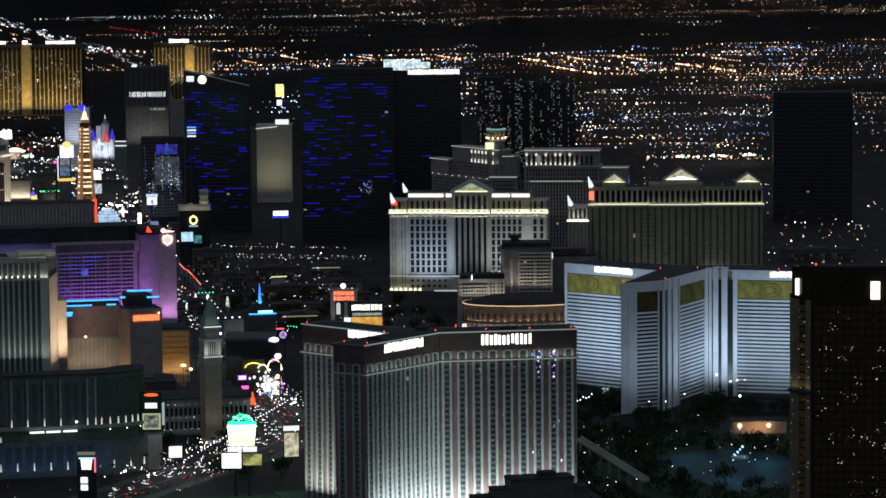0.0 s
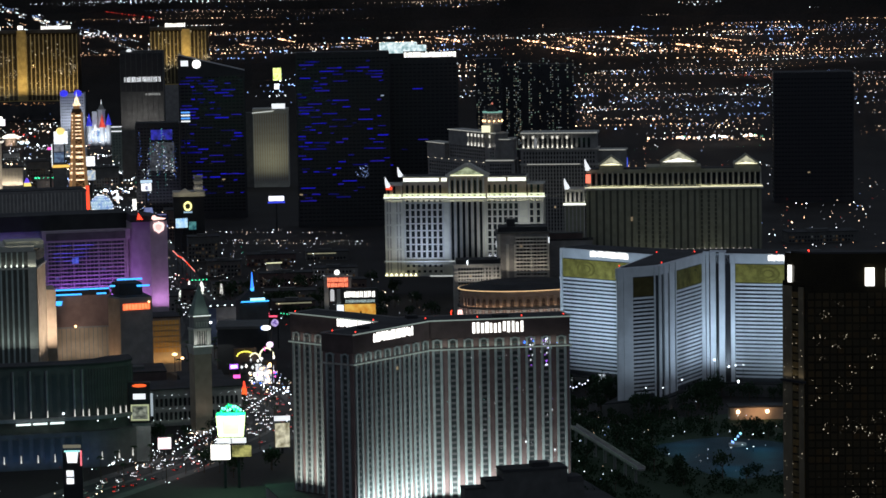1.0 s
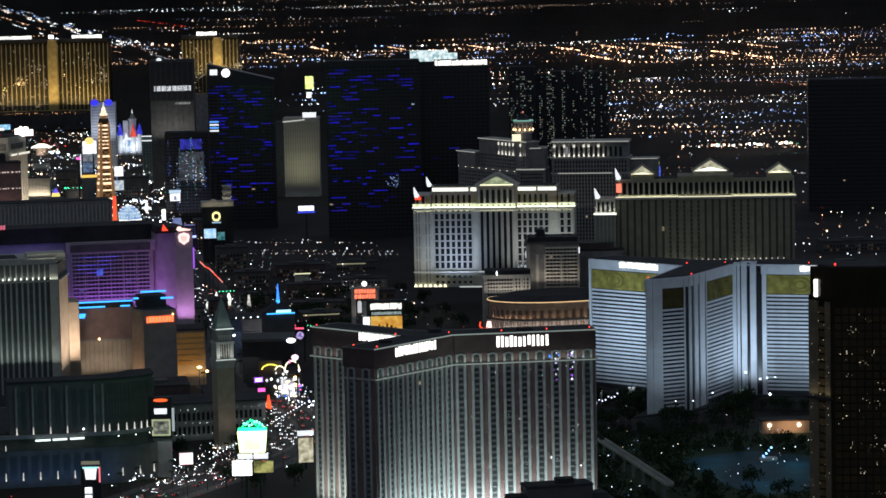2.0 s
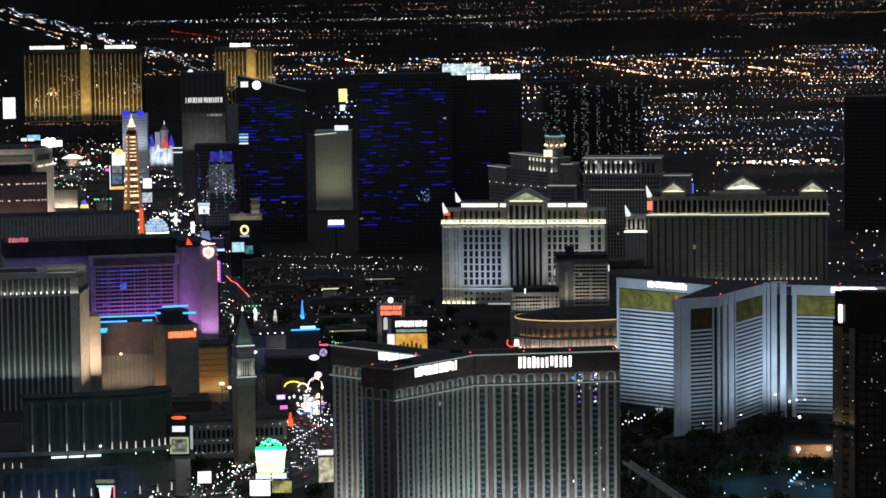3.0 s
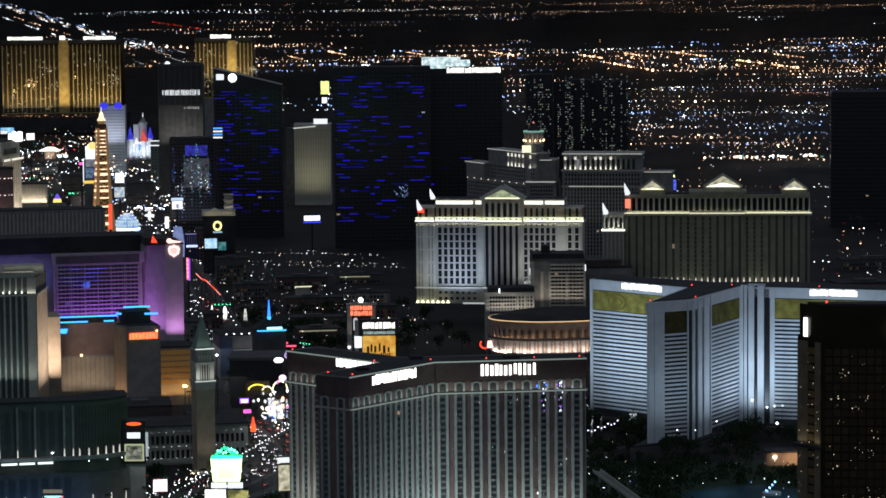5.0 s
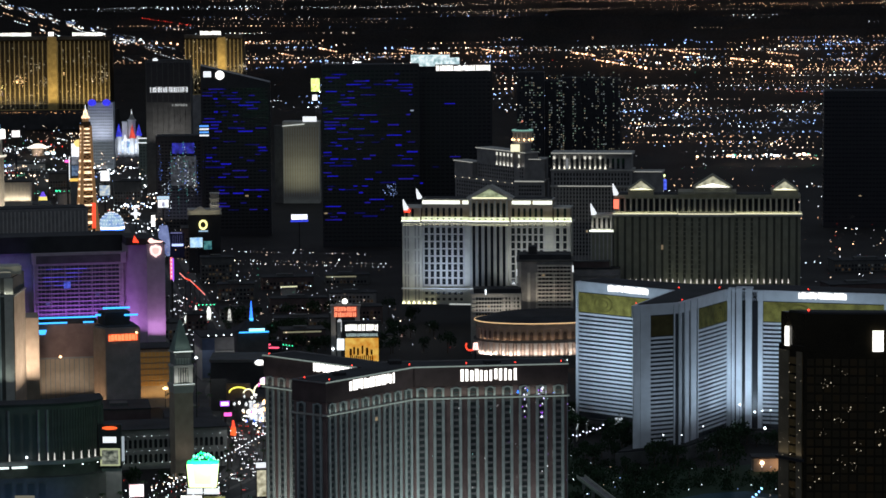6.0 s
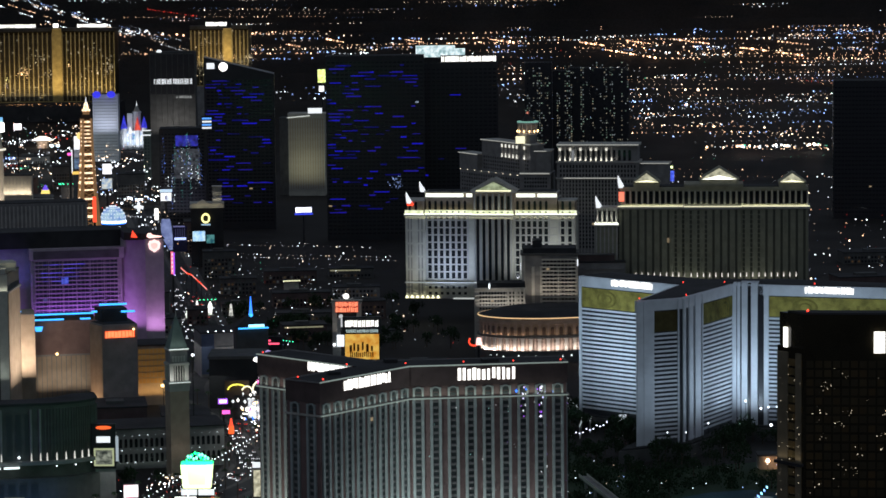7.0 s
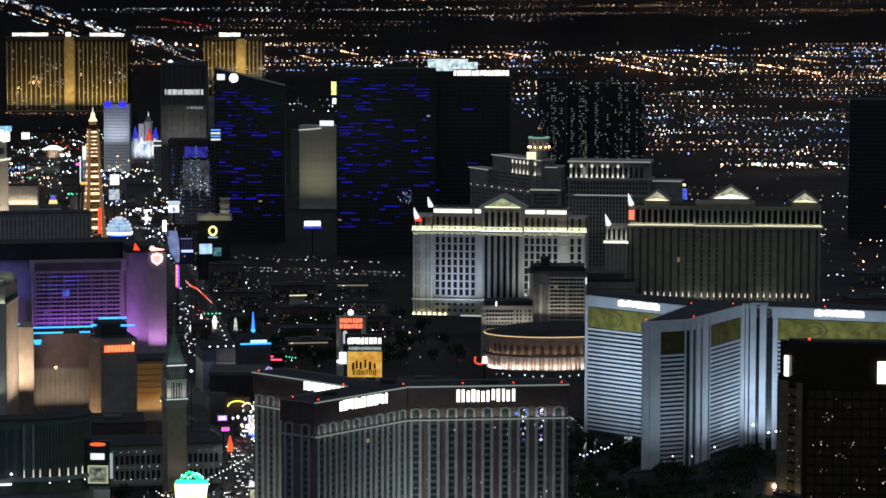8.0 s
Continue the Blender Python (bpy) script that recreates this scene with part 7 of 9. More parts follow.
# one glowing pane stands for the niche and its lit statue
part("niche_figure", arched_pane(3.2, 9.4), glow("niche_pale", (0.85, 0.87, 0.9), 0.55), mq, "arched statue niche with its pale light drawn as glow", Matrix.Translation((-4.6, -0.6, 28.6)))
part("foot_lamp", Geo().bead(-9.6, -2, 16, 1.1), lamp_white, mq)
flood("marquee_wash", (92, 377), (112, 374), 5, 24, 420, (1, 0.9, 0.8), 42, 0, 140)
mm = thing("marquee", 66, 134.8, 0, -12, "tall marquee with white lettering over an amber screen", "sign")
part("mast", Geo().box(-16, -13.6, -1, 1.5, 0, 66), stone, mm)
part("mast", Geo().box(7, 10, -0.4, 1.5, 0, 39), stone, mm)
part("screen", Geo().box(-10.9, 11.2, -1.2, 0, 39, 55.4), picture("screen_amber", (0.75, 0.28, 0.02), (1.0, 0.62, 0.12), 0.75, 0.22), mm, "amber picture screen")
fig_mat = surface("umber", (0.16, 0.06, 0.01))
for x, w_, z0, z1 in ((-7.2, 1.5, 44, 48.4), (-4.9, 1.2, 44.6, 49.6), (-2.4, 1.4, 44.2, 48.8), (0.6, 1.2, 45, 50.4), (3.6, 1.6, 44, 49), (6.6, 1.3, 44.4, 47.8)):
    part("screen_figure", Geo().box(x - w_ / 2, x + w_ / 2, -1.3, -1.2, z0, z1), fig_mat, mm, "dark shape on the screen")
letters(mm, Matrix.Translation((0, -0.9, 0)), -7.6, 8, 40.4, 44.0, 6, fig_mat, 0.3, 0.25, "screen_bar")
part("board", Geo().box(-12.4, 12.8, -1, 1.2, 55.9, 66.8), dark_metal, mm)
letters(mm, Matrix.Translation((0, -1, 0)), -10.6, 11.6, 60.4, 64.6, 8, sign_white, 0.4, 0.3)
letters(mm, Matrix.Translation((0, -1, 0)), -10, 11, 56.6, 58.6, 15, glow("caption_teal", (0.75, 0.95, 0.92), 0.6), 0.3, 0.35)
part("side_screen", Geo().box(-16.2, -11.4, -1.6, -1.1, 47.6, 55.2), glow("side_icy", (0.85, 0.93, 1.0), 1.3), mm, "white side panel")
gm = thing("marquee", -98.5, -260, 0, -14, "bowl-shaped marquee, white and lime with green glow", "sign")
part("bowl", Geo().prism([(-7.1, -3), (7.1, -3), (7.1, 3), (-7.1, 3)], 31, 43, taper=1.16), glow("bowl_white", (0.95, 1.0, 0.62), 0.95), gm, "glaring white bowl")
for sx in (-1, 1):
    lip = Geo()
    for z, x in ((30.8, 7.1), (37, 7.7), (43.1, 8.25)):
        lip.v += [(sx * (x - 3.0), -3.5, z), (sx * (x + 0.25), -3.5, z), (sx * (x + 0.25), -3.05, z), (sx * (x - 3.0), -3.05, z)]
    lip.f = [(4 * i + j, 4 * i + (j + 1) % 4, 4 * i + 4 + (j + 1) % 4, 4 * i + 4 + j) for i in range(2) for j in range(4)]
    part("bowl_edge", lip, neon_lime, gm, "lime glowing edge of the bowl")
part("bowl_foot", Geo().box(-6.9, 6.9, -3.4, -3.02, 30.6, 32.4), neon_lime, gm)
part("rim", Geo().box(-8.2, 8.2, -3.2, 3.2, 43, 44.2), neon_green, gm)
for k in range(16):
    x = -5.5 + 0.75 * k
    part("crown_bulb", Geo().bead(x, -1, 45.2 + 4.2 * abs(math.sin(k * 1.3)) * (1 - abs(x) / 9), 0.75, 1.0), (neon_green, glow("crown_mint", (0.3, 1.0, 0.8), 1.8))[k % 2], gm, "green lit crown")
for x in (-8.6, 0.4):
    part("lower_panel", Geo().box(x, x + 8.2, -1, 0, 26.6, 29.6), sign_soft, gm)
part("white_screen", Geo().box(-12, -0.8, -1, 0, 17, 25.6), sign_white, gm, "bright white screen")
part("picture_screen", Geo().box(0.4, 11.5, -1, 0, 18.6, 25.2), picture("picture_olive", (0.12, 0.1, 0.02), (0.8, 0.75, 0.25), 0.6, 0.3), gm, "dim olive picture screen")
for x in (-4, 4):
    part("post", Geo().box(x - 0.8, x + 0.8, 0, 1.6, 0, 31), dark_metal, gm)
pl = bpy.data.lights.new("marquee_glow", "POINT")
pl.energy, pl.color, pl.shadow_soft_size = 52000, (0.2, 1.0, 0.5), 5
new("marquee_glow", pl).location = (-98, -270, 49)
lp = thing("pylon_sign", -135, -150, 0, -14, "tall pylon with orange top, white panel and picture screen", "sign")
part("mast", Geo().box(-5, 6, 0, 2, 0, 24), grey_render, lp)
part("board", Geo().box(-6.5, 6.5, -0.6, 1.6, 24, 49), dark_metal, lp)
part("top_neon", Geo().cyl(0, 0, 0, 0.6, 5.5, n=16, m=Matrix.Translation((0, -0.6, 47)) @ Matrix.Scale(0.8, 4, (1, 0, 0)) @ Matrix.Scale(0.18, 4, (0, 0, 1)) @ Matrix.Rotation(radians(90), 4, "X")), neon_orange, lp)
part("white_panel", Geo().box(-4.0, 3.6, -1, -0.6, 38.6, 42), sign_soft, lp)
part("screen_frame", Geo().box(-5.6, 5.6, -0.9, -0.6, 25.4, 35.4), glow("pale_yellow", (0.8, 0.85, 0.5), 0.45), lp)
part("screen", Geo().box(-4.6, 4.6, -1.15, -0.9, 26.4, 34.4), picture("picture_grey", (0.05, 0.06, 0.05), (0.7, 0.75, 0.6), 0.4, 0.4), lp)
part("side_lamp", Geo().box(6.5, 8, -0.4, 0.4, 28, 42), glow("side_white", (0.8, 0.9, 1.0), 0.4), lp)
bb = billboard(-47, -150, 4, 19, 9, picture("screen_beige", (0.25, 0.22, 0.12), (1.0, 0.95, 0.7), 0.7, 0.25), "beige picture board on posts")
part("top_panel", Geo().box(-5, 5, -0.5, 0, 20.5, 23.5), sign_soft, bb, "white lit header")
# entertainment front: neon hills and figures
ent = thing("casino_house", -2, 150, 0, -6, "casino front with neon arches and many coloured lamps", "casino")
part("body", Geo().box(-14, 10, 0, 40, 0, 16), dark_roof, ent)
part("lit_wall", Geo().box(-5, 8, -0.4, 0, 0.5, 13), picture("show_wall", (0.08, 0.12, 0.3), (0.95, 0.97, 1.0), 0.9, 0.35), ent, "wall of white and blue show lights")
rnd = random.Random(31)
tube_mats = (sign_white, sign_soft, sign_white, sign_soft, lamp_warm, sign_white, neon_pink, neon_blue, sign_soft)
for i in range(60):
    x, z = rnd.gauss(0, 5.0), abs(rnd.gauss(6, 6))
    part("neon_lamp", Geo().bead(x, -0.8 - rnd.random(), z, rnd.uniform(0.5, 1.5), rnd.uniform(0.5, 1.8)), rnd.choice(tube_mats), ent)
def neon_arch(x, z, rx, rz, start, stop, r, mat):
    tube = Geo()
    for k in range(30):
        a = radians(start + (stop - start) * k / 29)
        c, w_ = math.cos(a), math.sin(a)
        tube.v += [((rx + d) * c + x, -1 + e, (rz + d) * w_ + z) for d, e in ((-r, -r), (r, -r), (r, r), (-r, r))]
        if k:
            q = 4 * k
            tube.f += [(q - 4 + j, q - 4 + (j + 1) % 4, q + (j + 1) % 4, q + j) for j in range(4)]
    tube.f += [(3, 2, 1, 0), tuple(116 + j for j in range(4))]
    part("neon_arch", tube, mat, ent, "thin curved neon tube")


neon_arch(-12, 20, 6.0, 3.4, 40, 180, 0.42, neon_yellow)
neon_arch(3, 19, 5.0, 6.4, 0, 180, 0.45, cove_warm)
neon_arch(-5.6, 17, 3.8, 5.0, 20, 150, 0.4, cove_warm)
part("back_wall", Geo().box(-20, -4, 1, 3, 14, 25.5), umber_render, ent, "plain brown wall behind the neon")
part("house", Geo().prism([(-28, 52), (8, 48), (12, 84), (-24, 88)], 0, 34), dark_roof, ent, "dark upper storeys")
part("house_cornice", Geo().prism([(-29, 51.4), (8.6, 47.2), (12.6, 84.6), (-24.6, 88.8)], 33, 35), shade_render, ent)
part("house_lamp", Geo().bead(4, 47, 33.6, 1.0, 1.5), lamp_blue, ent, "small blue lamp")
lampblk = thing("low_building", 10, 350, 0, 0, "grey block with a row of white lamps along its roof", "building")
part("body", Geo().box(-19, 21, 0, 36, 0, 31.2), grey_render, lampblk)
part("roof", Geo().box(-19.4, 21.4, -0.4, 36.4, 31.2, 32), dark_roof, lampblk)
part("front_band", Geo().box(-9, 21, -0.5, 0, 20.4, 21.2), stone, lampblk)
part("side_panel", Geo().box(-18.6, -9.6, -0.4, 0, 2, 30.6), surface("navy_panel", (0.12, 0.15, 0.24), vary=0.4), lampblk, "dark blue panel")
pieces("roof_lamp", Geo().bead(0, -0.6, 32.6, 0.6).mesh("roof_lamp", lamp_white), lampblk, [Matrix.Translation((-14 + 5.6 * i, 0, 0)) for i in range(7)])
flood("block_wash", (1, 350), (31, 350), 9, 8, 900, (0.95, 0.95, 1.0), 26, 0, 120)
ba = thing("balloon_sign", 0, 118, 0, 0, "white and violet balloon-shaped sign", "sign")
part("mast", Geo().cyl(-1, 1, 0, 46, 0.6), dark_metal, ba)
part("hull", Geo().bead(-5, 0, 43.8, 3.4, 1.8), sign_white, ba)
part("globe", Geo().bead(1.4, 0, 47, 2.7), picture("globe_violet", (0.15, 0.08, 0.5), (0.75, 0.6, 1.0), 0.8, 0.5), ba)
part("lower_sign", Geo().bead(-2.7, -1, 32, 2.6, 2.2), glow("rose_white", (1.0, 0.75, 1.0), 1.4), ba)
pk = thing("pylon_sign", -28, 118, 0, 0, "pink and violet pylon sign", "sign")
part("mast", Geo().box(-0.7, 0.7, 0, 1, 0, 16), dark_metal, pk)
part("neon_face", Geo().box(-3.4, 2.6, -0.6, 0, 16, 19.4), neon_violet, pk)
part("sign_core", Geo().box(-2.6, 1.8, -0.8, -0.6, 16.8, 18.6), sign_white, pk, "white sign core")
part("neon_face", Geo().box(-1, 4, -0.6, 0, 9.4, 11.8), neon_pink, pk)
rt = thing("neon_pyramid", -32, 60, 0, 0, "small red lit pyramid marker", "sign")
part("cone", Geo().cyl(0, 0, 6, 11, 1.9, 1.6, 10), neon_orange, rt)
part("neck", Geo().cyl(0, 0, 11, 15.5, 1.2, 0.5, 10), neon_red, rt)
part("mast", Geo().cyl(0, 0, 0, 6, 0.6), dark_metal, rt)
pg = thing("pagoda_roof", 17.5, 286, 0, 0, "dark block with blue neon eaves and a blue lit spire", "building")
part("hall", Geo().box(-11, 11, -4, 12, 0, 43), shade_render, pg)
part("roof", Geo().prism([(-12, -5), (12, -5), (12, 13), (-12, 13)], 43.6, 51, taper=0.16), dark_roof, pg)
part("eave_neon", Geo().box(-10, 11, -5.6, -5, 42.4, 43.4), neon_cyan, pg, "cyan neon eave")
part("eave_glow", Geo().box(-3, 8, -5.8, -5.2, 43.6, 45.4), glow("eave_icy", (0.35, 0.75, 1.0), 2.2), pg, "glaring pale blue sign on the eave")
part("spire", Geo().cyl(0, 3, 51, 64, 1.3, 0.2, 8), neon_blue, pg, "blue lit spire")
part("spire_base", Geo().cyl(0, 3, 49, 52, 1.8, 1.4, 8), neon_cyan, pg)
# ---------- bronze glass tower near the camera ----------
TR = [(8.5, -932), (70, -952), (65, -940), (3.4, -920)]
tr = thing("glass_tower", 0, 0, 0, 0, "bronze glass tower with white roof signs and sparse gold specks", "tower block")
part("body", Geo().prism(TR, 0, 188), bronze_glass, tr)
part("parapet", Geo().prism(inset(TR, 0.3), 188, 199), bronze_glass, tr)
part("roof", Geo().prism(inset(TR, 1.5), 199, 199.6), dark_roof, tr)
m, n = face(TR[0], TR[1])
part("sign_bar", Geo().box(22.8, 26.4, -0.6, 0, 186.6, 193.6), sign_white, tr, "white roof sign bar", m)
letters(tr, m, 31, 56, 186.4, 193.2, 4, sign_white)
part("sign_bar", Geo().box(3.6, 5.2, -0.6, 0, 187.6, 194.2), sign_white, tr, "white roof sign bar", face(TR[3], TR[0])[0])
pane = Geo().box(-1.15, 1.15, -0.12, 0, 0, 2.3).mesh("window_pane", win_bronze)
rest = Geo()
for i in range(22):
    for r in range(54):
        q = m @ Matrix.Translation((2 + i * (n - 4) / 21, 0, 20 + r * 3.05))
        if i < 9 and r >= 33:
            pieces("window_pane", pane, tr, [q])
        else:
            rest.box(-1.15, 1.15, -0.12, 0, 0, 2.3, q)
m2, n2 = face(TR[3], TR[0])
flank = Geo()
for i in range(5):
    for r in range(54):
        flank.box(-1.1, 1.1, -0.12, 0, 0, 2.3, m2 @ Matrix.Translation((2 + i * (n2 - 4) / 4, 0, 20 + r * 3.05)))
part("flank_panes", flank, win_flank, tr, kind="stuff")
part("window_rest", rest, win_bronze_rest, tr, kind="stuff")
bronze_render = surface("bronze_cladding", (0.22, 0.18, 0.12), rough=0.5, vary=0.4)
part("pier", Geo().box(0.2, 5.4, -0.35, 0, 10, 186), bronze_render, tr, "bronze clad pier", m2)
part("pier", Geo().box(9.2, 12, -0.35, 0, 10, 186), bronze_render, tr, "bronze clad pier", m2)
part("ledge", Geo().box(0, n2, -1.6, 0, 148.6, 149.6), dark_metal, tr, "", m2)
flood("ledge_wash", TR[3], TR[0], 1.3, 150, 90, (1.0, 0.9, 0.7), 165, 0.5, 120)
rnd = random.Random(61)
# glowing beads imitate the gold reflections in the glass
g = Geo()
for i in range(210):
    cx, cz = rnd.uniform(2, n - 4), 22 + 160 * rnd.random() ** 0.8
    for k in range(rnd.randint(1, 9)):
        p = m @ Vector((cx + rnd.gauss(0, 1.3), -0.25, min(183, cz + rnd.gauss(0, 0.8))))
        g.bead(p.x, p.y, p.z, rnd.uniform(0.08, 0.26))
for i in range(160):
    p = m2 @ Vector((rnd.choice((1.2, 2.2, 5.8, 8.4, 11)) + rnd.gauss(0, 0.5), -0.45, 60 + 122 * rnd.random()))
    g.bead(p.x, p.y, p.z, rnd.uniform(0.06, 0.2))
part("window_specks", g, lamps("glint_specks", (1.0, 0.86, 0.6), 0.03, 1.4), tr, kind="stuff")
part("beacon", Geo().bead(10, -931.5, 200.4, 0.5), lamp_red, tr)
# ---------- trees ----------
def crown_geo(seed, r, h, z0, n):
    """A crown of many small tilted leaf clumps in an uneven outline."""
    rn, g = random.Random(seed), Geo()
    lobes = [(rn.uniform(-0.5, 0.5) * r, rn.uniform(-0.5, 0.5) * r, z0 + h * rn.uniform(0.25, 0.8), rn.uniform(0.4, 0.65) * r) for _ in range(7)]
    for i in range(n):
        lx, ly, lz, lr = rn.choice(lobes)
        d = Vector((rn.gauss(0, 1), rn.gauss(0, 1), rn.gauss(0, 1))).normalized() * lr * rn.uniform(0.55, 1.05)
        c = Vector((lx, ly, lz)) + d
        s = rn.uniform(0.35, 0.8)
        q = Matrix.Translation(c) @ Euler((rn.uniform(0, 6), rn.uniform(0, 6), rn.uniform(0, 6))).to_matrix().to_4x4()
        k = len(g.v)
        g.v += [tuple(q @ Vector(p)) for p in ((-s, 0, 0), (0, -s * 0.5, 0.1 * s), (s, 0, 0), (0, s * 0.5, 0.1 * s))]
        g.f.append((k, k + 1, k + 2, k + 3))
    return g


def trunk_geo(h, r, seed):
    g, rn = Geo(), random.Random(seed)
    g.cyl(0, 0, 0, h, r, r * 0.6, 8)
    for k in range(4):
        a = k * 1.6 + rn.random()
        g.cyl(0, 0, 0, h * 0.55, r * 0.4, r * 0.15, 6, Matrix.Translation((0, 0, h * 0.8)) @ Euler((0.6 * math.cos(a), 0.6 * math.sin(a), 0)).to_matrix().to_4x4())
    return g


def frond_geo(seed):
    g, rn = Geo(), random.Random(seed)
    for i in range(15):
        a, dr = i * 2.4, rn.uniform(-0.3, 0.5)
        pts = [Vector((r * math.cos(a), r * math.sin(a), 0.9 * math.sin(r * 1.1) * (0.8 + dr) - 0.16 * r * r)) for r in (0.0, 0.9, 1.8, 2.7)]
        side = Vector((-math.sin(a), math.cos(a), -0.25)) * 0.32
        for p, q, w0, w1 in zip(pts, pts[1:], (0.3, 1, 0.9), (1, 0.9, 0.1)):
            for s in (-1, 1):
                k = len(g.v)
                g.v += [tuple(p), tuple(q), tuple(q + side * s * w1), tuple(p + side * s * w0)]
                g.f.append((k, k + 1, k + 2, k + 3))
    return g


def make_tree(seed, h, r):
    t = thing("tree", 0, 0, 0, 0, "dark leafy garden tree at night", "tree", "garden trees")
    part("trunk", trunk_geo(h * 0.45, 0.28, seed), bark, t)
    part("crown", crown_geo(seed, r, h * 0.7, h * 0.3, 240), leaf, t)
    return t


def make_palm(seed, h):
    t = thing("palm_tree", 0, 0, 0, 0, "tall slim fan palm beside the boulevard", "tree", "boulevard palms")
    part("trunk", Geo().cyl(0, 0, 0, h, 0.3, 0.2, 8), bark, t)
    cr = part("crown", frond_geo(seed), leaf, t)
    cr.matrix_basis = Matrix.Translation((0, 0, h - 0.1))
    return t


rnd = random.Random(19)
trees = [make_tree(1, 9, 4.2), make_tree(2, 11, 4.8), make_tree(3, 7.5, 3.8)]
palms = [make_palm(4, 11), make_palm(5, 13)]
spots = []
while len(spots) < 74:
    x, y = rnd.uniform(84, 330), rnd.uniform(-360, -100)
    if x > 250 and y > -150 or min([99] + [math.hypot(x - a, y - b) for a, b in spots]) < 8:
        continue
    spots.append((x, y))
for x0, x1, y0, y1, n in ((60, 210, 430, 700, 62), (-130, -60, -230, -60, 22), (150, 172, -90, 100, 16), (66, 92, -470, -350, 12), (-92, -40, -500, -474, 7)):
    spots += [(rnd.uniform(x0, x1), rnd.uniform(y0, y1)) for _ in range(n)]
for k in range(len(MR)):
    a, b = Vector(MR[k]), Vector(MR[(k + 1) % len(MR)])
    u = (b - a).normalized()
    o = Vector((u.y, -u.x))
    for i in range(int((b - a).length / 7)):
        p = a + u * (7 * i + rnd.uniform(0, 5)) + o * rnd.uniform(12, 26)
        spots.append((p.x, p.y))
spots = [(x, y) for x, y in spots if abs(x - strip_x(y)) > 26 * strip_w(y) and math.hypot(x - 266, y + 142) > 26 and ((x - 212) / 50) ** 2 + ((y + 256) / 76) ** 2 > 1 and not (abs(x - 131) < 8 and -345 < y < -160)]
first = {}
for x, y in spots:
    k = rnd.randrange(3)
    m = pose(x, y, 0, 0, 0, rnd.uniform(0, 360)) @ Matrix.Scale(rnd.uniform(1.0, 1.7), 4)
    if k in first:
        ob = copy_thing(trees[k], m)
        ob.matrix_basis = m
    else:
        first[k] = trees[k]
        trees[k].matrix_basis = m
shrubs, rn = Geo(), random.Random(14)
for i in range(1500):
    x, y = rn.uniform(86, 400), rn.uniform(-385, -70)
    if ((x - 212) / 50) ** 2 + ((y + 256) / 76) ** 2 < 1 or abs(x - 131) < 6 or x > 225 and y > -105 or x > 250 and -150 < y < -95:
        continue
    r = rn.uniform(2.0, 4.6)
    for k in range(26):
        c = Vector((x + rn.gauss(0, 0.5) * r, y + rn.gauss(0, 0.5) * r, abs(rn.gauss(0.5, 0.35)) * r))
        s = rn.uniform(0.5, 1.1)
        q = Matrix.Translation(c) @ Euler((rn.uniform(0, 6), rn.uniform(0, 6), rn.uniform(0, 6))).to_matrix().to_4x4()
        n = len(shrubs.v)
        shrubs.v += [tuple(q @ Vector(p)) for p in ((-s, 0, 0), (0, -s * 0.6, 0.1 * s), (s, 0, 0), (0, s * 0.6, 0.1 * s))]
        shrubs.f.append((n, n + 1, n + 2, n + 3))
solid("shrubs", shrubs, leaf, "dense dark shrubs filling the garden beds", "shrubs", kind="stuff")
first = {}
for side in (-20, 20, 0):
    y = -230.0 + rnd.random() * 9
    while y < 620:
        k = rnd.randrange(2)
        m = pose(strip_x(y) + side * strip_w(y), y, 0.16 if side else 0.2, 0, 0, rnd.uniform(0, 360))
        if k in first:
            copy_thing(palms[k], m)
        else:
            first[k] = True
            palms[k].matrix_basis = m
        y += rnd.uniform(15, 24) * (1.6 if side == 0 else 1)

# ---------- traffic ----------
def make_car(paint, label):
    t = thing("car", 0, 0, 0, 0, label, "car", "cars on the boulevard")
    body = Geo().prism([(-0.9, -2.2), (0.9, -2.2), (0.95, 0), (0.9, 2.2), (-0.9, 2.2), (-0.95, 0)], 0.35, 0.95, taper=0.96)
    part("body", body, paint, t)
    part("cabin", Geo().prism([(-0.82, -1.0), (0.82, -1.0), (0.82, 1.5), (-0.82, 1.5)], 0.95, 1.5, taper=0.78), black_glass, t)
    for x in (-0.62, 0.62):
        part("headlight", Geo().bead(x, -2.25, 0.75, 0.26), head_mat, t)
        part("taillight", Geo().bead(x, 2.25, 0.85, 0.26), tail_mat, t)
    for y in (-1.4, 1.4):
        g = Geo()
        for x in (-0.88, 0.88):
            g.cyl(0, 0, -0.12, 0.12, 0.36, n=10, m=Matrix.Translation((x, y, 0.37)) @ Matrix.Rotation(radians(90), 4, "Y"))
        part("wheelset", g.box(-0.8, 0.8, y - 0.06, y + 0.06, 0.3, 0.42), dark_roof, t)
    return t


head_mat, tail_mat = glow("headlight", (0.95, 0.97, 1.0), 3.5), glow("taillight", (1.0, 0.04, 0.02), 2.4)
kinds = [make_car(surface("paint_silver", (0.4, 0.4, 0.42), 0.35, 0.3), "silver saloon car with lights on"), make_car(surface("paint_dark", (0.03, 0.03, 0.04), 0.3, 0.2), "dark saloon car with lights on"), make_car(surface("paint_pale", (0.7, 0.7, 0.68), 0.35), "white saloon car with lights on")]
used = set()
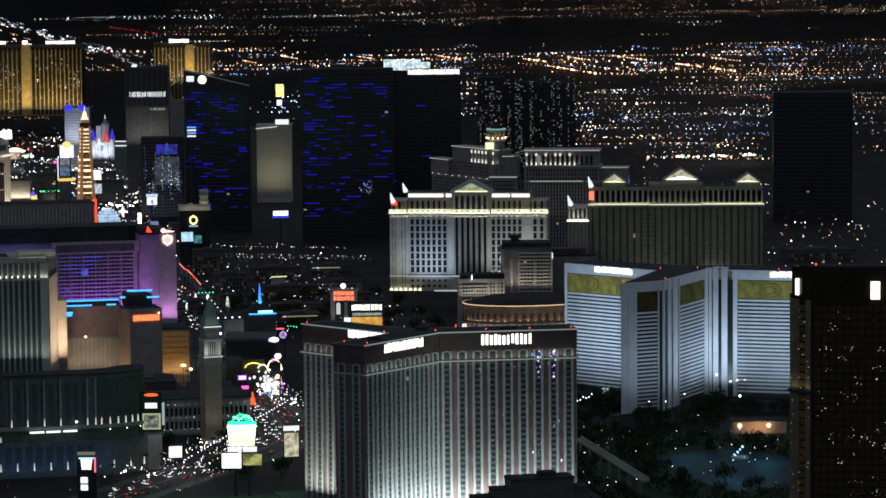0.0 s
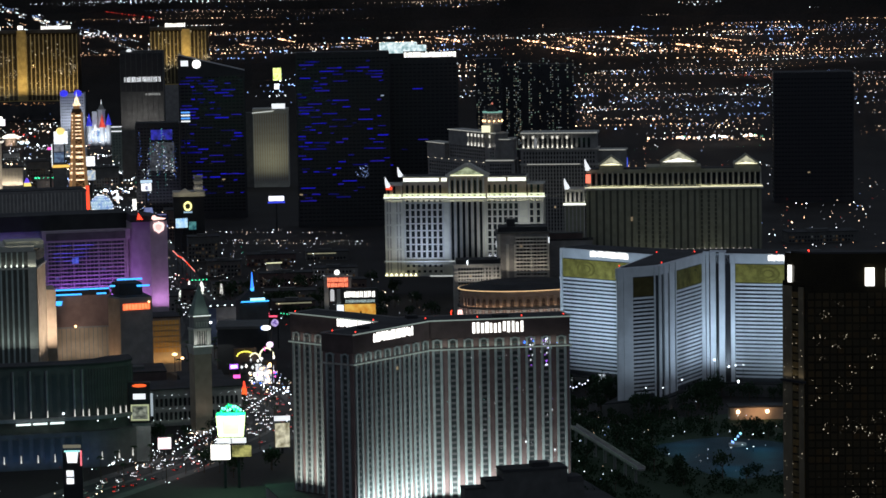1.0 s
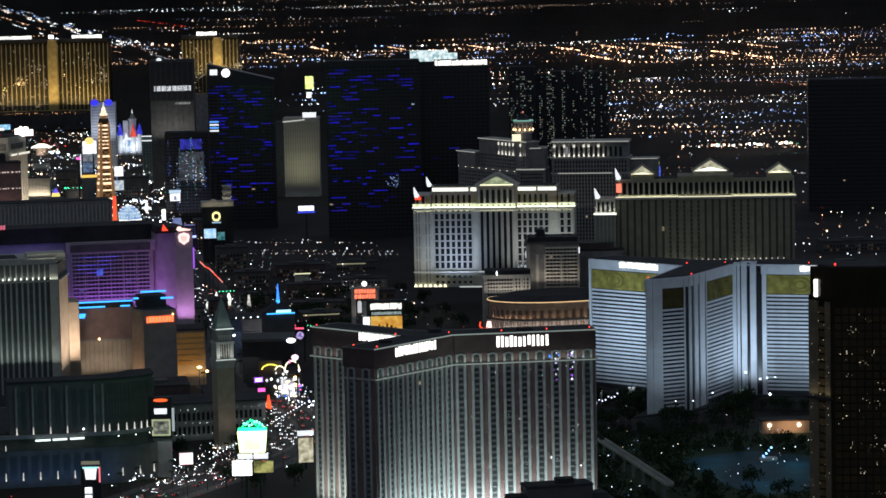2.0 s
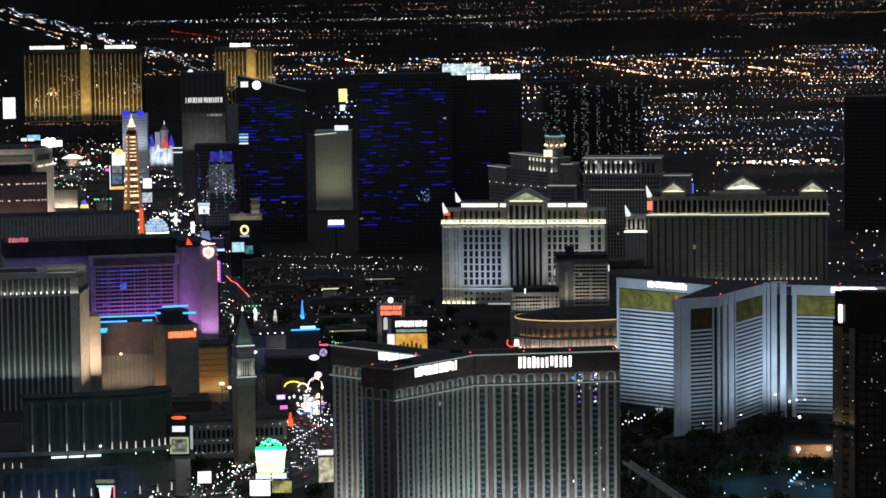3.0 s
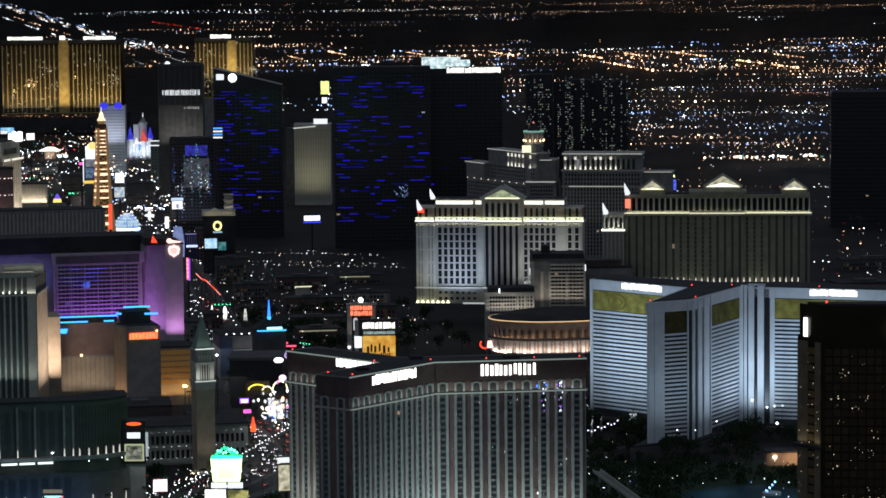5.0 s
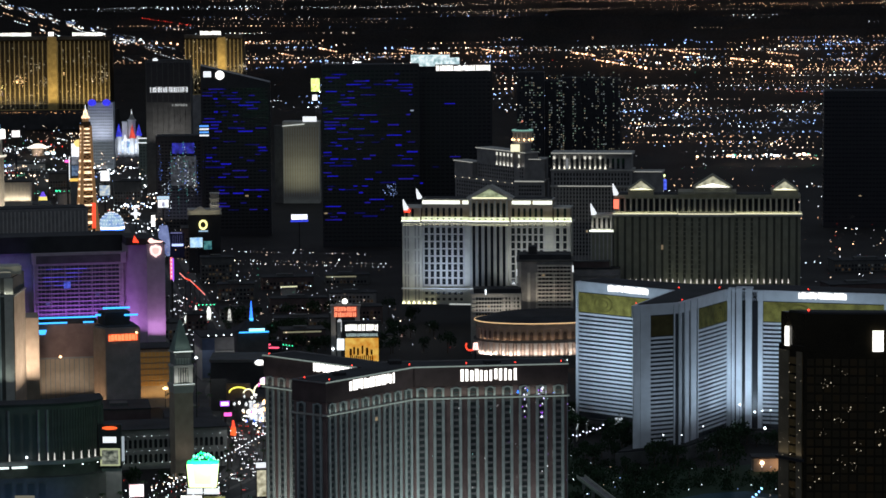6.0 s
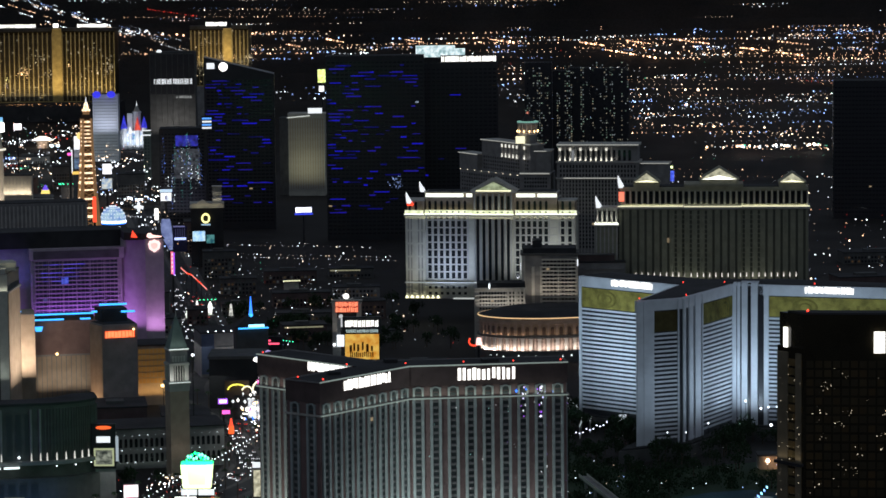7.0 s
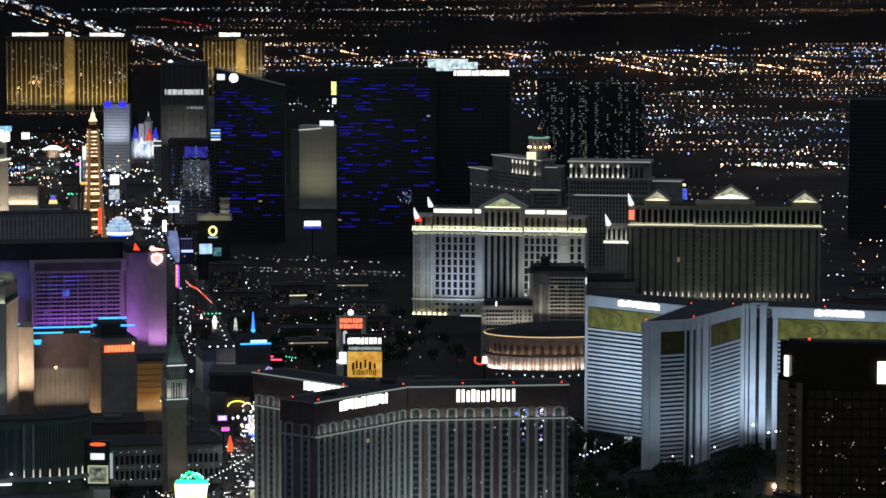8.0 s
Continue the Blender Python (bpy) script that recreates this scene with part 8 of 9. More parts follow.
for lane in (-13.5, -10, -6.5, -3.4, 4, 7.5, 11):
    y = -300.0 + rnd.random() * 10
    while y < 900:
        if 140 < y < 520:
            y = 520 + 40 * rnd.random()
        k = rnd.randrange(3)
        s = (strip_x(y + 1) - strip_x(y - 1)) / 2
        m = pose(strip_x(y) + lane * strip_w(y), y, 0.03, 0, 0, -math.degrees(math.atan(s)) + (0 if lane < 0 else 180) + rnd.uniform(-2, 2))
        if lane > 0:
            m = pose(strip_x(y) + lane * strip_w(y), y, 0.03, 0, 0, -math.degrees(math.atan(s)) + 180)
        if k in used:
            copy_thing(kinds[k], m)
        else:
            used.add(k)
            kinds[k].matrix_basis = m
        y += rnd.uniform(10, 38) * (1 if y < 450 else 2.6) * (1 if lane < 0 else 1.5)
# ---------- street lamps ----------
def make_lamp():
    t = thing("street_lamp", 0, 0, 0, 0, "tall street lamp with a white head", "street lamp", "boulevard street lamps")
    part("pole", Geo().cyl(0, 0, 0, 9, 0.12, 0.08, 8), dark_metal, t)
    part("arm", Geo().box(0, 2, -0.06, 0.06, 8.9, 9.05), dark_metal, t)
    part("head", Geo().bead(2, 0, 8.8, 0.5, 0.3), lamp_white, t)
    return t


sl, n_ = make_lamp(), 0
for side in (-17, 17):
    for i in range(34):
        y = -220 + i * 28
        if 140 < y < 500:
            continue
        m = pose(strip_x(y) + side * strip_w(y), y, 0.16, 0, 0, 0 if side < 0 else 180)
        if n_:
            copy_thing(sl, m)
        else:
            sl.matrix_basis = m
        n_ += 1
for y0 in (-180, -60, 60, 200, 360):
    lamp_area("street_light", (strip_x(y0), y0, 22), (strip_x(y0), y0, 0), 30, 90, 4200, (0.9, 0.97, 0.95))
# ---------- low buildings and small signs along the boulevard ----------
def low_block(x, y, w_, d, h, rz, wall, trim, seed, label):
    t = thing("low_building", x, y, 0, rz, label, "building")
    rn = random.Random(seed)
    part("wall", Geo().box(-w_ / 2, w_ / 2, 0, d, 0, h), wall, t)
    part("roof", Geo().box(-w_ / 2 - 0.4, w_ / 2 + 0.4, -0.4, d + 0.4, h, h + 0.8), dark_roof, t)
    part("roof_unit", Geo().box(-w_ / 5, w_ / 9, d * 0.3, d * 0.6, h + 0.8, h + 2.6), shade_render, t)
    if trim:
        part("sign_strip", Geo().box(-w_ / 2 + 1, w_ / 2 - rn.uniform(1, w_ / 2), -0.5, 0, h - 1.6, h - 0.6), trim, t)
    n = int(w_ / 3.2)
    me = Geo().box(-0.9, 0.9, -0.15, 0, 0, 2.0).mesh("window_pane", win_shop)
    pieces("window_pane", me, t, [Matrix.Translation((-w_ / 2 + 2 + 3.1 * i, 0, 1.2 + 3.6 * k)) for i in range(n) for k in range(max(1, int(h / 4.5)))])
    return t


win_shop = window("shop_pane", (0.02, 0.02, 0.024), 0.35, ((1.0, 0.75, 0.45), (0.85, 0.95, 1.0), (1.0, 0.6, 0.3)), 0.04)
rnd = random.Random(23)
trims = (None, None, None, None, glow("shop_strip", (1.0, 0.95, 0.6), 0.2), None, None, None, None)
walls = (shade_render, umber_render, grey_render, shade_render, umber_render)
PLAN = [(56, 470, 30, 18, 9), (96, 520, 34, 22, 12), (150, 500, 26, 16, 8), (110, 610, 44, 20, 10), (165, 640, 36, 20, 14), (70, 690, 26, 22, 9), (130, 730, 48, 18, 12), (186, 780, 40, 22, 9),
        (92, 830, 32, 20, 14), (150, 900, 46, 24, 11), (210, 930, 40, 20, 8), (30, 640, 16, 24, 12), (-6, 560, 22, 30, 16), (4, 700, 22, 30, 20), (10, 840, 24, 26, 28), (96, 960, 30, 20, 24), (112, 1180, 34, 30, 30),
        (-34, 1450, 60, 40, 34), (-60, 1620, 50, 40, 30), (-20, 1800, 60, 40, 26), (60, 1900, 40, 40, 30), (-60, 2050, 70, 40, 24), (40, 2200, 50, 40, 20), (100, 1640, 30, 30, 40), (620, 700, 60, 30, 12), (700, 900, 70, 30, 10), (560, 820, 40, 30, 16), (760, 640, 50, 30, 10),
        (-60, 60, 30, 40, 18), (-100, 80, 36, 40, 22), (60, 130, 40, 30, 12), (100, 200, 50, 30, 14), (70, 260, 30, 24, 10), (140, 290, 40, 24, 12), (130, 80, 40, 30, 9)]
for i, (x, y, w_, d, h) in enumerate(PLAN):
    low_block(x, y, w_, d, h, -6 + rnd.uniform(-4, 4), walls[i % 5], trims[(i * 4) % 9], i, ("low dark building with a flat roof and shop windows", "low pale building with a lit sign strip")[bool(trims[(i * 4) % 9])])
# unseen area lamps added for the summed light of the busy southern boulevard
for y0, c, p_ in ((1150, (1.0, 0.85, 0.7), 16000), (1420, (0.8, 0.95, 1.0), 20000), (1750, (1.0, 0.8, 0.62), 24000), (2100, (0.8, 0.95, 0.95), 28000)):
    lamp_area("boulevard_fill", (strip_x(y0) - 70, y0, 60), (strip_x(y0) - 70, y0 + 20, 0), 60, 120, p_, c)
# unseen fill lamp that brightens the gardens; no fixture stands there
lamp_area("gardens_fill", (120, 600, 50), (120, 620, 0), 80, 160, 2400, (1.0, 0.92, 0.8))
sail = thing("sail_sign", 73, 1145, 0, -8, "curved pale-blue lit sail sign beside a dark lit board", "sign")
side_pts = [(1.6 + 3.6 * math.sin(min(1, k / 8) * 1.5) - 1.3 * max(0, (k - 9) / 5) ** 2, 8 + 2.1 * k) for k in range(15)]
hull = Geo()
for k, (h, z) in enumerate(side_pts):
    c = 3.4 - 0.3 * k - 1.2 * math.sin(k * 0.22)
    hull.v += [(c - h, 0, z), (c - h * 0.5, -1.6, z), (c + h * 0.5, -1.6, z), (c + h, 0, z)]
    if k:
        q = 4 * k
        hull.f += [(q - 4 + j, q - 3 + j, q + 1 + j, q + j) for j in range(3)]
hull.f += [(0, 3, 2, 1), tuple(4 * 14 + j for j in range(4))]
part("sail_panel", hull, picture("sail_blue", (0.12, 0.16, 0.42), (0.36, 0.45, 0.85), 0.6, 0.12), sail, "glowing pale-blue sail")
part("mast", Geo().cyl(2, 1, 0, 12, 0.9), dark_metal, sail)
part("dark_board", Geo().box(5.5, 19, 1, 2, 6, 30), surface("board_indigo", (0.05, 0.05, 0.12), vary=0.4), sail, "dim indigo board")
for k in range(5):
    part("light_line", Geo().box(8 + 2.1 * k, 8.4 + 2.1 * k, 0.6, 1, 20, 28), glow("line_lilac", (0.4, 0.4, 0.9), 0.12), sail)
part("light_streak", Geo().prism([(7, 0.3), (18, 0.3), (18, 0.9), (10, 0.9)], 17.2, 19.4), glow("streak_blue", (0.45, 0.55, 1.0), 1.6), sail, "white-blue light streak")
part("upper_streak", Geo().box(6, 17, 0.3, 0.9, 29.4, 30.6), glow("line_lilac", (0.4, 0.4, 0.9), 0.3), sail)
star = thing("star_sign", 77.3, 1395, 0, -8, "white four-pointed star sign on a mast", "sign")
part("star", Geo().bead(0, 0, 26.6, 1.9, 6.0).bead(0, 0, 26.6, 5.4, 1.7), sign_soft, star)
part("mast", Geo().cyl(0, 1, 0, 24, 0.6), dark_metal, star)
colm_ = thing("column_sign", 95.5, 1395, 0, -8, "upright white light column", "sign")
part("tube", Geo().box(-1.9, 1.9, -0.8, 0.8, 12.8, 24.4), sign_white, colm_)
part("mast", Geo().box(-0.8, 0.8, -0.5, 0.5, 0, 13), dark_metal, colm_)
for x, y, z, r, mt, lab in ((-54, 1690, 98, 3.4, sign_soft, "small cool white rooftop sign"), (-46, 1690, 98, 3.4, sign_soft, "small cool white rooftop sign"), (20, 1510, 74, 2.6, neon_pink, "small pink rooftop sign")):
    t = thing("rooftop_sign", x, y, 0, -8, lab, "sign")
    part("panel", Geo().box(-r, r, -0.5, 0.5, z - r * 0.5, z + r * 0.5), mt, t)
    part("edge", Geo().box(-r - 0.4, r + 0.4, 0.5, 1.0, z - r * 0.5 - 0.4, z + r * 0.5 + 0.4), dark_metal, t)
    part("stalk", Geo().cyl(0, 0.8, 0, z - r * 0.5, 1.0), dark_metal, t)
# lamps along the promenade and the forecourt
prom = thing("promenade_railing", 0, 0, 0, 0, "promenade railing with a string of small white lamps", "railing")
p0, p1 = Vector((-118, -172, 0)), Vector((-8, 57, 0))
part("rail", Geo().box(0, (p1 - p0).length, -0.15, 0.15, 7.0, 7.5), dark_metal, prom, "", face(p0, p1)[0])
for i in range(36):
    p = p0 + (p1 - p0) * (i / 35)
    part("post", Geo().cyl(p.x, p.y, 0, 8.6, 0.1, n=6), dark_metal, prom)
    part("lamp", Geo().bead(p.x, p.y, 8.9, 0.4), lamp_white, prom)
billboard(-120.5, -150, 7, 14, 8, picture("screen_rose", (1.0, 0.55, 0.6), (1.0, 1.0, 1.0), 1.6, 0.2), "glowing white and pink screen on a pole")
ls = thing("pylon_sign", -199, -320, 0, -14, "low pylon with white screen, cyan header and red tube", "sign")
part("header", Geo().box(-5, 5, -0.6, 0, 38.8, 40.6), glow("header_dim", (0.6, 0.55, 0.4), 0.25), ls)
part("cyan_strip", Geo().box(-4.4, 4.4, -0.6, 0, 36.6, 37.4), glow("strip_cyan", (0.4, 0.9, 0.9), 1.2), ls)
part("white_screen", Geo().prism([(-2.6, -0.7), (2.6, -0.7), (2.6, 0), (-2.6, 0)], 30.5, 36.4, taper=1.3), white_board, ls, "glaring white screen")
part("lower_panel", Geo().box(-3.4, 0.6, -0.6, 0, 22.7, 26.1), white_board, ls)
part("lower_panel", Geo().box(-3.4, 0.6, -0.6, 0, 18.6, 21.9), white_board, ls)
part("red_tube", Geo().box(4.5, 5.3, -0.8, 0, 28.8, 37.3), glow("tube_rose", (1.0, 0.2, 0.25), 1.2), ls, "rose neon tube")
part("board", Geo().box(-5.4, 5.6, 0, 1.2, 0, 38), dark_metal, ls)
for nm, x, y, r, h, mt, lab in (("lit_column", 63, 681, 1.6, 11, sign_soft, "white lit column by the gardens"), ("lit_column", 41.4, 688, 2.2, 10, cove_warm, "cream lit column by the gardens")):
    t = thing(nm, x, y, 0, 0, lab, "light column")
    part("shaft", Geo().cyl(0, 0, 1.5, h, r, r * 0.5, 10), picture("column_glow", (0.3, 0.3, 0.28), (1.0, 1.0, 0.92), 0.9, 0.4), t)
    part("plinth", Geo().box(-r * 1.3, r * 1.3, -r * 1.3, r * 1.3, 0, 1.5), stone, t)
gls = thing("lamp_string", 39, 690, 0, 0, "string of small green lamps on low posts", "lights")
part("wire", Geo().box(0, 14, -0.06, 0.06, 14.6, 14.8), dark_metal, gls)
for k in range(5):
    part("lamp", Geo().bead(3.2 * k, -0.2, 14.2, 0.62), lamp_green, gls)
for x in (-0.3, 14):
    part("post", Geo().box(x, x + 0.3, -0.15, 0.15, 0, 14.8), dark_metal, gls)
# floodlit statues as plain columns, with the light drawn as glow
for k, (x, y, h, r) in enumerate(((33, 690, 9, 2.4), (38, 700, 13, 1.5), (48, 695, 12, 2.6), (27, 680, 7, 2.0))):
    t = thing("lit_column", x, y, 0, 0, "white floodlit statue, reduced to a glowing column", "light column")
    part("shaft", Geo().cyl(0, 0, 1.2, h * 0.6, r * 0.5, r * 0.8, 9).cyl(0, 0, h * 0.6, h, r * 0.9, r * 0.2, 9), picture("statue_glow", (0.25, 0.3, 0.24), (1.0, 1.0, 0.95), 2.0, 0.5), t)
    part("plinth", Geo().cyl(0, 0, 0, 1.2, r * 1.3, n=10), stone, t)
rr_ = thing("rooftop_sign", 36, 330, 0, -16, "rose-red neon roof edge with small green lamps", "sign")
part("frame", Geo().box(-13, 10, 0, 0.8, 20, 30), dark_metal, rr_)
part("legs", Geo().box(-12, -11, 0.1, 0.7, 0, 20).box(8, 9, 0.1, 0.7, 0, 20), dark_metal, rr_)
for x0, x1, z in ((-12, -5, 29), (-6, 2, 26.6), (-2, 8, 24.4)):
    part("neon_tube", Geo().box(x0, x1, -0.4, 0, z, z + 1.2), glow("neon_crimson", (1.0, 0.1, 0.2), 1.6), rr_)
part("sign_core", Geo().box(-7, -1, -0.5, -0.1, 27.8, 29.4), glow("rose_pale", (1.0, 0.6, 0.62), 1.6), rr_)
for k in range(4):
    part("lamp", Geo().bead(11 + 2.2 * k, 0, 27.2 - 0.3 * k, 0.5), lamp_green, rr_)
part("lamp_arm", Geo().box(10, 18.5, 0.2, 0.5, 26.4, 26.7), dark_metal, rr_)
el = thing("lit_canopy", 94.7, 619, 0, 0, "oval white lit canopy roof", "building")
part("canopy", Geo().cyl(0, 0, 0, 1.4, 6.2, 5.2, 20, Matrix.Translation((0, 0, 9)) @ Matrix.Scale(0.5, 4, (0, 1, 0))), picture("canopy_glow", (0.5, 0.6, 0.65), (1.0, 1.0, 1.0), 1.2, 0.3), el)
part("post", Geo().cyl(0, 0, 0, 9, 0.8), stone, el)
st_ = thing("lit_canopy", 141, 843, 0, 0, "long canopy with a pale yellow lit edge", "building")
part("canopy", Geo().box(-8, 7, -3, 3, 9, 10.2), dark_roof, st_)
part("lit_edge", Geo().box(-8, 7, -3.4, -3, 9.2, 10.2), glow("edge_cream", (1.0, 0.98, 0.6), 0.9), st_)
part("post", Geo().box(-7, 6, -0.6, 0.6, 0, 9), stone, st_)
amb = thing("amber_lamp", -52.4, 226, 0, 0, "pair of glaring amber lamps on a post", "lamp")
part("head", Geo().bead(0, 0, 13.5, 2.0, 1.1), glow("lamp_glare", (1.0, 0.75, 0.35), 3.0), amb)
part("head", Geo().bead(5.5, 0, 10.5, 1.3, 1.0), lamp_warm, amb)
part("post", Geo().cyl(0, 0.5, 0, 13, 0.3), dark_metal, amb)
yard = thing("floodlight_mast", -61, 20, 0, 0, "floodlight mast with one glaring white head", "lamp")
part("mast", Geo().cyl(0, 0, 0, 61, 0.4, 0.25), dark_metal, yard)
part("head", Geo().bead(0, -0.4, 62, 1.15, 1.0), lamp_white, yard)
# red strip of light along the side street
red = thing("neon_rail", 0, 0, 0, 0, "red neon line along a sloping walkway edge", "sign")
RAIL = [(30, 736, 36), (37, 753, 29.5), (44, 772, 25.5), (50, 788, 20), (57, 806, 13.5), (63.8, 822, 7)]
for k, (a, b) in enumerate(zip(RAIL, RAIL[1:])):
    tube = Geo()
    for q in (a, b):
        tube.v += [(q[0], q[1] + dy, q[2] + dz) for dy, dz in ((-0.5, -0.55), (0.5, -0.55), (0.5, 0.55), (-0.5, 0.55))]
    tube.f = [(j, (j + 1) % 4, 4 + (j + 1) % 4, 4 + j) for j in range(4)] + [(3, 2, 1, 0), (4, 5, 6, 7)]
    part("neon_tube", tube, (glow("neon_salmon", (1.0, 0.3, 0.25), 1.3), neon_red)[k % 2], red)
    part("post", Geo().cyl(b[0], b[1], 0, b[2] - 0.5, 0.3, n=6), dark_metal, red)
# ---------- lights of the plain ----------
rnd = random.Random(77)
MATS = {
    "white": lamps("lamps_white", (0.85, 0.92, 1.0), 0.4, 8.5),
    "sodium": lamps("lamps_sodium", (1.0, 0.56, 0.32), 0.9, 9.5),
    "warm": lamps("lamps_warm", (1.0, 0.72, 0.5), 0.6, 9),
    "blue": lamps("lamps_blue", (0.33, 0.5, 1.0), 0.5, 6),
    "red": lamps("lamps_red", (1.0, 0.06, 0.04), 0.2, 2.5),
    "green": lamps("lamps_green", (0.08, 0.8, 0.45), 0.15, 2),
}
city = {k: Geo() for k in MATS}


def dot(x, y, z, r, kind):
    p, s = far(x, y, z)
    city[kind].bead(p.x, p.y, p.z, min(r, 1.9 if s == 1 else 9) * s * 0.78)


def avenue(x0, y0, x1, y1, step, kind, r, skip=0.1, z=9):
    n = max(1, int(math.hypot(x1 - x0, y1 - y0) / step))
    for i in range(n + 1):
        if rnd.random() > skip:
            t = i / n
            dot(x0 + (x1 - x0) * t + rnd.uniform(-2, 2), y0 + (y1 - y0) * t + rnd.uniform(-3, 3), z, r * (0.55 + 0.95 * rnd.random() ** 2), kind)


def ray_x(px, y):
    """A place across the valley: px runs from 0 to 1 over the width seen at that distance."""
    d = y - EYE.y
    return EYE.x + d * (0.075 + 0.285 * px)


def hidden(px, y):
    """Behind the tall towers nothing of the plain shows."""
    return y < 3300 and px < 0.64


def rows(y0, y1, lo, hi, gap, count, kinds, weights, size, spacing, lengths=(0.02, 0.04, 0.08, 0.14, 0.2)):
    """Side streets running east and west over a district, lit in short stretches, with dark fields between."""
    y = y0
    while y < y1:
        d = y - EYE.y
        for k in range((count + 1) // 2):
            a = rnd.uniform(lo - 0.05, hi)
            if math.sin(a * 23 + y * 0.0031) + math.sin(a * 11 - y * 0.0052 + 1.7) < -0.75:
                continue
            b = min(hi + 0.03, a + rnd.choice(lengths))
            kd = rnd.choices(kinds, weights)[0]
            tilt = rnd.choice((0.0, 0.0, -0.2, -0.35, -0.35))
            avenue(ray_x(a, y), y, ray_x(b, y), y + tilt * (ray_x(b, y) - ray_x(a, y)), spacing * d * rnd.uniform(0.32, 0.62), kd, size * d * rnd.uniform(0.65, 1.15), 0.18)
        y += gap * d * rnd.uniform(0.6, 1.4)


MIX = ("sodium", "warm", "white", "blue")
# long closely lit avenues running south
for x0, y0, y1 in ((1631, 5260, 5460), (1753, 5290, 5500), (1874, 5245, 5495), (1883, 4850, 5022), (1884, 4623, 4790), (2060, 5100, 5300), (1480, 5500, 5700), (1290, 5600, 5780), (1120, 5700, 5900), (980, 5500, 5650)):
    avenue(x0, y0, x0 - 4, y1, 9, "sodium", 1.85, 0.02)
avenue(1571, 4637, 1577, 5050, 17, "sodium", 1.9, 0.1)
avenue(1571, 4637, 1640, 4560, 12, "sodium", 1.7, 0.1)
for i in range(7):
    for j in range(5):
        if rnd.random() < 0.7:
            dot(1640 + 26 * i + rnd.uniform(-5, 5), 4800 + 140 * j + rnd.uniform(-20, 20), 10, 2.2, "sodium")
avenue(994, 2633, 1108, 2568, 12.5, "sodium", 1.15, 0.04)
avenue(975, 2672, 1180, 2487, 19, "warm", 1.2, 0.08)
avenue(1190, 2880, 1330, 2800, 13, "blue", 1.0, 0.15)
avenue(1169, 2558, 1210, 2525, 12, "sodium", 1.15, 0.1)
avenue(1091, 2826, 1172, 2808, 14, "warm", 1.0, 0.1)
avenue(1274, 3507, 1328, 3482, 18, "warm", 2.0, 0.1)
avenue(1043, 2910, 1080, 2832, 9, "sodium", 1.15, 0.1)
avenue(1000, 2700, 1016, 3000, 22, "sodium", 0.95, 0.2)
avenue(1576, 3730, 1600, 3480, 16, "red", 1.2, 0.2)
for k in range(30):
    a = math.pi * k / 29
    dot(1281 + 120 * math.cos(a), 3060 + 120 * math.sin(a) * rnd.uniform(0.7, 1.2), 8, rnd.uniform(0.8, 1.6), rnd.choice(("white", "blue", "blue")))
# the districts, from the far rim to the near plain
rows(8600, 11600, 0.30, 1.22, 0.017, 16, ("sodium", "warm", "white"), (50, 36, 14), 0.00011, 0.0030)
rows(9200, 9700, 0.14, 0.52, 0.012, 6, ("white", "white", "blue", "warm"), (60, 20, 15, 10), 0.00017, 0.0030)
rows(7000, 8800, 0.12, 0.62, 0.02, 5, ("white", "warm", "blue", "sodium"), (40, 20, 20, 20), 0.00014, 0.0032)
rows(6900, 8400, 0.3, 1.22, 0.04, 3, ("white", "warm", "sodium"), (5, 3, 3), 0.00016, 0.0032, (0.01, 0.03, 0.05))
rows(5300, 6500, 0.2, 0.62, 0.017, 5, MIX, (58, 30, 10, 10), 0.00020, 0.0036)
rows(5600, 6300, 0.62, 1.22, 0.018, 12, MIX, (42, 18, 20, 20), 0.00019, 0.0036)
rows(4400, 5600, 0.5, 1.22, 0.015, 10, MIX, (54, 22, 16, 14), 0.00018, 0.0036)
rows(3300, 4400, 0.56, 1.22, 0.0125, 12, MIX, (40, 18, 24, 18), 0.00016, 0.0040)
rows(2150, 3300, 0.68, 1.24, 0.013, 8, MIX, (40, 18, 28, 12), 0.00017, 0.0044)
rows(3300, 5700, 0.84, 1.24, 0.02, 5, MIX, (46, 24, 20, 14), 0.00020, 0.0040)
rows(1650, 2140, 0.66, 1.24, 0.02, 5, ("warm", "sodium", "white", "green"), (40, 30, 24, 6), 0.00015, 0.0044)
# freeway and frontage roads running south past the gold hotels
for x0, kd, sz in ((700, "white", 2.0), (716, "warm", 2.0), (732, "white", 2.4), (752, "blue", 1.8), (775, "white", 1.6), (640, "sodium", 1.6), (600, "white", 1.8)):
    y = 5400.0
    while y < 11800:
        ln = rnd.uniform(120, 420)
        avenue(x0 + 0.006 * (y - 5800), y, x0 + 0.006 * (y + ln - 5800), y + ln, 24, kd, 0.72 * sz * (y - EYE.y) / 9000, 0.3)
        y += ln + rnd.uniform(100, 700)
avenue(1025, 8400, 1070, 7700, 22, "red", 1.8, 0.2)
for i in range(60):
    y = 6600 + rnd.gauss(0, 120)
    dot(715 + rnd.gauss(20, 45), y, 6, rnd.uniform(0.8, 2.6), rnd.choice(("white", "white", "warm")))
# scattered yards and houses
for i in range(200):
    y = 2000 + 4400 * rnd.random() ** 1.3
    a = rnd.random() * 1.12
    if hidden(a, y):
        a = 0.64 + 0.46 * rnd.random()
    kind = rnd.choices(("white", "blue", "sodium", "warm", "red", "green"), (38, 24, 20, 12, 6, 3))[0]
    dot(ray_x(a, y), y, rnd.uniform(3, 14), 0.00020 * (y - EYE.y) * rnd.uniform(0.3, 1.1), kind)
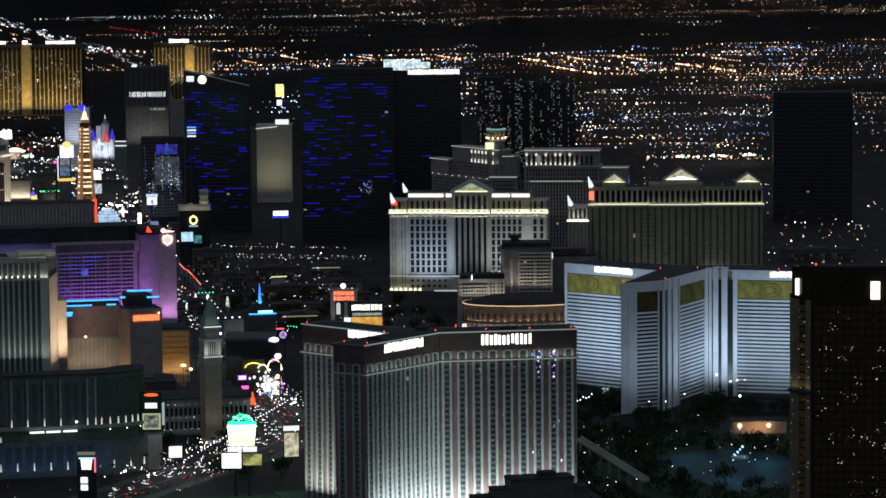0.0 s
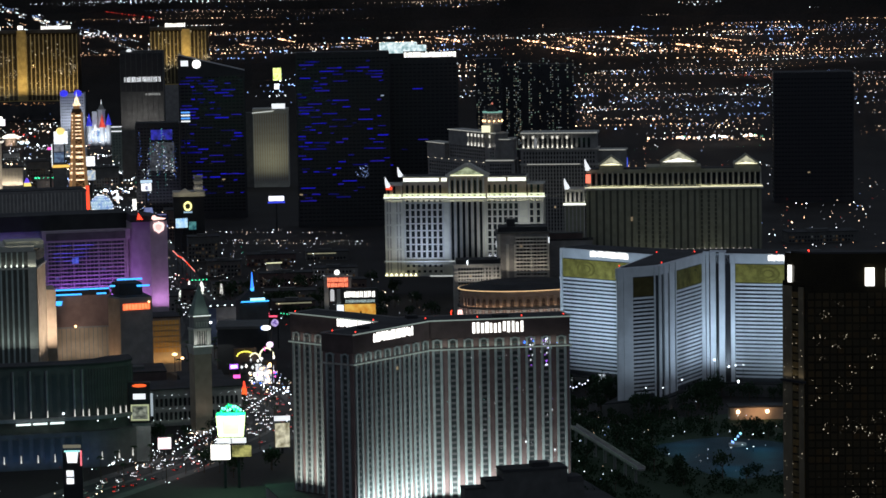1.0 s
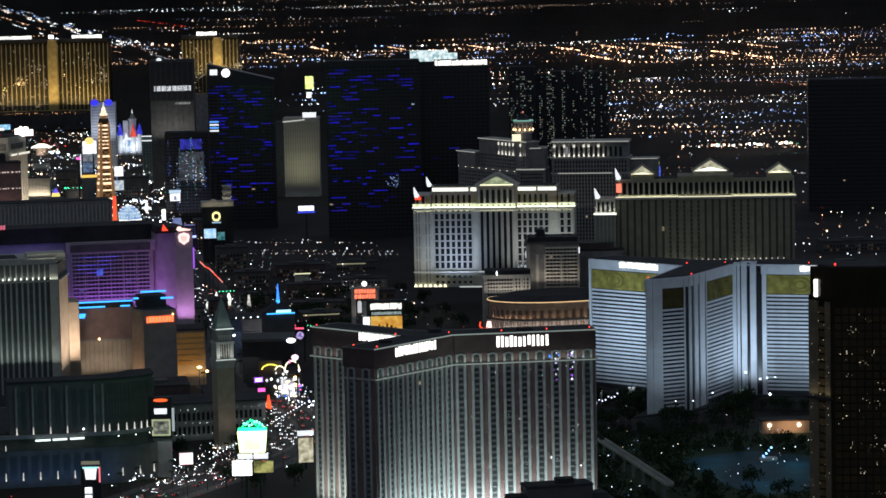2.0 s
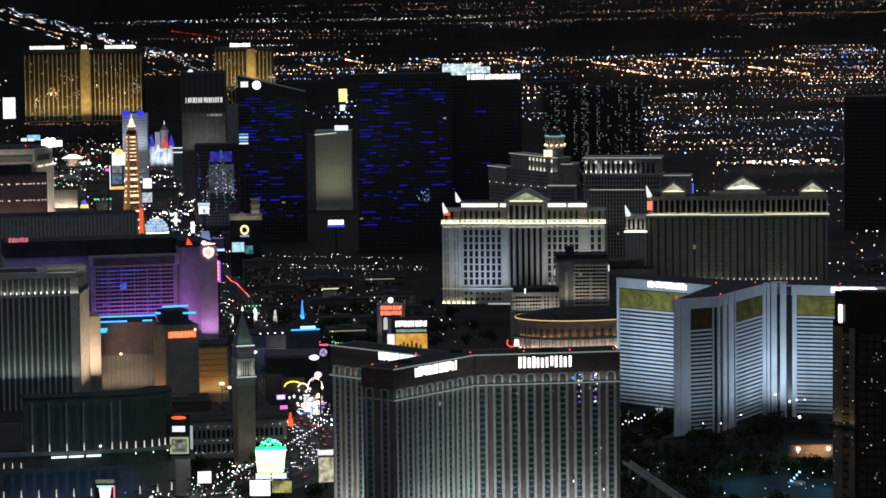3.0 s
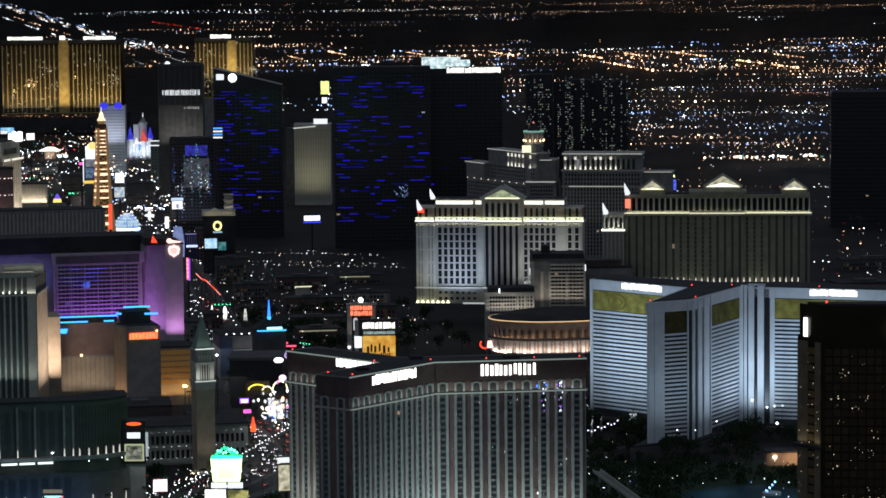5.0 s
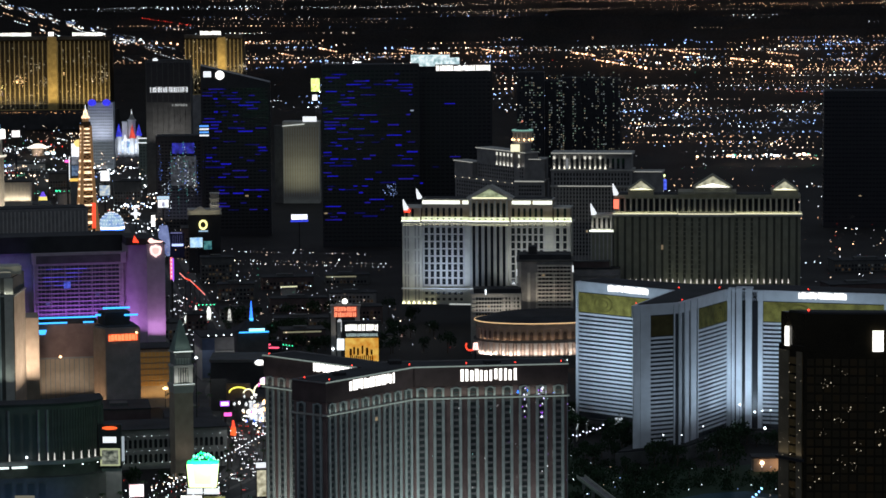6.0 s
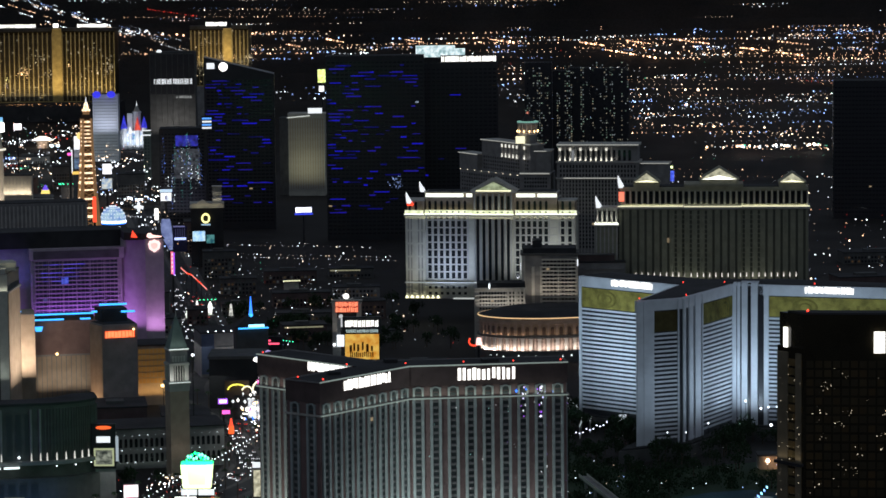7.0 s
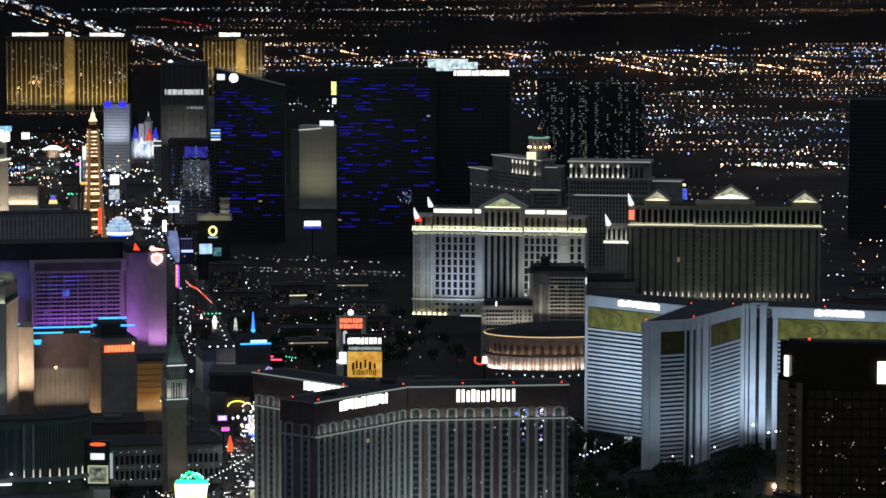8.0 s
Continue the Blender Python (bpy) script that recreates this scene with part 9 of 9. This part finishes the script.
# bright clusters: yards, lots, shops
for i in range(96):
    y0 = 2200 + 3900 * rnd.random()
    a0 = rnd.uniform(0.66, 1.1) if y0 < 3300 else rnd.uniform(0.3, 1.1)
    kind = rnd.choice(("white", "blue", "white", "warm", "blue", "blue"))
    for k in range(rnd.randint(5, 16)):
        y = y0 + rnd.gauss(0, 18)
        dot(ray_x(a0, y) + rnd.gauss(0, 34), y, 8, 0.00018 * (y - EYE.y) * rnd.uniform(0.7, 1.7), kind)
# bright yard south of the classical towers
for i in range(110):
    dot(rnd.choice((rnd.gauss(980, 10), rnd.gauss(1030, 6), rnd.gauss(1078, 5), rnd.uniform(925, 1085))), rnd.gauss(2190, 14), 10, rnd.uniform(0.7, 1.9), rnd.choice(("white", "white", "white", "warm", "sodium", "warm", "green")))
# lots and gardens between the towers
for row in range(9):
    y = 980 + row * 30
    for i in range(60):
        if rnd.random() < (0.75 if row in (3, 4, 7) else 0.07):
            dot(86 + i * 3.1 + rnd.uniform(-1.5, 1.5), y - 0.55 * i * 2.9 + 40 + rnd.uniform(-4, 4), 5, 0.22 + 0.55 * rnd.random() ** 2, rnd.choice(("white", "white", "warm")))
for i in range(480):
    y = rnd.uniform(430, 1000)
    dot(rnd.uniform(30, 200), y, rnd.uniform(3, 12), 0.14 + 0.62 * rnd.random() ** 3, rnd.choices(("white", "warm", "red", "green", "blue"), (50, 30, 8, 5, 4))[0])
for i in range(560):
    y = rnd.uniform(1000, 2900)
    dot(strip_x(y) + rnd.uniform(-190, 40), y, rnd.uniform(3, 30), rnd.uniform(0.3, 1.0), rnd.choices(("white", "warm", "red", "green", "blue", "sodium"), (50, 26, 9, 3, 10, 8))[0])
for i in range(84):
    y = rnd.uniform(1100, 2800)
    x, kd = strip_x(y) + rnd.uniform(-190, 30), rnd.choices(("white", "warm", "red", "green", "blue"), (50, 24, 8, 5, 14))[0]
    for k in range(rnd.randint(4, 11)):
        dot(x + 3.2 * k + rnd.gauss(0, 0.6), y, 14 + 6 * rnd.random(), rnd.uniform(0.5, 1.6), kd)
for i in range(110):
    dot(rnd.uniform(-150, -92), rnd.uniform(-190, -120), rnd.uniform(1, 4), rnd.uniform(0.18, 0.55), rnd.choices(("white", "warm", "red"), (70, 20, 8))[0])
for i in range(760):
    dot(rnd.uniform(480, 1000), rnd.uniform(480, 1800), 5, 0.25 + 0.85 * rnd.random() ** 2, rnd.choices(("white", "warm", "red", "sodium", "blue"), (50, 25, 10, 15, 4))[0])
for i in range(120):
    dot(rnd.uniform(90, 380), rnd.uniform(-330, 20), 4, rnd.uniform(0.22, 0.5), rnd.choices(("white", "warm", "blue"), (60, 25, 15))[0])
for i in range(170):
    y = rnd.uniform(-330, 100)
    dot(strip_x(y) + rnd.uniform(-70, 60), y, rnd.uniform(2, 9), rnd.uniform(0.18, 0.5), rnd.choices(("white", "warm", "red", "green"), (64, 20, 12, 6))[0])
for i in range(60):
    dot(rnd.uniform(270, 340), rnd.uniform(-330, -230), 2, rnd.uniform(0.2, 0.45), rnd.choice(("red", "red", "white", "warm")))
for i in range(60):
    y = rnd.uniform(20, 150)
    dot(strip_x(y) + rnd.uniform(2, 34), y, rnd.uniform(1, 8), rnd.uniform(0.3, 1.0), rnd.choices(("white", "warm", "blue"), (70, 16, 10))[0])
for i in range(26):
    u = i / 25
    dot(-160 + 38 * u + rnd.gauss(0, 0.8), -176 + 60 * u, 3 + 2 * u, rnd.uniform(0.3, 0.8), "white")
for i in range(110):
    u, v = rnd.random(), rnd.random()
    dot(-112 + 40 * u + 24 * v, -110 + 62 * v - 10 * u, rnd.uniform(1, 3), rnd.uniform(0.2, 0.55), rnd.choices(("white", "warm", "red"), (74, 18, 8))[0])
for k, g in city.items():
    solid("city_lights", g, MATS[k], "scattered %s lamps over the dark valley" % {"sodium": "orange", "warm": "warm"}.get(k, k), "city lights", kind="stuff")
